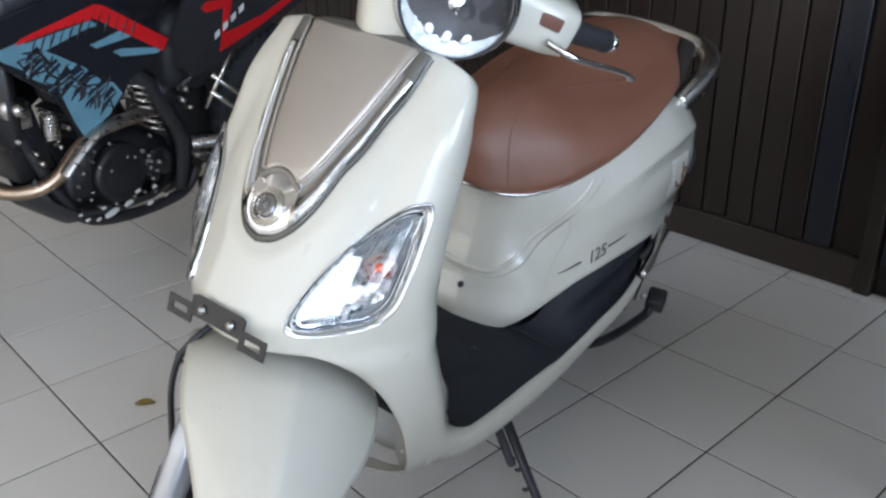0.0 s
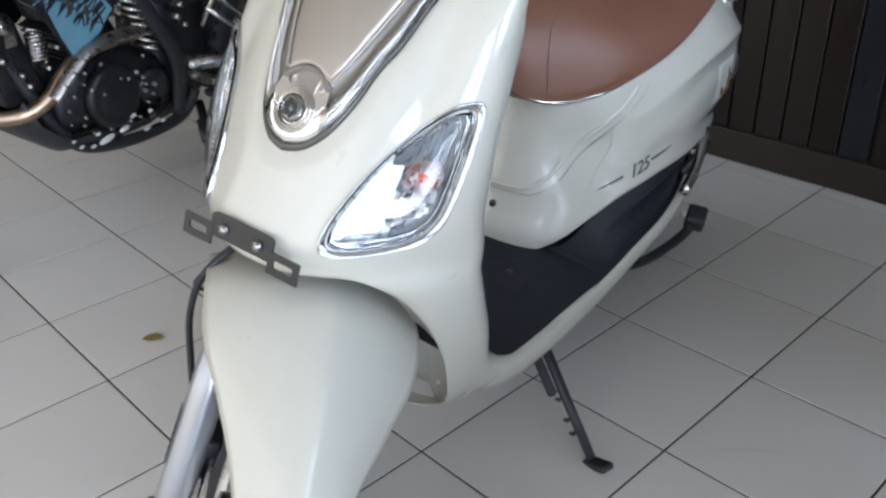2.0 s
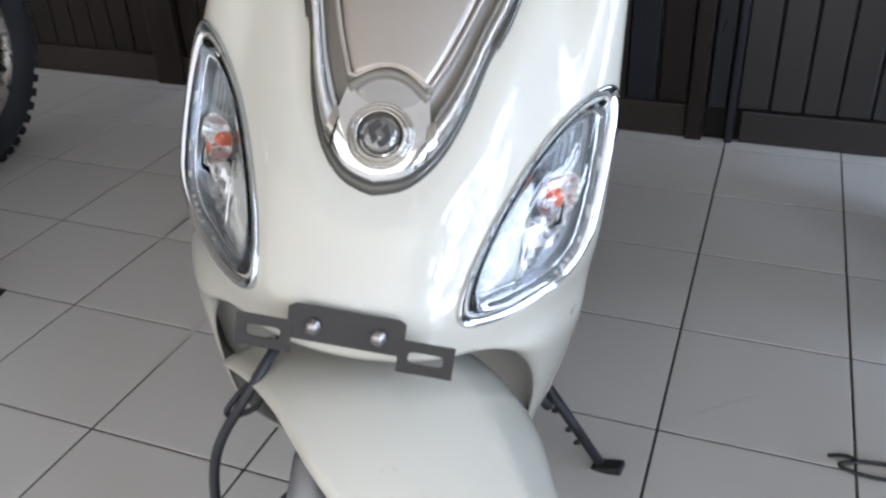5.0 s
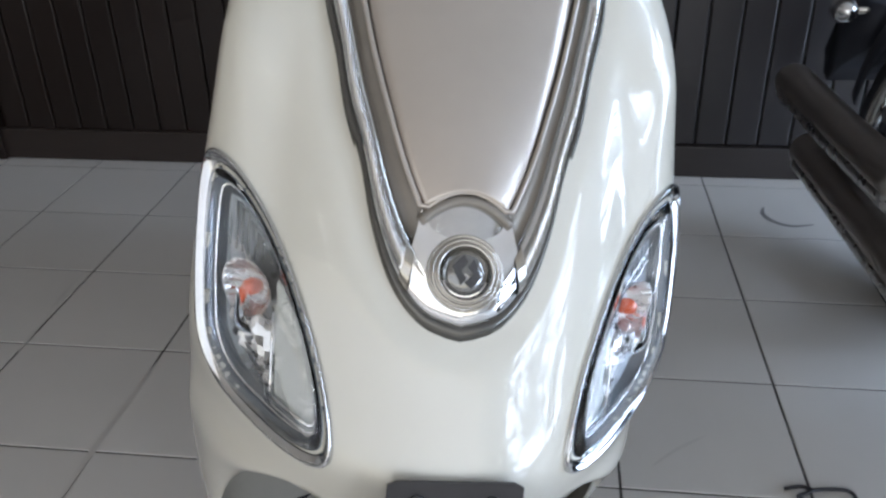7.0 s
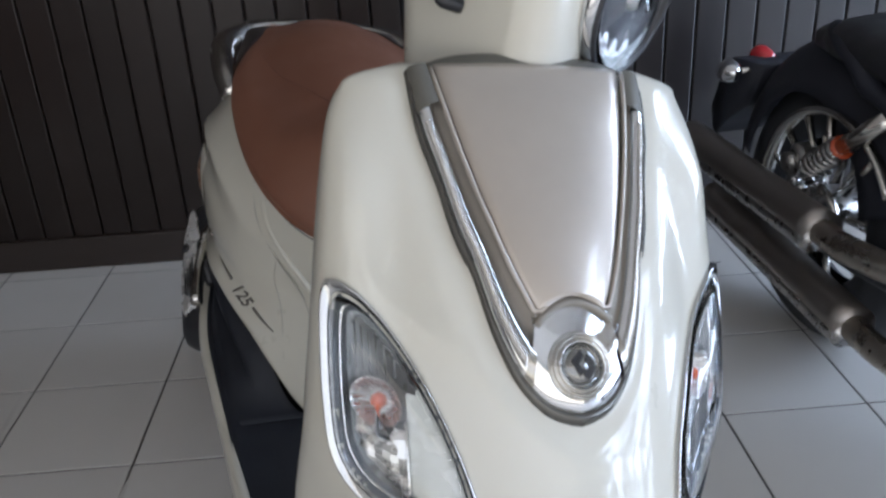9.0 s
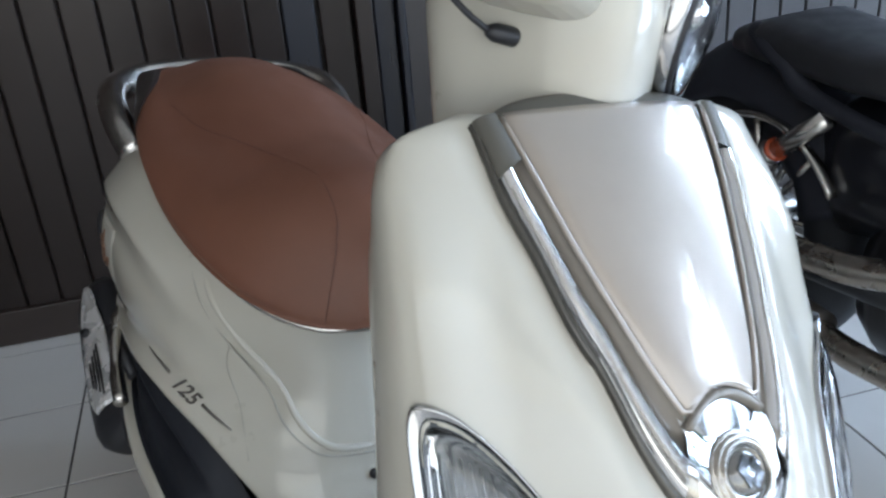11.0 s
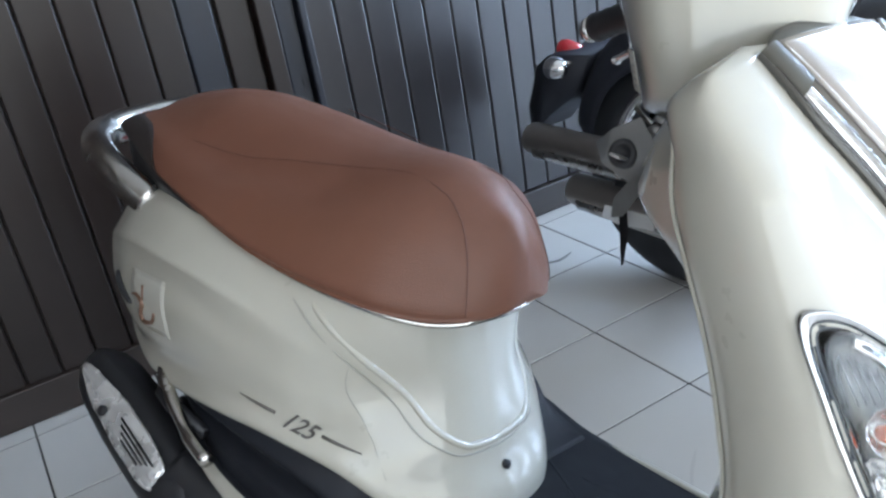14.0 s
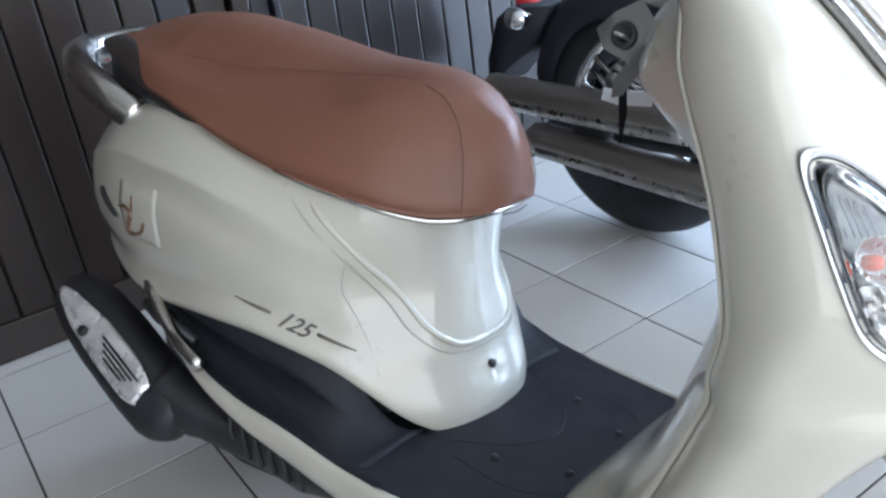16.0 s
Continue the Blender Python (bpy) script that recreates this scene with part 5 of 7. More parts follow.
td = curve_at(SY, [0.006, 0.009, 0.0115, 0.014, 0.016, 0.0178, 0.019, 0.020, 0.023, 0.024, 0.024, 0.025, 0.030, 0.038, 0.050, 0.049, 0.042, 0.031, 0.019, 0.009, 0.002])


def seat_ring(y):
    """Ring round the seat at y; its points 20 and 21 from the start are the seam."""
    w, zt, zb, x, zs = sw(y), st(y), sb(y), tx(y), st(y) - td(y)
    h = spline([(0, y, zb - 0.002), (w * 0.9, y, zb - 0.002), (w * 0.985, y, zb + 0.003), (w, y, lerp(zb, zs, 0.2)), (lerp(w, x, 0.38), y, lerp(zb, zs, 0.68)),
                (x, y, zs), (x * 0.6, y, zs + td(y) * 0.62), (x * 0.3, y, zt - td(y) * 0.08), (0, y, zt)], 4)
    return h + [Vector((-p.x, p.y, p.z)) for p in reversed(h[1:-1])]


ys = [-0.085, -0.0847, -0.084, -0.083, -0.0815, -0.080, -0.078, -0.0755, -0.0725, -0.069] + [lerp(-0.065, 0.60, j / 60) for j in range(61)] + [0.605, 0.61, 0.614, 0.617]
bm = bmesh.new()
grid(bm, [seat_ring(y) for y in ys], True, True)
seat = part("seat", bm, LEATHER, scooter, "brown vinyl seat")
for s in (1, -1):
    pts = [Vector((s * p.x, p.y, p.z)) for p in spline([(0.136, 0.394, 0.7725), (0.122, 0.294, 0.760), (0.094, 0.214, 0.758), (0.065, 0.132, 0.755), (0.046, 0.051, 0.754),
                                                        (0.0475, -0.005, 0.7395), (0.049, -0.027, 0.720), (0.055, -0.0415, 0.700), (0.063, -0.052, 0.670), (0.071, -0.0565, 0.632), (0.073, -0.055, 0.609)], 6)]
    bm = bmesh.new()
    tube(bm, pts, 0.0006, 6)
    part("seat_seam", bm, STITCH, seat, "dark stitched seam")
# black vinyl along the foot of the seat's rear half
for s in (1, -1):
    rows = []
    for y in [lerp(0.345, 0.610, j / 24) for j in range(25)]:
        h = seat_ring(y)[7:20]
        top = 1.0 + 10.5 * ramp(y, 0.335, 0.22)
        r = []
        for i in range(9):
            q = top * i / 8
            k = min(int(q), len(h) - 2)
            p = h[k].lerp(h[k + 1], q - k)
            r.append(Vector(((p.x + 0.0016) * s, p.y, p.z + 0.0004)))
        rows.append(r)
    part("seat_side_panel", shell(rows, 0.001), SEATBLACK, seat, "black vinyl side panel")
# bright strip under the seat nose
pts = []
for y in [lerp(0.16, -0.07, j / 16) for j in range(17)]:
    pts.append(Vector((sw(y) * 0.93, y + 0.014 * math.exp(-(y + 0.07) / 0.04), sb(y) - 0.007)))
full = pts + [Vector((0.02, -0.064, 0.600)), Vector((-0.02, -0.064, 0.600))] + [Vector((-p.x, p.y, p.z)) for p in reversed(pts)]
bm = bmesh.new()
tube(bm, spline(full, 2), 0.0042, 8)
part("seat_strip", bm, DULLCHROME, seat, "narrow bright strip under the seat")
# dark rear pad of the seat base
bm = bmesh.new()
grid(bm, [[Vector((p.x, y, p.y)) for p in rounded(0, (0.69 + sb(y) + 0.004) / 2, sw(y) * 0.975, (sb(y) + 0.004 - 0.69) / 2, 0, 32, 5)]
          for y in [lerp(0.30, 0.611, j / 14) for j in range(15)]], True, True)
part("seat_base", bm, BLACKP, seat, "dark seat base")

# ---------------- grab rail, tail lamp, lettering
bm = bmesh.new()
half = [(0.174, 0.462, 0.680), (0.187, 0.53, 0.714), (0.183, 0.605, 0.745), (0.138, 0.672, 0.755), (0.06, 0.697, 0.760), (0.0, 0.702, 0.761)]
pts = spline(half + [(-x, y, z) for x, y, z in reversed(half[:-1])], 6)
tube(bm, pts, 0.023, 18, False, 1.2)
part("grab_rail", bm, DULLCHROME, scooter, "polished alloy grab rail")
for s in (1, -1):
    bm = bmesh.new()
    box(bm, (s * 0.172, 0.462, 0.680), (0.03, 0.05, 0.022), Euler((0.3, 0, 0)).to_matrix().to_4x4(), 0.005)
    part("rail_mount", bm, DARKM, scooter)
bm = bmesh.new()
grid(bm, [[Vector((p.x, y, p.y)) for p in rounded(0, 0.575, w, h, 0, 28, 3)] for y, w, h in ((0.66, 0.10, 0.05), (0.70, 0.092, 0.047), (0.722, 0.075, 0.04), (0.73, 0.04, 0.025))], True, True)
part("tail_lamp", bm, REDL, scooter, "red tail lamp")


def letter(text, size, place, along, up, parent, material, label, shear=0.42):
    cu = bpy.data.curves.new("lettering", "FONT")
    cu.body, cu.size, cu.extrude, cu.shear, cu.offset = text, size, 0.0006, shear, 0.0003
    cu.align_x, cu.align_y = "CENTER", "CENTER"
    tmp = bpy.data.objects.new("tmp", cu)
    me = bpy.data.meshes.new_from_object(tmp)
    bpy.data.objects.remove(tmp)
    x = Vector(along).normalized()
    z = x.cross(Vector(up)).normalized()
    y = z.cross(x)
    m = Matrix((x, y, z)).transposed().to_4x4()
    m.translation = place
    me.transform(m)
    me.materials.append(material)
    ob = new("lettering", me)
    ob.parent = parent
    if label:
        ob["label"] = label
    return ob


for s in (1, -1):
    def P(y, z, lift=0.0015):
        q = flank(y, z)
        return Vector((s * (q.x + lift), q.y, q.z))
    al = (P(0.16, 0.477) - P(0.08, 0.444)) * s
    letter("125", 0.030, P(0.120, 0.4605, 0.0022), al, P(0.120, 0.476) - P(0.120, 0.445), body, INKGREY, "125 in dark silver italic figures", 0.55)
    for y0, z0, y1, z1 in ((0.092, 0.4490, 0.048, 0.4300), (0.150, 0.4720, 0.205, 0.4860)):
        bm = bmesh.new()
        tube(bm, [P(lerp(y0, y1, k / 4), lerp(z0, z1, k / 4), 0.0008) for k in range(5)], [0.0022, 0.0023, 0.0020, 0.0014, 0.0007], 6)
        part("stripe", bm, INKGREY, body)
    bm = bmesh.new()
    tube(bm, spline([P(0.506, 0.583), P(0.491, 0.575), P(0.474, 0.563), P(0.452, 0.550)], 4), [0.0035 + 0.0025 * math.sin(math.pi * k / 12) ** 0.5 for k in range(13)], 6, False, 0.7)
    part("emblem_bar", bm, BLACKP, body, "dark script emblem")
    bm = bmesh.new()
    tube(bm, spline([P(0.438, 0.568), P(0.420, 0.572), P(0.405, 0.563), P(0.418, 0.545), P(0.412, 0.533), P(0.385, 0.540), P(0.372, 0.556)], 4), [0.0018 + 0.0022 * math.sin(math.pi * k / 24) for k in range(25)], 6)
    tube(bm, [P(0.398, 0.590), P(0.399, 0.578), P(0.402, 0.568)], 0.0018, 6)
    part("emblem_swash", bm, BRONZE, body, "bronze emblem swash")
    # seam lines of the body panels, with the rounded lip of the nose panel
    seam = [P(0.160, 0.648, 0.0006), P(0.104, 0.598, 0.0006), P(0.064, 0.547, 0.0006), P(0.032, 0.490, 0.0006), P(-0.002, 0.447, 0.0006), P(-0.030, 0.418, 0.0006), P(-0.041, 0.411, 0.0006), Vector((0, -0.0456 + nose_z(0.409), 0.409))]
    bm = bmesh.new()
    tube(bm, spline(seam, 8), 0.0014, 6)
    part("panel_seam", bm, SEAM, body, "panel joint")
    bm = bmesh.new()
    lip = [P(0.147, 0.652, -0.0030), P(0.091, 0.604, -0.0030), P(0.052, 0.553, -0.0030), P(0.021, 0.497, -0.0030), P(-0.011, 0.455, -0.0030), P(-0.034, 0.427, -0.0030), P(-0.042, 0.420, -0.0030), Vector((0, -0.042 + nose_z(0.418), 0.418))]
    tube(bm, spline(lip, 8), 0.0050, 10)
    part("panel_lip", bm, PAINT, body, "rounded lip of the nose panel")
    bm = bmesh.new()
    tube(bm, spline([P(0.062, 0.541, 0.0006), P(0.071, 0.505, 0.0006), P(0.055, 0.468, 0.0006), P(0.040, 0.442, 0.0006), P(0.022, 0.398, 0.0004)], 6), 0.0006, 6)
    part("panel_seam", bm, SEAM, body, "panel joint")

# ---------------- rear wheel, engine, muffler, stands
REAR = Vector((0, 0.52, 0.222))
wheel(REAR, 1, 0.222, 0.11, 0.145, 5, scooter, None)
bm = bmesh.new()
rows = []
for y, z, h, w in ((0.06, 0.25, 0.05, 0.04), (0.14, 0.26, 0.075, 0.058), (0.27, 0.275, 0.095, 0.068), (0.38, 0.285, 0.105, 0.070), (0.48, 0.28, 0.100, 0.066), (0.55, 0.27, 0.075, 0.055), (0.58, 0.265, 0.04, 0.03)):
    rows.append([Vector((0.128 + p.x, y, z + p.y)) for p in rounded(0, 0, w, h, 0, 28, 3)])
grid(bm, rows, True, True)
engine = part("transmission_case", bm, GREYCASE, scooter, "dark grey transmission case")
for k in range(5):
    bm = bmesh.new()
    tube(bm, [(0.199, 0.20 + 0.06 * k, 0.215), (0.200, 0.24 + 0.06 * k, 0.30), (0.192, 0.26 + 0.06 * k, 0.352)], [0.003, 0.004, 0.003], 6)
    part("case_rib", bm, BLACKP, engine)
bm = bmesh.new()
grid(bm, [[Vector((p.x, y, p.y)) for p in rounded(0, z, w, h, 0, 24, 3)] for y, z, w, h in ((0.05, 0.30, 0.11, 0.06), (0.2, 0.31, 0.13, 0.08), (0.4, 0.36, 0.12, 0.07), (0.55, 0.42, 0.09, 0.04))], True, True)
part("engine_block", bm, ENGINE, scooter, "black engine under the body")
rows = []
for j in range(17):
    a = lerp(radians(30), radians(120), j / 16)
    rows.append([REAR + Vector((lerp(-0.075, 0.075, i / 8), -0.255 * math.cos(a) * -1, 0.255 * math.sin(a) - 0.02 * (abs(i - 4) / 4) ** 2)) for i in range(9)])
part("rear_fender", shell(rows, 0.003), BLACKP, scooter, "black rear mudguard")

# exhaust pipe under the engine
bm = bmesh.new()
tube(bm, spline([(-0.215, 0.43, 0.280), (-0.195, 0.36, 0.245), (-0.160, 0.26, 0.215), (-0.12, 0.12, 0.195), (-0.08, 0.05, 0.21)], 5), [0.040] * 6 + [0.034] * 6 + [0.028] * 9, 14)
part("exhaust_pipe", bm, BLACKP, scooter, "black exhaust pipe under the engine")
# cooling shroud and fan cover on the right of the engine
bm = bmesh.new()
grid(bm, [[Vector((-0.10 + p.x, y, p.y)) for p in rounded(0, z, w, h, 0, 28, 3)] for y, z, w, h in ((0.02, 0.255, 0.04, 0.03), (0.06, 0.250, 0.075, 0.065), (0.16, 0.252, 0.098, 0.085), (0.30, 0.268, 0.098, 0.095), (0.40, 0.285, 0.085, 0.085), (0.46, 0.30, 0.05, 0.05))], True, True)
shroud = part("cooling_shroud", bm, ENGINE, scooter, "black plastic cooling shroud")
for k in range(6):
    bm = bmesh.new()
    tube(bm, [(-0.196, 0.13 + 0.03 * k, 0.21), (-0.200, 0.135 + 0.03 * k, 0.25), (-0.192, 0.14 + 0.03 * k, 0.30)], [0.003, 0.004, 0.003], 6)
    part("shroud_rib", bm, BLACKP, shroud)
# muffler: flattened can rising to the rear, with a bright shield let into its outer side
HA, HB = Vector((-0.258, 0.398, 0.272)), Vector((-0.245, 0.668, 0.390))
hd2 = (HB - HA).normalized()
hn = (Vector((-0.80, 0, 0)) + Vector((0, -hd2.z, hd2.y)) * 0.60).normalized()
hu = hd2.cross(hn).normalized()
if hu.z < 0:
    hu = -hu


def can_ring(t, wu, wn):
    """A ring of the can at t along the shield's line."""
    c = HA.lerp(HB, t) - hn * 0.047 - hu * 0.004
    return [c + hu * (wu * q.x) + hn * (wn * q.y) for q in rounded(0, 0, 1, 1, 0, 36, 2.6)]


bm = bmesh.new()
grid(bm, [can_ring(t, a, b) for t, a, b in ((-0.13, 0.013, 0.012), (-0.11, 0.032, 0.030), (-0.06, 0.046, 0.040), (0.02, 0.054, 0.045), (0.2, 0.058, 0.046), (0.6, 0.058, 0.046), (0.85, 0.053, 0.045), (0.98, 0.045, 0.040), (1.06, 0.032, 0.030), (1.09, 0.014, 0.012))], True, True)
muffler = part("muffler", bm, BLACKP, scooter, "black exhaust silencer")
shield_w = curve_at([0.0, 0.06, 0.2, 0.55, 0.8, 0.95, 1.0], [0.018, 0.025, 0.029, 0.028, 0.020, 0.011, 0.005])
rows = []
for j in range(25):
    w = shield_w(j / 24)
    c = HA.lerp(HB, lerp(0.08, 0.98, j / 24))
    rows.append([c + hn * (-0.001 + 0.007 * (1 - s * s) * (w / 0.036) + 0.0010 * math.sin(7 * s + 0.4 * j) + 0.0010 * math.sin(0.8 * j)) + hu * (w * s) for s in [lerp(-1, 1, i / 12) for i in range(13)]])
hs = part("heat_shield", shell(rows, 0.003), SHIELDCHROME, muffler, "bright chrome heat shield")
bm = bmesh.new()
disc(bm, HA.lerp(HB, 0.64) + hn * 0.0085 - hu * 0.010, hn, 0.0085, 0.006, 18)
part("shield_screw_hole", bm, BLACKP, hs)
# thin dark bars stand for the dark reflections in the chrome
for k in range(4):
    bm = bmesh.new()
    tube(bm, [HA.lerp(HB, t) + hn * 0.0088 + hu * (0.011 - 0.007 * k) for t in (0.14 + 0.03 * k, 0.50 - 0.03 * k)], 0.0019, 6)
    part("shield_rib", bm, DARKM, hs)
# side stand with its sleeved spring
bm = bmesh.new()
LEG = [Vector((0.155, -0.118, 0.235)), Vector((0.240, -0.143, 0.145)), Vector((0.325, -0.168, 0.058))]
tube(bm, LEG, [0.013, 0.012, 0.011], 10, False, 0.7)
stand = part("side_stand", bm, BLACKP, scooter, "black steel side stand")
bm = bmesh.new()
box(bm, (0.338, -0.17, 0.054), (0.05, 0.03, 0.012), Euler((0, radians(-25), radians(-20))).to_matrix().to_4x4(), 0.004)
part("stand_foot", bm, BLACKP, stand)
off = Vector((-0.006, -0.020, -0.008))
bm = bmesh.new()
tube(bm, [LEG[0].lerp(LEG[2], t) + off for t in (0.16, 0.18, 0.46, 0.48)], [0.005, 0.0085, 0.0085, 0.005], 10)
part("spring_sleeve", bm, RUBBER, stand, "black sleeved spring")
for t in (0.53, 0.68, 0.78):
    bm = bmesh.new()
    c = LEG[0].lerp(LEG[2], t)
    tube(bm, [c, c + off * 0.7, c + off * 0.8 + Vector((-0.004, 0, 0.004))], 0.0038, 8)
    part("stand_tab", bm, BLACKP, stand)
# centre stand
bm = bmesh.new()
for s in (1, -1):
    tube(bm, spline([(s * 0.10, 0.10, 0.20), (s * 0.13, 0.20, 0.165), (s * 0.145, 0.32, 0.155), (s * 0.155, 0.36, 0.17)], 5), 0.011, 10)
tube(bm, [(-0.10, 0.12, 0.195), (0.10, 0.12, 0.195)], 0.012, 10)
part("centre_stand", bm, BLACKP, scooter, "black folded centre stand")
# kick starter on the left
bm = bmesh.new()
tube(bm, spline([(0.195, 0.075, 0.275), (0.225, 0.13, 0.262), (0.240, 0.22, 0.246), (0.258, 0.32, 0.250), (0.264, 0.352, 0.262)], 5), 0.0105, 10, False, 0.8)
kick = part("kick_starter", bm, BLACKP, scooter, "black kick starter lever")
bm = bmesh.new()
box(bm, (0.266, 0.372, 0.276), (0.040, 0.046, 0.036), Euler((0.4, 0, 0.2)).to_matrix().to_4x4(), 0.006)
part("kick_pad", bm, BLACKP, kick, "black rubber pedal pad")
bm = bmesh.new()
disc(bm, (0.245, 0.342, 0.290), (1, 0, 0), 0.007, 0.012, 6)
part("bolt", bm, BOLT, kick)
for s in (1, -1):
    bm = bmesh.new()
    tube(bm, [(s * 0.228, 0.300, 0.395), (s * 0.240, 0.36, 0.420), (s * 0.238, 0.395, 0.432)], [0.009, 0.011, 0.010], 10)
    part("pillion_peg", bm, BLACKP, scooter, "black folded pillion footrest")
    bm = bmesh.new()
    tube(bm, spline([(s * 0.215, 0.42, 0.452), (s * 0.235, 0.38, 0.440), (s * 0.25, 0.31, 0.405), (s * 0.255, 0.25, 0.385)], 5), [0.012] * 5 + [0.009] * 6 + [0.011] * 5, 10)
    part("peg_bracket", bm, DULLCHROME, scooter, "silver footrest bracket")

# ---------------------------------------------------------------- the off-road motorcycle
DB = pose(-0.905, -1.26, 0, 0, 4, 15)
dirt = thing("dirt_bike", DB, "black off-road motorcycle with red and light blue graphics", "motorcycle")


def profile_loft(pairs, hx, n=20, e=3.0):
    """A body along y: (y, low z, high z) with half width hx."""
    bm = bmesh.new()
    rows = []
    for k, (y, z0, z1) in enumerate(pairs):
        w = hx * (0.75 if k in (0, len(pairs) - 1) else 1)
        rows.append([Vector((p.x, y, p.y)) for p in rounded(0, (z0 + z1) / 2, w, (z1 - z0) / 2, 0, n, e)])
    grid(bm, rows, True, True)
    return bm


crank = part("crankcase", profile_loft([(-0.27, 0.24, 0.36), (-0.24, 0.22, 0.40), (-0.14, 0.215, 0.43), (0.0, 0.215, 0.42), (0.09, 0.22, 0.38), (0.11, 0.25, 0.34)], 0.105), ENGINE, dirt, "black crankcase")
bm = bmesh.new()
lathe(bm, (0.10, -0.10, 0.315), (1, 0, 0), [(0, 0.088), (0.02, 0.088), (0.03, 0.080), (0.033, 0.068), (0.030, 0.06), (0.034, 0.05), (0.036, 0.0)], 32)
part("clutch_cover", bm, ENGINE, crank, "round black clutch cover")
bm = bmesh.new()
lathe(bm, (0.10, 0.04, 0.30), (1, 0, 0), [(0, 0.055), (0.015, 0.055), (0.022, 0.045), (0.024, 0.0)], 28)
part("sprocket_cover", bm, BLACKGLOSS, crank)
bm = bmesh.new()
box(bm, (0.115, -0.165, 0.32), (0.03, 0.02, 0.075), None, 0.005)
part("case_rib", bm, GREYP, crank)
for k in range(26):
    a = k * 2.399
    rr = 0.05 + 0.065 * ((k * 7) % 11) / 11
    y, z = -0.08 + rr * 1.5 * math.cos(a), 0.305 + rr * math.sin(a)
    bm = bmesh.new()
    disc(bm, (0.128 - 0.02 * (rr > 0.09), y, z), (1, 0, 0), 0.0046 if k % 3 else 0.0066, 0.014, 6)
    part("bolt", bm, STEEL, crank)
bm = bmesh.new()
tilt = Euler((radians(18), 0, 0)).to_matrix().to_4x4()
box(bm, Vector((0, -0.17, 0.42)) + tilt.to_3x3() @ Vector((0, 0, 0.06)), (0.11, 0.10, 0.13), tilt)
cyl = part("cylinder", bm, ENGINE, dirt, "black finned cylinder", False)
for k in range(9):
    bm = bmesh.new()
    box(bm, Vector((0, -0.17, 0.42)) + tilt.to_3x3() @ Vector((0, 0, 0.015 * k)), (0.15, 0.13, 0.006), tilt, 0.002)
    part("fin", bm, ENGINE, cyl, "", False)
bm = bmesh.new()
box(bm, Vector((0, -0.215, 0.575)), (0.13, 0.11, 0.06), tilt, 0.01)
part("cylinder_head", bm, DARKM, dirt)
for k in range(7):
    y, z = -0.014 - 0.0085 * k, 0.432 + 0.0225 * k
    bm = bmesh.new()
    tube(bm, spline([(0.085, y - 0.034, z + 0.012), (0.122, y - 0.022, z + 0.006), (0.134, y, z), (0.122, y + 0.022, z - 0.006), (0.085, y + 0.030, z - 0.010)], 4), 0.0058, 8)
    part("fin", bm, DULLCHROME, cyl, "bare alloy fin")
# header pipe with slotted guard
bm = bmesh.new()
tube(bm, spline([(0.06, 0.0, 0.465), (0.120, -0.06, 0.485), (0.140, -0.16, 0.490), (0.143, -0.25, 0.480), (0.141, -0.316, 0.435), (0.135, -0.367, 0.387), (0.11, -0.42, 0.36), (0.06, -0.48, 0.36), (0.0, -0.52, 0.40)], 6), 0.019, 14)
head = part("header_pipe", bm, EXHAUST, dirt, "heat tinted exhaust header")
bm = bmesh.new()
pts = spline([(0.148, -0.07, 0.497), (0.160, -0.16, 0.500), (0.163, -0.25, 0.487), (0.161, -0.316, 0.440), (0.154, -0.362, 0.393)], 6)
tube(bm, pts, 0.021, 12, False, 0.6)
guard = part("heat_guard", bm, STEEL, head, "slotted steel heat guard")
for k in range(2, len(pts) - 2, 3):
    bm = bmesh.new()
    box(bm, pts[k] + Vector((0.018, 0, 0)), (0.006, 0.014, 0.005), Euler((radians(-40), 0, 0)).to_matrix().to_4x4(), 0.002)
    part("guard_slot", bm, ENGINE, guard)
# frame
for s in (1, -1):
    bm = bmesh.new()
    tube(bm, spline([(s * 0.04, -0.52, 0.86), (s * 0.06, -0.44, 0.60), (s * 0.085, -0.38, 0.40), (s * 0.10, -0.30, 0.245), (s * 0.105, -0.15, 0.195), (s * 0.105, 0.06, 0.20), (s * 0.11, 0.13, 0.27)], 6), 0.017, 12)
    part("cradle_tube", bm, BLACKP, dirt, "black frame cradle tube")
    bm = bmesh.new()
    tube(bm, spline([(s * 0.11, 0.06, 0.22), (s * 0.130, 0.06, 0.37), (s * 0.130, 0.0, 0.49), (s * 0.12, -0.10, 0.62), (s * 0.06, -0.40, 0.78)], 6), 0.017, 12, False, 1.4)
    part("side_spar", bm, BLACKP, dirt, "black frame spar")
    bm = bmesh.new()
    tube(bm, [(s * 0.10, 0.08, 0.52), (s * 0.09, 0.26, 0.60), (s * 0.08, 0.50, 0.70)], 0.012, 10)
    part("subframe_tube", bm, DARKM, dirt)
    bm = bmesh.new()
    tube(bm, [(s * 0.108, 0.10, 0.355), (s * 0.112, 0.33, 0.318), (s * 0.100, 0.58, 0.295)], [0.036, 0.034, 0.030], 12, False, 0.6)
    part("swingarm", bm, STEEL, dirt, "grey alloy swingarm")
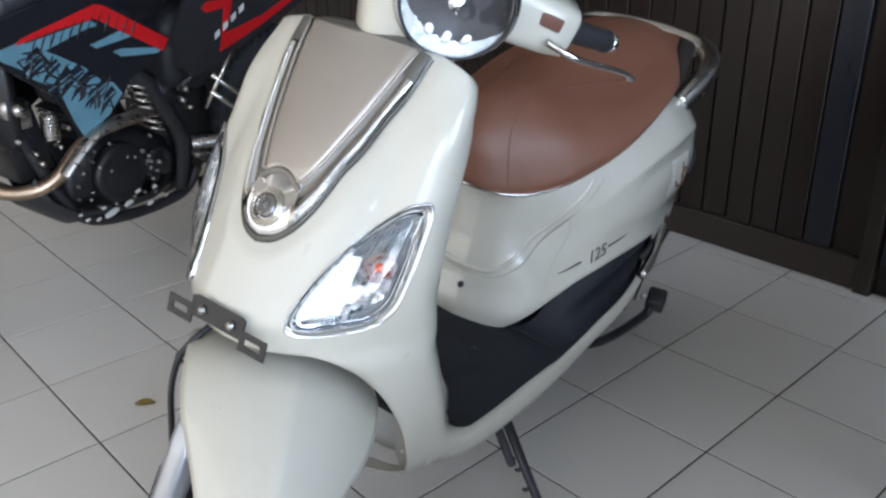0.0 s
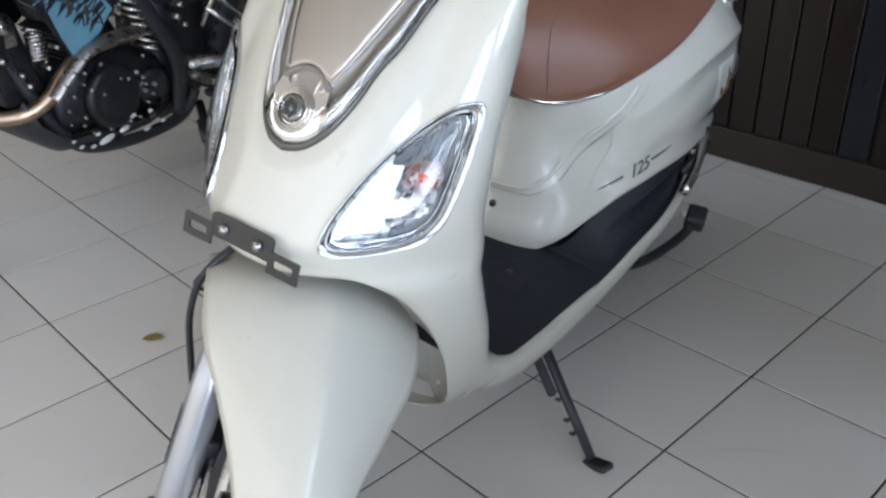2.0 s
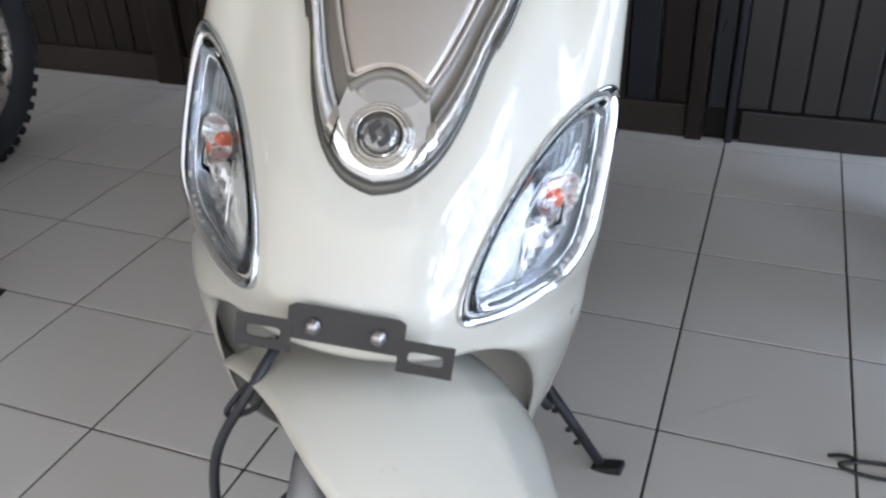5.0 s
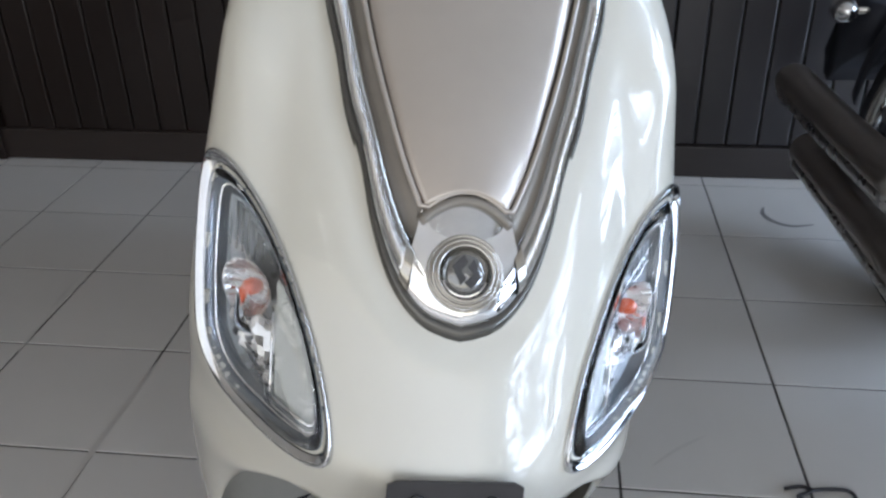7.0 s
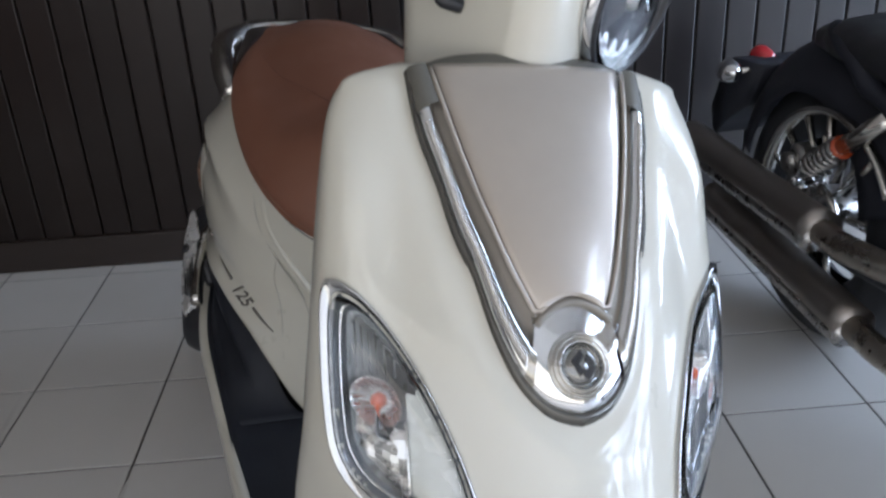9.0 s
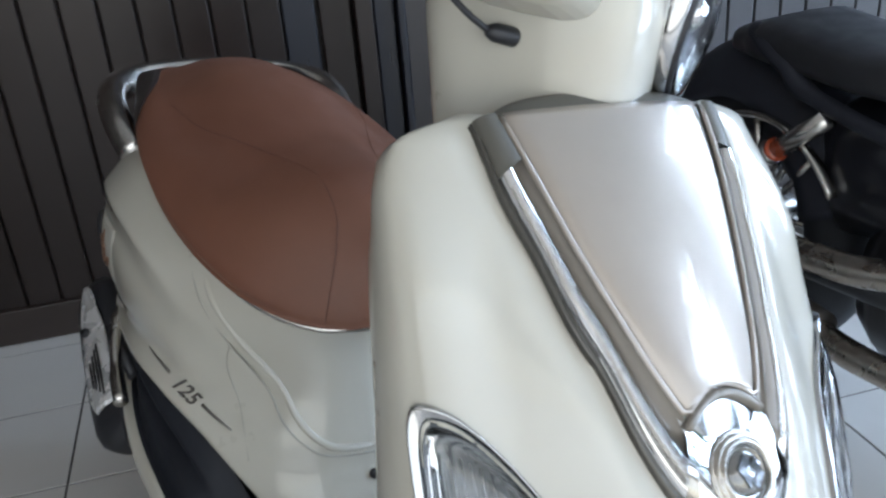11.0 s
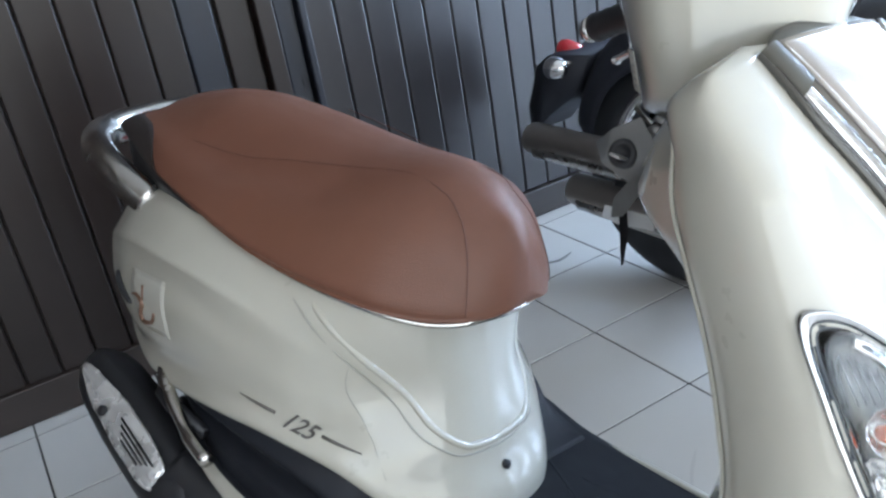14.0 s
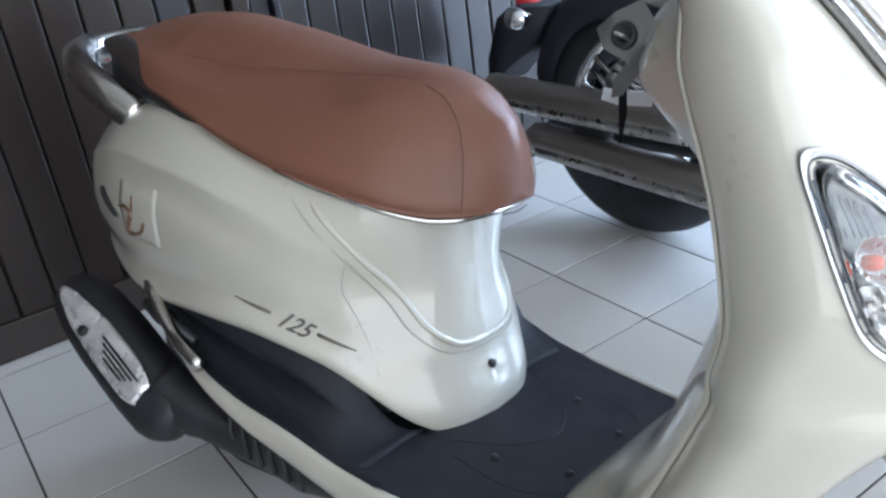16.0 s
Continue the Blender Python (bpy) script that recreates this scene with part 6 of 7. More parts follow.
# skid plate; pale ovals laid on it stand for its oval holes
bm = bmesh.new()
rows = []
for y, z in ((-0.37, 0.33), (-0.33, 0.25), (-0.26, 0.195), (-0.12, 0.172), (0.02, 0.175), (0.08, 0.195)):
    rows.append([Vector((lerp(-0.13, 0.13, i / 10), y, z + 0.05 * (abs(i - 5) / 5) ** 4)) for i in range(11)])
bm = shell(rows, 0.004)
skid = part("skid_plate", bm, BLACKP, dirt, "black skid plate")
for y, z, w in ((-0.155, 0.213, 0.050), (-0.095, 0.223, 0.032), (-0.20, 0.208, 0.016), (-0.235, 0.218, 0.014), (-0.02, 0.20, 0.022), (-0.255, 0.24, 0.012), (-0.18, 0.236, 0.014), (0.04, 0.205, 0.016), (-0.06, 0.250, 0.02), (0.0, 0.245, 0.016)):
    bm = bmesh.new()
    rows = [[Vector((0.1345 + d, y + p.x, z + p.y + 0.2 * p.x)) for p in rounded(0, 0, w / 2 * k, min(0.0085, 0.2 * w + 0.001) * k, 0, 20, 2.2)] for d, k in ((-0.004, 1), (0.0, 1), (0.001, 0.8), (0.001, 0.02))]
    grid(bm, rows, True, True)
    part("plate_insert", bm, WHITEP, skid, "pale oval that stands for a hole in the plate")
crank.location = (0, -0.06, 0.02)
skid.location = (0, -0.06, 0.02)
# tank, shroud, side panel, seat
part("fuel_tank", profile_loft([(-0.48, 0.74, 0.86), (-0.40, 0.68, 0.95), (-0.2, 0.66, 0.98), (0.02, 0.70, 0.93), (0.10, 0.76, 0.90)], 0.12), BLACKGLOSS, dirt, "gloss black fuel tank")
part("seat", profile_loft([(0.0, 0.74, 0.90), (0.12, 0.77, 0.885), (0.5, 0.80, 0.90), (0.75, 0.84, 0.92)], 0.085), BLACKP, dirt, "black seat")
YZ = Matrix(((0, 0, 1, 0), (1, 0, 0, 0), (0, 1, 0, 0), (0, 0, 0, 1)))


def side_plate(outline, x, thick, yaw=0.0, bevel=0.0):
    """A plate on the bike's flank: outline in (y, z)."""
    return plate(outline, thick, Matrix.Translation((x, 0, 0)) @ YZ)


for s in (1, -1):
    shroud = part("radiator_shroud", side_plate([(-0.49, 0.80), (-0.49, 0.71), (-0.42, 0.655), (-0.345, 0.60), (-0.31, 0.525), (-0.288, 0.472), (-0.272, 0.472), (-0.145, 0.56), (-0.12, 0.60), (0.0, 0.652), (0.035, 0.69), (-0.17, 0.825), (-0.32, 0.84)], s * 0.142, 0.012),
                  BLACKGLOSS, dirt, "black radiator shroud", False)
    lift = s * 0.150
    part("shroud_graphic", side_plate([(-0.482, 0.738), (-0.421, 0.752), (-0.329, 0.704), (-0.254, 0.659), (-0.205, 0.613), (-0.174, 0.605), (-0.149, 0.57), (-0.201, 0.519), (-0.282, 0.479), (-0.308, 0.533), (-0.336, 0.617), (-0.407, 0.66), (-0.426, 0.684), (-0.482, 0.717)], lift, 0.003), BLUEP, shroud, "light blue graphic", False)
    part("shroud_graphic", side_plate([(-0.163, 0.685), (-0.135, 0.689), (0.007, 0.669), (-0.018, 0.657), (-0.138, 0.668)], lift, 0.003), BLUEP, shroud, "light blue graphic", False)
    part("shroud_graphic", side_plate([(-0.229, 0.713), (-0.119, 0.740), (-0.085, 0.717), (-0.213, 0.702)], lift, 0.003), BLUEP, shroud, "light blue graphic", False)
    part("shroud_graphic", side_plate([(-0.407, 0.745), (-0.219, 0.775), (-0.201, 0.76), (-0.239, 0.755), (-0.291, 0.74), (-0.375, 0.716)], lift, 0.003), BLUEP, shroud, "light blue graphic", False)
    part("red_flash", side_plate([(-0.437, 0.744), (-0.42, 0.758), (-0.205, 0.813), (-0.177, 0.806), (0.024, 0.691), (0.002, 0.66), (-0.208, 0.777), (-0.30, 0.768)], lift + s * 0.001, 0.003), REDP, shroud, "red flash", False)
    ink = random.Random(21)
    X = lift + s * 0.0022
    for k in range(26):
        y = ink.uniform(-0.42, -0.20)
        z = 0.708 - (y + 0.42) * 0.62 + ink.uniform(-0.030, 0.026)
        l, a = ink.uniform(0.035, 0.075), ink.choice((-0.55, -0.75, 0.9, 1.3, 0.2)) + ink.uniform(-0.25, 0.25)
        d, n, bow = (math.cos(a), math.sin(a)), (-math.sin(a), math.cos(a)), ink.uniform(-0.02, 0.02)
        r = ink.uniform(0.0018, 0.0048)
        bm = bmesh.new()
        tube(bm, spline([(X, y - d[0] * l * 0.6, z - d[1] * l * 0.6), (X, y + n[0] * bow, z + n[1] * bow), (X, y + d[0] * l * 0.6, z + d[1] * l * 0.6)], 4), [0.0008] + [r] * 7 + [0.0008], 5, False, 0.8)
        part("scribble", bm, BLACKGLOSS, shroud, "black scribbled stroke")
    for k in range(9):
        y = -0.405 + 0.026 * k + ink.uniform(-0.006, 0.006)
        z = 0.700 - (y + 0.42) * 0.60 + ink.uniform(-0.018, 0.018)
        a, b, t = ink.uniform(0.026, 0.046), ink.uniform(0.012, 0.022), ink.uniform(0.2, 0.7)
        part("scribble", side_plate([(y - a, z - a * t - b), (y, z - b * 0.4), (y + a, z + a * t), (y + a * 0.6, z + a * t + b), (y - a * 0.2, z + b)], lift + s * 0.0016, 0.002), NAVY, shroud, "dark navy brush mark", False)
        part("streak", side_plate([(y - a, z - 0.010), (y - a + 0.004, z - 0.011), (y + a * 0.9, z + 0.020), (y + a * 0.9 - 0.006, z + 0.021)], lift + s * 0.0026, 0.002), BLUEP, shroud, "pale blue thin streak", False)
    for k in range(12):
        y = -0.39 + 0.027 * k
        z = 0.731 + (y + 0.39) * 0.17 - max(0, y + 0.20) * 0.45
        bm = bmesh.new()
        tube(bm, [(X, y - 0.012, z - 0.020), (X, y, z + 0.004), (X, y + 0.016, z + 0.030)], [0.001, 0.002 + 0.0012 * (k % 3), 0.001], 5, False, 0.8)
        part("scribble", bm, BLACKGLOSS, shroud, "black scribbled stroke")
    panel = part("side_panel", side_plate([(0.07, 0.60), (0.12, 0.56), (0.22, 0.575), (0.42, 0.65), (0.62, 0.72), (0.62, 0.83), (0.30, 0.82), (0.14, 0.82), (0.06, 0.70)], s * 0.125, 0.014), BLACKP, dirt, "black side panel", False)
    part("red_flash", side_plate([(0.17, 0.752), (0.19, 0.768), (0.30, 0.772), (0.262, 0.668), (0.42, 0.700), (0.60, 0.765), (0.60, 0.742), (0.42, 0.672), (0.235, 0.615), (0.262, 0.745), (0.19, 0.738)], s * 0.1335, 0.003), REDP, panel, "red flash", False)
    for k in range(4):
        part("white_mark", side_plate([(0.215 + 0.035 * k, 0.655 + 0.021 * k), (0.235 + 0.035 * k, 0.667 + 0.021 * k), (0.235 + 0.035 * k, 0.685 + 0.021 * k), (0.215 + 0.035 * k, 0.673 + 0.021 * k)], s * 0.1365, 0.002), WHITEP, panel, "unreadable white mark", False)
# airbox, shock, carburettor
part("swingarm_pivot_guard", profile_loft([(0.02, 0.20, 0.54), (0.06, 0.175, 0.57), (0.16, 0.185, 0.57), (0.24, 0.24, 0.54)], 0.085), ENGINE, dirt, "black guard behind the engine")
part("airbox", profile_loft([(0.06, 0.50, 0.72), (0.12, 0.47, 0.76), (0.30, 0.50, 0.78), (0.38, 0.58, 0.76)], 0.10), BLACKP, dirt, "black airbox")
bm = bmesh.new()
tube(bm, [Vector((0.10 + 0.022 * math.cos(k * 0.6), -0.345 + 0.022 * math.sin(k * 0.6), 0.475 + 0.0009 * k)) for k in range(80)], 0.003, 6)
part("fork_spring", bm, DULLCHROME, dirt)
bm = bmesh.new()
disc(bm, (0.085, -0.435, 0.580), (1, 0, 0), 0.034, 0.05, 20)
disc(bm, (0.115, -0.435, 0.580), (1, 0, 0), 0.018, 0.03, 6)
box(bm, (0.07, -0.412, 0.545), (0.06, 0.05, 0.05), None, 0.008)
part("horn", bm, STEEL, dirt, "dull silver horn")
bm = bmesh.new()
disc(bm, (0.08, -0.06, 0.585), (1, 0, 0), 0.035, 0.05, 18)
box(bm, (0.07, -0.08, 0.555), (0.05, 0.07, 0.05), None, 0.006)
part("carburettor", bm, DULLCHROME, dirt, "dull alloy carburettor")
bm = bmesh.new()
grid(bm, [[Vector((p.x, y, p.y)) for p in rounded(0, 0.60, 0.115, 0.13, 0, 20, 5)] for y in (-0.46, -0.43)], True, True)
part("radiator", bm, ENGINE, dirt)
bm = bmesh.new()
box(bm, (0.015, -0.395, 0.47), (0.11, 0.11, 0.20), Euler((radians(14), 0, 0)).to_matrix().to_4x4(), 0.012)
part("ignition_box", bm, ENGINE, dirt, "black electrics box")
bm = bmesh.new()
tube(bm, spline([(0.075, -0.44, 0.55), (0.09, -0.42, 0.50), (0.085, -0.395, 0.44), (0.06, -0.37, 0.40)], 5), 0.007, 8)
part("hose", bm, NAVY, dirt, "dark hose")
for k, (y, z) in enumerate(((-0.402, 0.455), (-0.388, 0.425), (-0.33, 0.455), (-0.445, 0.50), (-0.30, 0.50), (0.060, 0.505), (0.085, 0.478), (0.075, 0.535))):
    bm = bmesh.new()
    disc(bm, (0.142 if y > 0 else 0.105, y, z), (1, 0, 0), 0.0085 if k % 2 else 0.0065, 0.03, 6)
    part("bolt", bm, STEEL, dirt)
# pegs, levers, stand
bm = bmesh.new()
tube(bm, [(0.115, 0.085, 0.335), (0.20, 0.10, 0.325)], 0.013, 10)
box(bm, (0.205, 0.10, 0.33), (0.07, 0.035, 0.016), None, 0.003)
part("footpeg", bm, STEEL, dirt, "serrated steel footpeg")
for pts in ([(0.12, 0.17, 0.45), (0.135, 0.24, 0.56), (0.13, 0.30, 0.62)], [(0.125, 0.20, 0.55), (0.14, 0.30, 0.47), (0.14, 0.36, 0.42)], [(0.125, 0.19, 0.50), (0.14, 0.28, 0.43), (0.14, 0.33, 0.385)]):
    bm = bmesh.new()
    tube(bm, pts, [0.009, 0.008, 0.010], 10)
    part("footrest_strut", bm, DULLCHROME, dirt, "bare alloy strut")
bm = bmesh.new()
tube(bm, [(0.112, 0.140, 0.225), (0.26, 0.034, 0.130), (0.398, -0.066, 0.036)], [0.013, 0.012, 0.011], 10)
tube(bm, [(0.150, 0.098, 0.190), (0.205, 0.060, 0.150)], 0.010, 8)
dstand = part("side_stand", bm, BLACKP, dirt, "black side stand")
bm = bmesh.new()
box(bm, (0.402, -0.069, 0.030), (0.04, 0.035, 0.008), None, 0.003)
part("stand_foot", bm, BLACKP, dstand)
bm = bmesh.new()
tube(bm, [(0.115, -0.01, 0.285), (0.165, -0.06, 0.27), (0.175, -0.10, 0.268)], [0.007, 0.006, 0.010], 8)
part("gear_lever", bm, DARKM, dirt)


def wire_wheel(parent, c, r, tw, rim_r):
    """A knobbly tyre on a rim with thin wire spokes."""
    c = Vector(c)
    tyre = wheel(c, 1, r, tw, rim_r, 0, parent, None)
    for k in range(28):
        a = 2 * math.pi * k / 28
        b = a + (0.35 if k % 2 else -0.35)
        s = 0.03 if k % 4 < 2 else -0.03
        bm = bmesh.new()
        tube(bm, [c + Vector((s, 0.035 * math.cos(b), 0.035 * math.sin(b))), c + Vector((0, (rim_r - 0.018) * math.cos(a), (rim_r - 0.018) * math.sin(a)))], 0.0022, 5)
        part("spoke", bm, DARKM, tyre)
    for k in range(44):
        a = 2 * math.pi * k / 44
        for s in (-1, 0, 1):
            bm = bmesh.new()
            m = Euler((a - math.pi / 2, 0, 0)).to_matrix().to_4x4()
            box(bm, c + Vector((s * tw * 0.30, (r - 0.001 - 0.006 * abs(s)) * math.cos(a + 0.07 * abs(s)), (r - 0.001 - 0.006 * abs(s)) * math.sin(a + 0.07 * abs(s)))), (tw * 0.22, 0.022, 0.016), m)
            part("tread_block", bm, RUBBER, tyre, "", False)
    return tyre


wire_wheel(dirt, (0, 0.585, 0.315), 0.308, 0.11, 0.240)

# front end of the off-road motorcycle
wire_wheel(dirt, (0, -0.86, 0.335), 0.332, 0.085, 0.265)
for s in (1, -1):
    bm = bmesh.new()
    tube(bm, [(s * 0.095, -0.86, 0.335), (s * 0.095, -0.70, 0.64), (s * 0.095, -0.55, 0.93)], [0.022, 0.024, 0.027], 12)
    part("fork_leg", bm, DARKM, dirt, "dark fork leg")
bm = bmesh.new()
tube(bm, spline([(0.36, -0.40, 1.04), (0.22, -0.47, 1.02), (0.10, -0.52, 0.98), (-0.10, -0.52, 0.98), (-0.22, -0.47, 1.02), (-0.36, -0.40, 1.04)], 5), 0.012, 10)
part("handlebar", bm, BLACKP, dirt, "black handlebar")
rows = []
for j in range(13):
    y = lerp(-1.12, -0.52, j / 12)
    rows.append([Vector((0.075 * q, y, 0.735 + 0.05 * math.sin(math.pi * j / 12) - 0.02 * q * q)) for q in (-1, -0.5, 0, 0.5, 1)])
part("front_fender", shell(rows, 0.004), BLACKGLOSS, dirt, "gloss black high front fender")

# ---------------------------------------------------------------- the cruiser
CR = pose(1.545, -0.592, 0, 0, 0, 7)
cruiser = thing("cruiser_motorcycle", CR, "black custom cruiser motorcycle with twin side exhausts, rear to wall", "motorcycle")
CI = CR.inverted()


def C(x, y, z):
    return CI @ Vector((x, y, z))


tyre = wheel(Vector((0, 0, 0.30)), 1, 0.30, 0.15, 0.214, 2, cruiser, None)
for k in range(9):
    bm = bmesh.new()
    a = 2 * math.pi * k / 9
    tube(bm, [Vector((-0.03, 0.03 * math.cos(a), 0.30 + 0.03 * math.sin(a))), Vector((-0.05, 0.196 * math.cos(a + 0.12), 0.30 + 0.196 * math.sin(a + 0.12)))], 0.007, 8)
    part("spoke", bm, DULLCHROME, tyre)
bm = bmesh.new()
lathe(bm, (-0.045, 0, 0.30), (-1, 0, 0), [(0, 0.075), (0.012, 0.075), (0.018, 0.06), (0.03, 0.035), (0.045, 0.03), (0.05, 0.0)], 28)
part("hub", bm, DULLCHROME, tyre, "polished wheel hub")
bm = bmesh.new()
ring = []
for k in range(48):
    a = 2 * math.pi * k / 48
    ring.append([Vector((x, math.cos(a) * q, 0.30 + math.sin(a) * q)) for x, q in ((-0.062, 0.220), (-0.067, 0.211), (-0.058, 0.198), (-0.04, 0.192))])
ring.append(ring[0])
grid(bm, ring)
bmesh.ops.remove_doubles(bm, verts=bm.verts, dist=1e-6)
part("rim_lip", bm, CHROME, tyre, "bright rim lip")
rows = []
for j in range(33):
    a = lerp(radians(20), radians(160), j / 32)
    rad = 0.335 + 0.055 * math.sin(a) ** 2
    hw = 0.108
    rows.append([Vector((hw * math.sin(q), math.cos(a) * (rad - 0.13 * (1 - math.cos(q))), 0.30 + math.sin(a) * (rad - 0.13 * (1 - math.cos(q))))) for q in [lerp(-1.45, 1.45, i / 14) for i in range(15)]])
part("rear_fender", shell(rows, 0.004), TAILBLACK, cruiser, "gloss black rear fender")
bm = bmesh.new()
grid(bm, [[Vector((x * (1.0 if k < 4 else 0.8), y, z)) for k, (y, z) in enumerate(((0.22, 0.585), (0.36, 0.575), (0.405, 0.545), (0.455, 0.43), (0.475, 0.365), (0.455, 0.352), (0.40, 0.405), (0.30, 0.47)))] for x in (-0.085, -0.078, 0.078, 0.085)], True, True)
part("plate_holder", bm, TAILBLACK, cruiser, "black plastic tail with number plate hanger")
bm = bmesh.new()
lathe(bm, (-0.01, 0.372, 0.572), (0, 1, 0.15), [(-0.05, 0.020), (-0.01, 0.027), (0.008, 0.026), (0.014, 0.020), (0.016, 0.0)], 24)
part("tail_lamp", bm, REDL, cruiser, "red tail lamp")
for s in (1, -1):
    bm = bmesh.new()
    lathe(bm, (s * 0.135, 0.285, 0.562), (0, 1, 0), [(-0.035, 0.004), (-0.03, 0.016), (-0.01, 0.026), (0.012, 0.029), (0.02, 0.024), (0.026, 0.0)], 22)
    sig = part("turn_signal", bm, CHROME, cruiser, "chrome bullet turn signal")
    bm = bmesh.new()
    tube(bm, [(s * 0.04, 0.285, 0.560), (s * 0.12, 0.285, 0.562)], 0.008, 10)
    part("signal_stalk", bm, DULLCHROME, sig)
    # shock absorber
    a, b = Vector((s * 0.125, -0.05, 0.43)), Vector((s * 0.12, -0.27, 0.60))
    bm = bmesh.new()
    tube(bm, [a.lerp(b, t) for t in (0, 0.45)], 0.014, 14)
    tube(bm, [a.lerp(b, t) for t in (0.4, 1.0)], 0.019, 14)
    shock = part("shock_absorber", bm, DULLCHROME, cruiser, "silver shock absorber")
    bm = bmesh.new()
    side = (b - a).normalized().cross(Vector((1, 0, 0)))
    tube(bm, [a.lerp(b, 0.05 + 0.4 * k / 70) + Vector((0.024 * math.cos(k * 0.6), 0, 0)) + side * 0.024 * math.sin(k * 0.6) for k in range(71)], 0.0042, 6)
    part("shock_spring", bm, STEEL, shock)
    bm = bmesh.new()
    disc(bm, a.lerp(b, 0.47), b - a, 0.024, 0.010, 24)
    part("shock_collar", bm, BULB, shock, "orange adjuster collar")
    bm = bmesh.new()
    tube(bm, spline([(s * 0.085, -0.03, 0.722), (s * 0.112, -0.09, 0.706), (s * 0.116, -0.16, 0.672), (s * 0.116, -0.23, 0.628), (s * 0.11, -0.5, 0.58), (s * 0.10, -0.9, 0.55)], 5), [0.010, 0.016] + [0.020] * 13 + [0.016] * 11, 10)
    part("frame_rail", bm, TAILBLACK, cruiser, "dark fender strut")
    bm = bmesh.new()
    tube(bm, [(s * 0.105, 0.0, 0.285), (s * 0.11, -0.25, 0.30), (s * 0.12, -0.55, 0.34)], [0.022, 0.025, 0.03], 12)
    part("swingarm", bm, BLACKP, cruiser)
# chrome guard ring and brake parts over the wheel
bm = bmesh.new()
arc = [Vector((-0.105, -0.095 + 0.222 * math.cos(a), 0.338 + 0.222 * math.sin(a))) for a in [lerp(radians(5), radians(150), j / 28) for j in range(29)]]
tube(bm, arc, 0.016, 10, False, 0.55)
guard = part("wheel_guard", bm, DULLCHROME, cruiser, "dull chrome guard ring over the wheel")
for k in range(6):
    a = radians(18 + 22 * k)
    bm = bmesh.new()
    tube(bm, [Vector((-0.098, -0.095 + q * math.cos(a), 0.338 + q * math.sin(a))) for q in (0.09, 0.15, 0.212)], [0.010, 0.007, 0.009], 8)
    part("guard_spoke", bm, DULLCHROME, guard)
bm = bmesh.new()
box(bm, (-0.115, -0.02, 0.435), (0.05, 0.06, 0.075), Euler((0.5, 0, 0)).to_matrix().to_4x4(), 0.012)
disc(bm, (-0.145, -0.02, 0.440), (1, 0, 0), 0.020, 0.02, 20)
disc(bm, (-0.140, -0.035, 0.402), (1, 0, 0), 0.012, 0.02, 16)
part("brake_caliper", bm, STEEL, cruiser, "grey alloy brake caliper")
# twin silencers on its right
for pts in ([C(1.303, -0.298, 0.400), C(1.330, -0.62, 0.396), C(1.352, -0.90, 0.400)], [C(1.325, -0.425, 0.285), C(1.352, -0.74, 0.272), C(1.372, -1.02, 0.262)]):
    bm = bmesh.new()
    d = (pts[0] - pts[1]).normalized()
    tube(bm, [pts[0] + d * 0.002, pts[0], pts[0] - d * 0.01] + spline(pts, 6)[1:], [0.030, 0.038] + [0.040] * 13, 48)
    sil = part("silencer", bm, PIPE, cruiser, "satin dark slash-cut silencer")
    bm = bmesh.new()
    disc(bm, pts[0] + d * 0.003, d, 0.026, 0.004, 20)
    part("outlet", bm, BLACKP, sil)
    # brighter tube let into the underside as the pale floor's reflection
    bm = bmesh.new()
    q = spline(pts, 6)
    tube(bm, [p + Vector((-0.0195, 0, -0.0170)) for p in q[1:]], 0.0225, 40)
    part("heat_strip", bm, STEEL, sil, "brighter underside tube that stands for the floor's reflection")
    bm = bmesh.new()
    e = pts[-1]
    f = (pts[-1] - pts[-2]).normalized()
    tube(bm, spline([e - f * 0.03, e + f * 0.10, e + f * 0.25 + Vector((0.03, 0, 0.02)), e + f * 0.42 + Vector((0.10, 0, 0.10))], 6), 0.026, 16)
    part("head_pipe", bm, PIPEHEAD, sil, "bare steel head pipe")
bm = bmesh.new()
box(bm, C(1.355, -0.60, 0.335), (0.03, 0.10, 0.05), None, 0.008)
part("silencer_bracket", bm, BLACKP, cruiser)
# engine and frame in front of the wheel
part("gearbox", profile_loft([(-0.36, 0.20, 0.42), (-0.42, 0.17, 0.48), (-0.65, 0.16, 0.50), (-0.95, 0.18, 0.48), (-1.05, 0.24, 0.42)], 0.13), ENGINE, cruiser, "black engine")
for y, dy in ((-0.62, -0.002), (-0.86, 0.004)):
    bm = bmesh.new()
    box(bm, (0, y, 0.58), (0.13, 0.12, 0.16))
    cyl = part("cylinder", bm, ENGINE, cruiser, "black finned cylinder", False)
    for k in range(10):
        bm = bmesh.new()
        box(bm, Vector((0, y + dy * k, 0.50 + 0.016 * k)), (0.20, 0.17, 0.007), None, 0.002)
        part("fin", bm, ENGINE, cyl, "", False)
part("seat", profile_loft([(0.02, 0.66, 0.72), (-0.08, 0.655, 0.75), (-0.3, 0.64, 0.72), (-0.5, 0.64, 0.74), (-0.56, 0.66, 0.73)], 0.13), BLACKP, cruiser, "black seat")
part("side_cover", profile_loft([(-0.22, 0.40, 0.60), (-0.28, 0.36, 0.64), (-0.42, 0.38, 0.62), (-0.48, 0.42, 0.58)], 0.10), BLACKGLOSS, cruiser, "gloss black side cover")

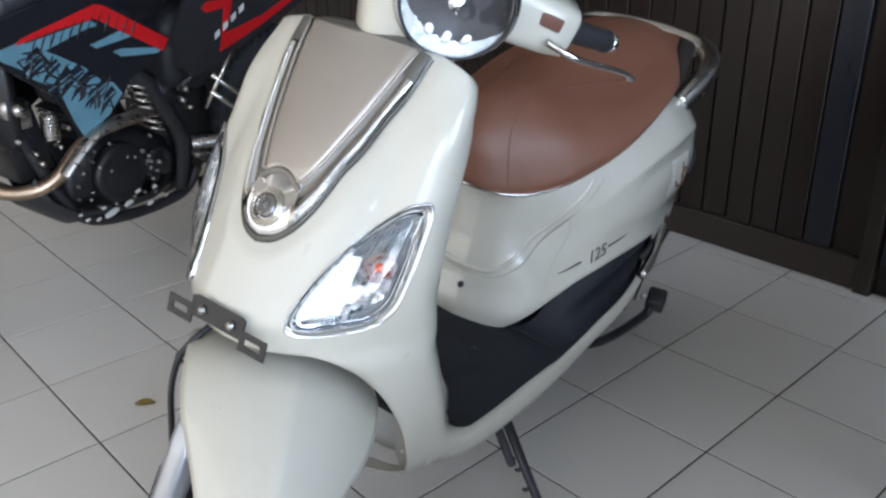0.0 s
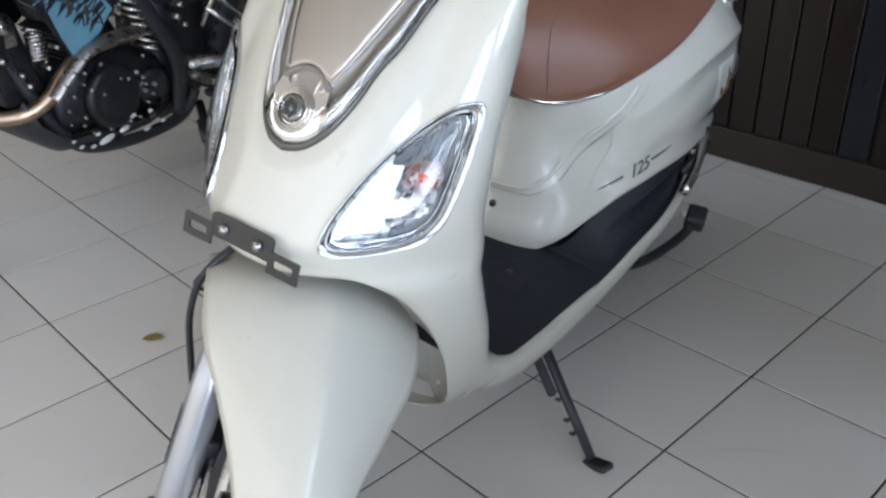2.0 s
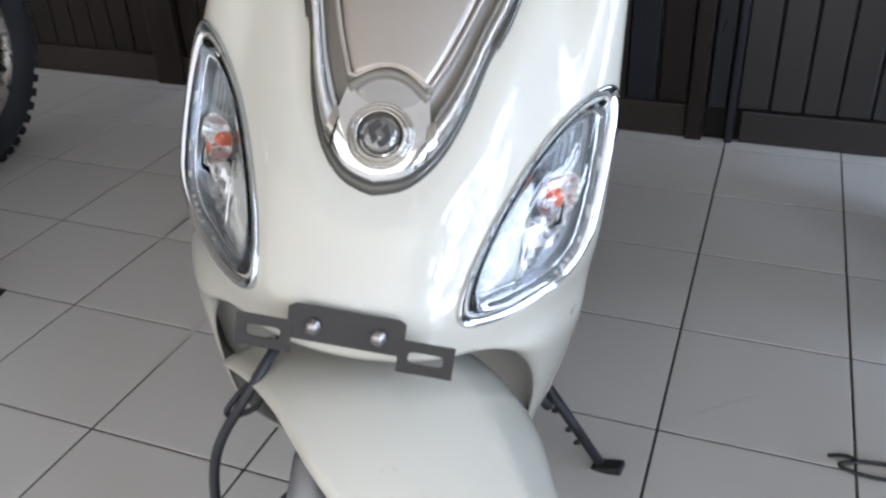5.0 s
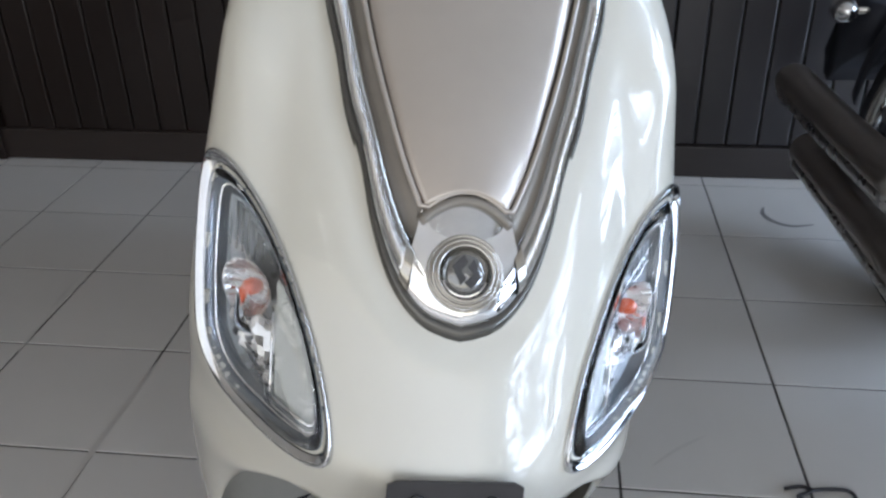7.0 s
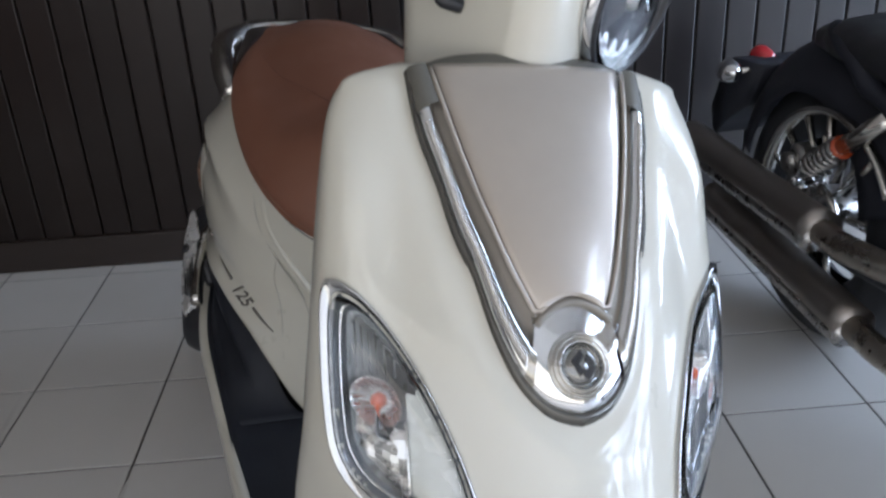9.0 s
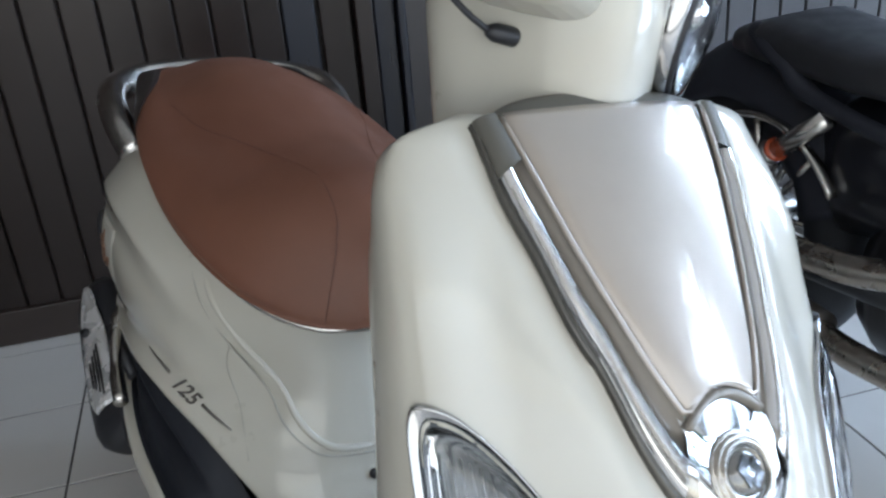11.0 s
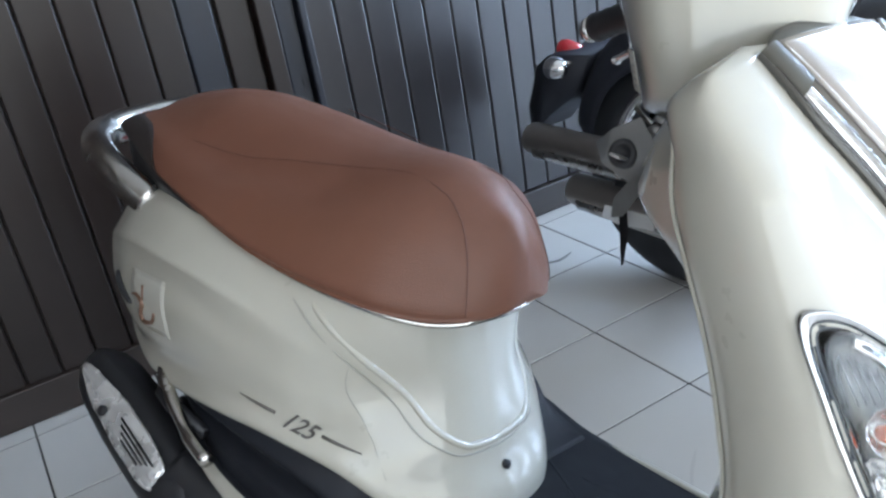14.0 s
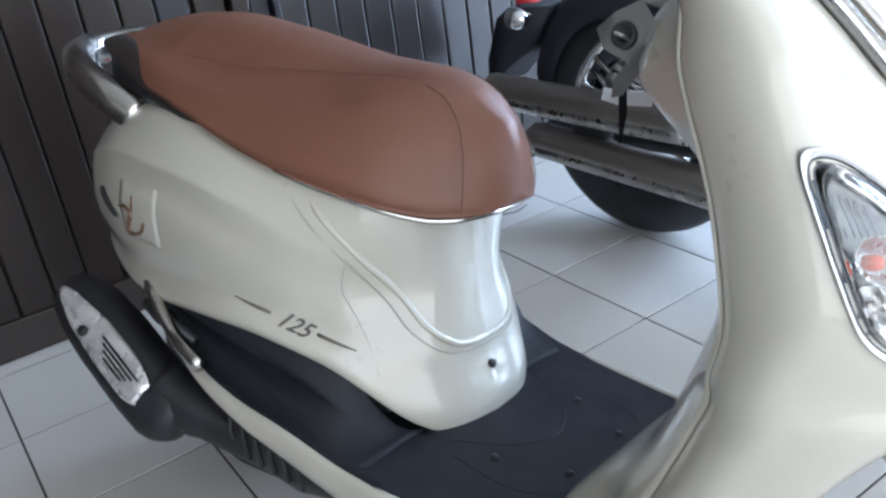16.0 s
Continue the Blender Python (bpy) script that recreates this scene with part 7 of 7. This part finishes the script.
# front end of the cruiser
part("fuel_tank", profile_loft([(-0.56, 0.66, 0.74), (-0.64, 0.62, 0.81), (-0.80, 0.60, 0.84), (-0.95, 0.62, 0.82), (-1.02, 0.66, 0.76)], 0.125), BLACKGLOSS, cruiser, "gloss black fuel tank")
wheel(Vector((0, -1.46, 0.30)), 1, 0.30, 0.11, 0.215, 9, cruiser, None)
for s in (1, -1):
    bm = bmesh.new()
    tube(bm, [(s * 0.085, -1.46, 0.30), (s * 0.085, -1.10, 0.84)], [0.022, 0.024], 12)
    part("fork_leg", bm, DULLCHROME, cruiser, "silver fork leg")
bm = bmesh.new()
tube(bm, spline([(0.24, -0.98, 0.86), (0.10, -1.06, 0.85), (-0.10, -1.06, 0.85), (-0.24, -0.98, 0.86)], 5), 0.011, 10)
part("handlebar", bm, BLACKP, cruiser, "black low handlebar")
for x in (0.09, -0.09):
    bm = bmesh.new()
    tube(bm, [(x, -0.50, 0.60), (x, -0.9, 0.66), (x * 0.4, -1.06, 0.78)], 0.016, 10)
    part("frame_tube", bm, BLACKP, cruiser)

# ---------------------------------------------------------------- things on the floor
bm = bmesh.new()
rows = []
for j in range(9):
    u = j / 8
    w = 0.012 * math.sin(math.pi * u) ** 0.8 + 0.0005
    rows.append([Vector((lerp(-0.022, 0.022, u), w * q, 0.0015 + 0.003 * q * q + 0.002 * math.sin(3 * u))) for q in (-1, -0.5, 0, 0.5, 1)])
leaf = link("fallen_leaf", shell(rows, 0.0008), LEAF, None, "small dry yellow-brown leaf lying on the tiles")
leaf["category"] = "leaf"
leaf.matrix_basis = pose(-0.068, -1.667, 0.0008, 0, 0, 55)
bm = bmesh.new()
tube(bm, spline([(-0.045, 0.012, 0.004), (-0.02, 0.016, 0.006), (-0.005, 0.004, 0.009), (-0.03, -0.006, 0.006), (-0.01, -0.016, 0.004), (0.03, -0.020, 0.004), (0.058, -0.008, 0.004), (0.052, 0.012, 0.004), (0.015, 0.013, 0.004), (-0.012, 0.006, 0.006)], 6), 0.0032, 8)
cable = link("cable_tie", bm, BLACKP, None, "small loop of black wire lying on the floor")
cable["category"] = "wire"
cable.matrix_basis = pose(1.205, -1.19, 0.0002, 0, 0, 3)
bm = bmesh.new()
pts = spline([(1.335, -0.13, 0), (1.325, -0.17, 0), (1.345, -0.215, 0), (1.385, -0.236, 0), (1.44, -0.222, 0)], 6)
rows = []
for i, p in enumerate(pts):
    d = (pts[min(i + 1, len(pts) - 1)] - pts[max(i - 1, 0)]).normalized()
    nrm = Vector((-d.y, d.x, 0))
    w = 0.006 * math.sin(math.pi * (i + 0.6) / (len(pts) + 0.4)) + 0.0015
    rows.append([p + nrm * w + Vector((0, 0, 0.0006)), p - nrm * w + Vector((0, 0, 0.0006))])
grid(bm, rows)
scuff = link("floor_scuff", bm, STAIN, None, "curved dark scuff mark on the floor tiles")
tagged(scuff, category="mark", kind="structure")


# faint streaks, slightly darker than the tiles
def faint_strip(pts, w, label):
    bm = bmesh.new()
    line = spline(pts, 6)
    rows = []
    for i, p in enumerate(line):
        d = (line[min(i + 1, len(line) - 1)] - line[max(i - 1, 0)]).normalized()
        nrm = Vector((-d.y, d.x, 0))
        k = w * (math.sin(math.pi * (i + 0.4) / (len(line) - 0.2)) ** 0.6 + 0.25 * noise.noise(p * 23.0))
        rows.append([p + nrm * k + Vector((0, 0, 0.0005)), p - nrm * k * 0.8 + Vector((0, 0, 0.0005))])
    grid(bm, rows)
    tagged(link("floor_smear", bm, FAINTSTRIP, None, label), category="mark", kind="structure")


faint_strip([(-0.324, -0.60, 0), (-0.318, -0.72, 0), (-0.305, -0.86, 0), (-0.300, -0.93, 0)], 0.006, "faint grey streak across the floor tiles")
faint_strip([(0.004, -0.93, 0), (0.0, -1.08, 0), (-0.004, -1.22, 0), (-0.002, -1.34, 0)], 0.007, "faint grey streak across the floor tiles")
faint_strip([(0.955, -1.145, 0), (1.0, -1.10, 0), (1.055, -1.058, 0)], 0.004, "short faint grey streak on a floor tile")

# ---------------------------------------------------------------- floor tiles
b2 = bmesh.new()
box(b2, (0, 0, 0), (T - 0.0045, T - 0.0045, 0.008), None, 0.0012)
tile_me = bpy.data.meshes.new("tile")
b2.to_mesh(tile_me)
b2.free()
tile_me.materials.append(TILE)
far = bmesh.new()
for i in range(-14, 12):
    for j in range(-15, 1):
        x, y = (i + 0.5) * T, (j + 0.5) * T
        if j == 0:
            continue
        if -2.3 < x < 2.5 and y > -2.7:
            ob = new("tile", tile_me)
            ob.parent = floor
            ob.location = (x, y, -0.004)
        else:
            box(far, (x, y, -0.004), (T - 0.0045, T - 0.0045, 0.008))
    box(far, ((i + 0.5) * T, 0.037, -0.004), (T - 0.0045, 0.070, 0.008))
part("outer_tiles", far, TILE, floor, "", False)["kind"] = "stuff"
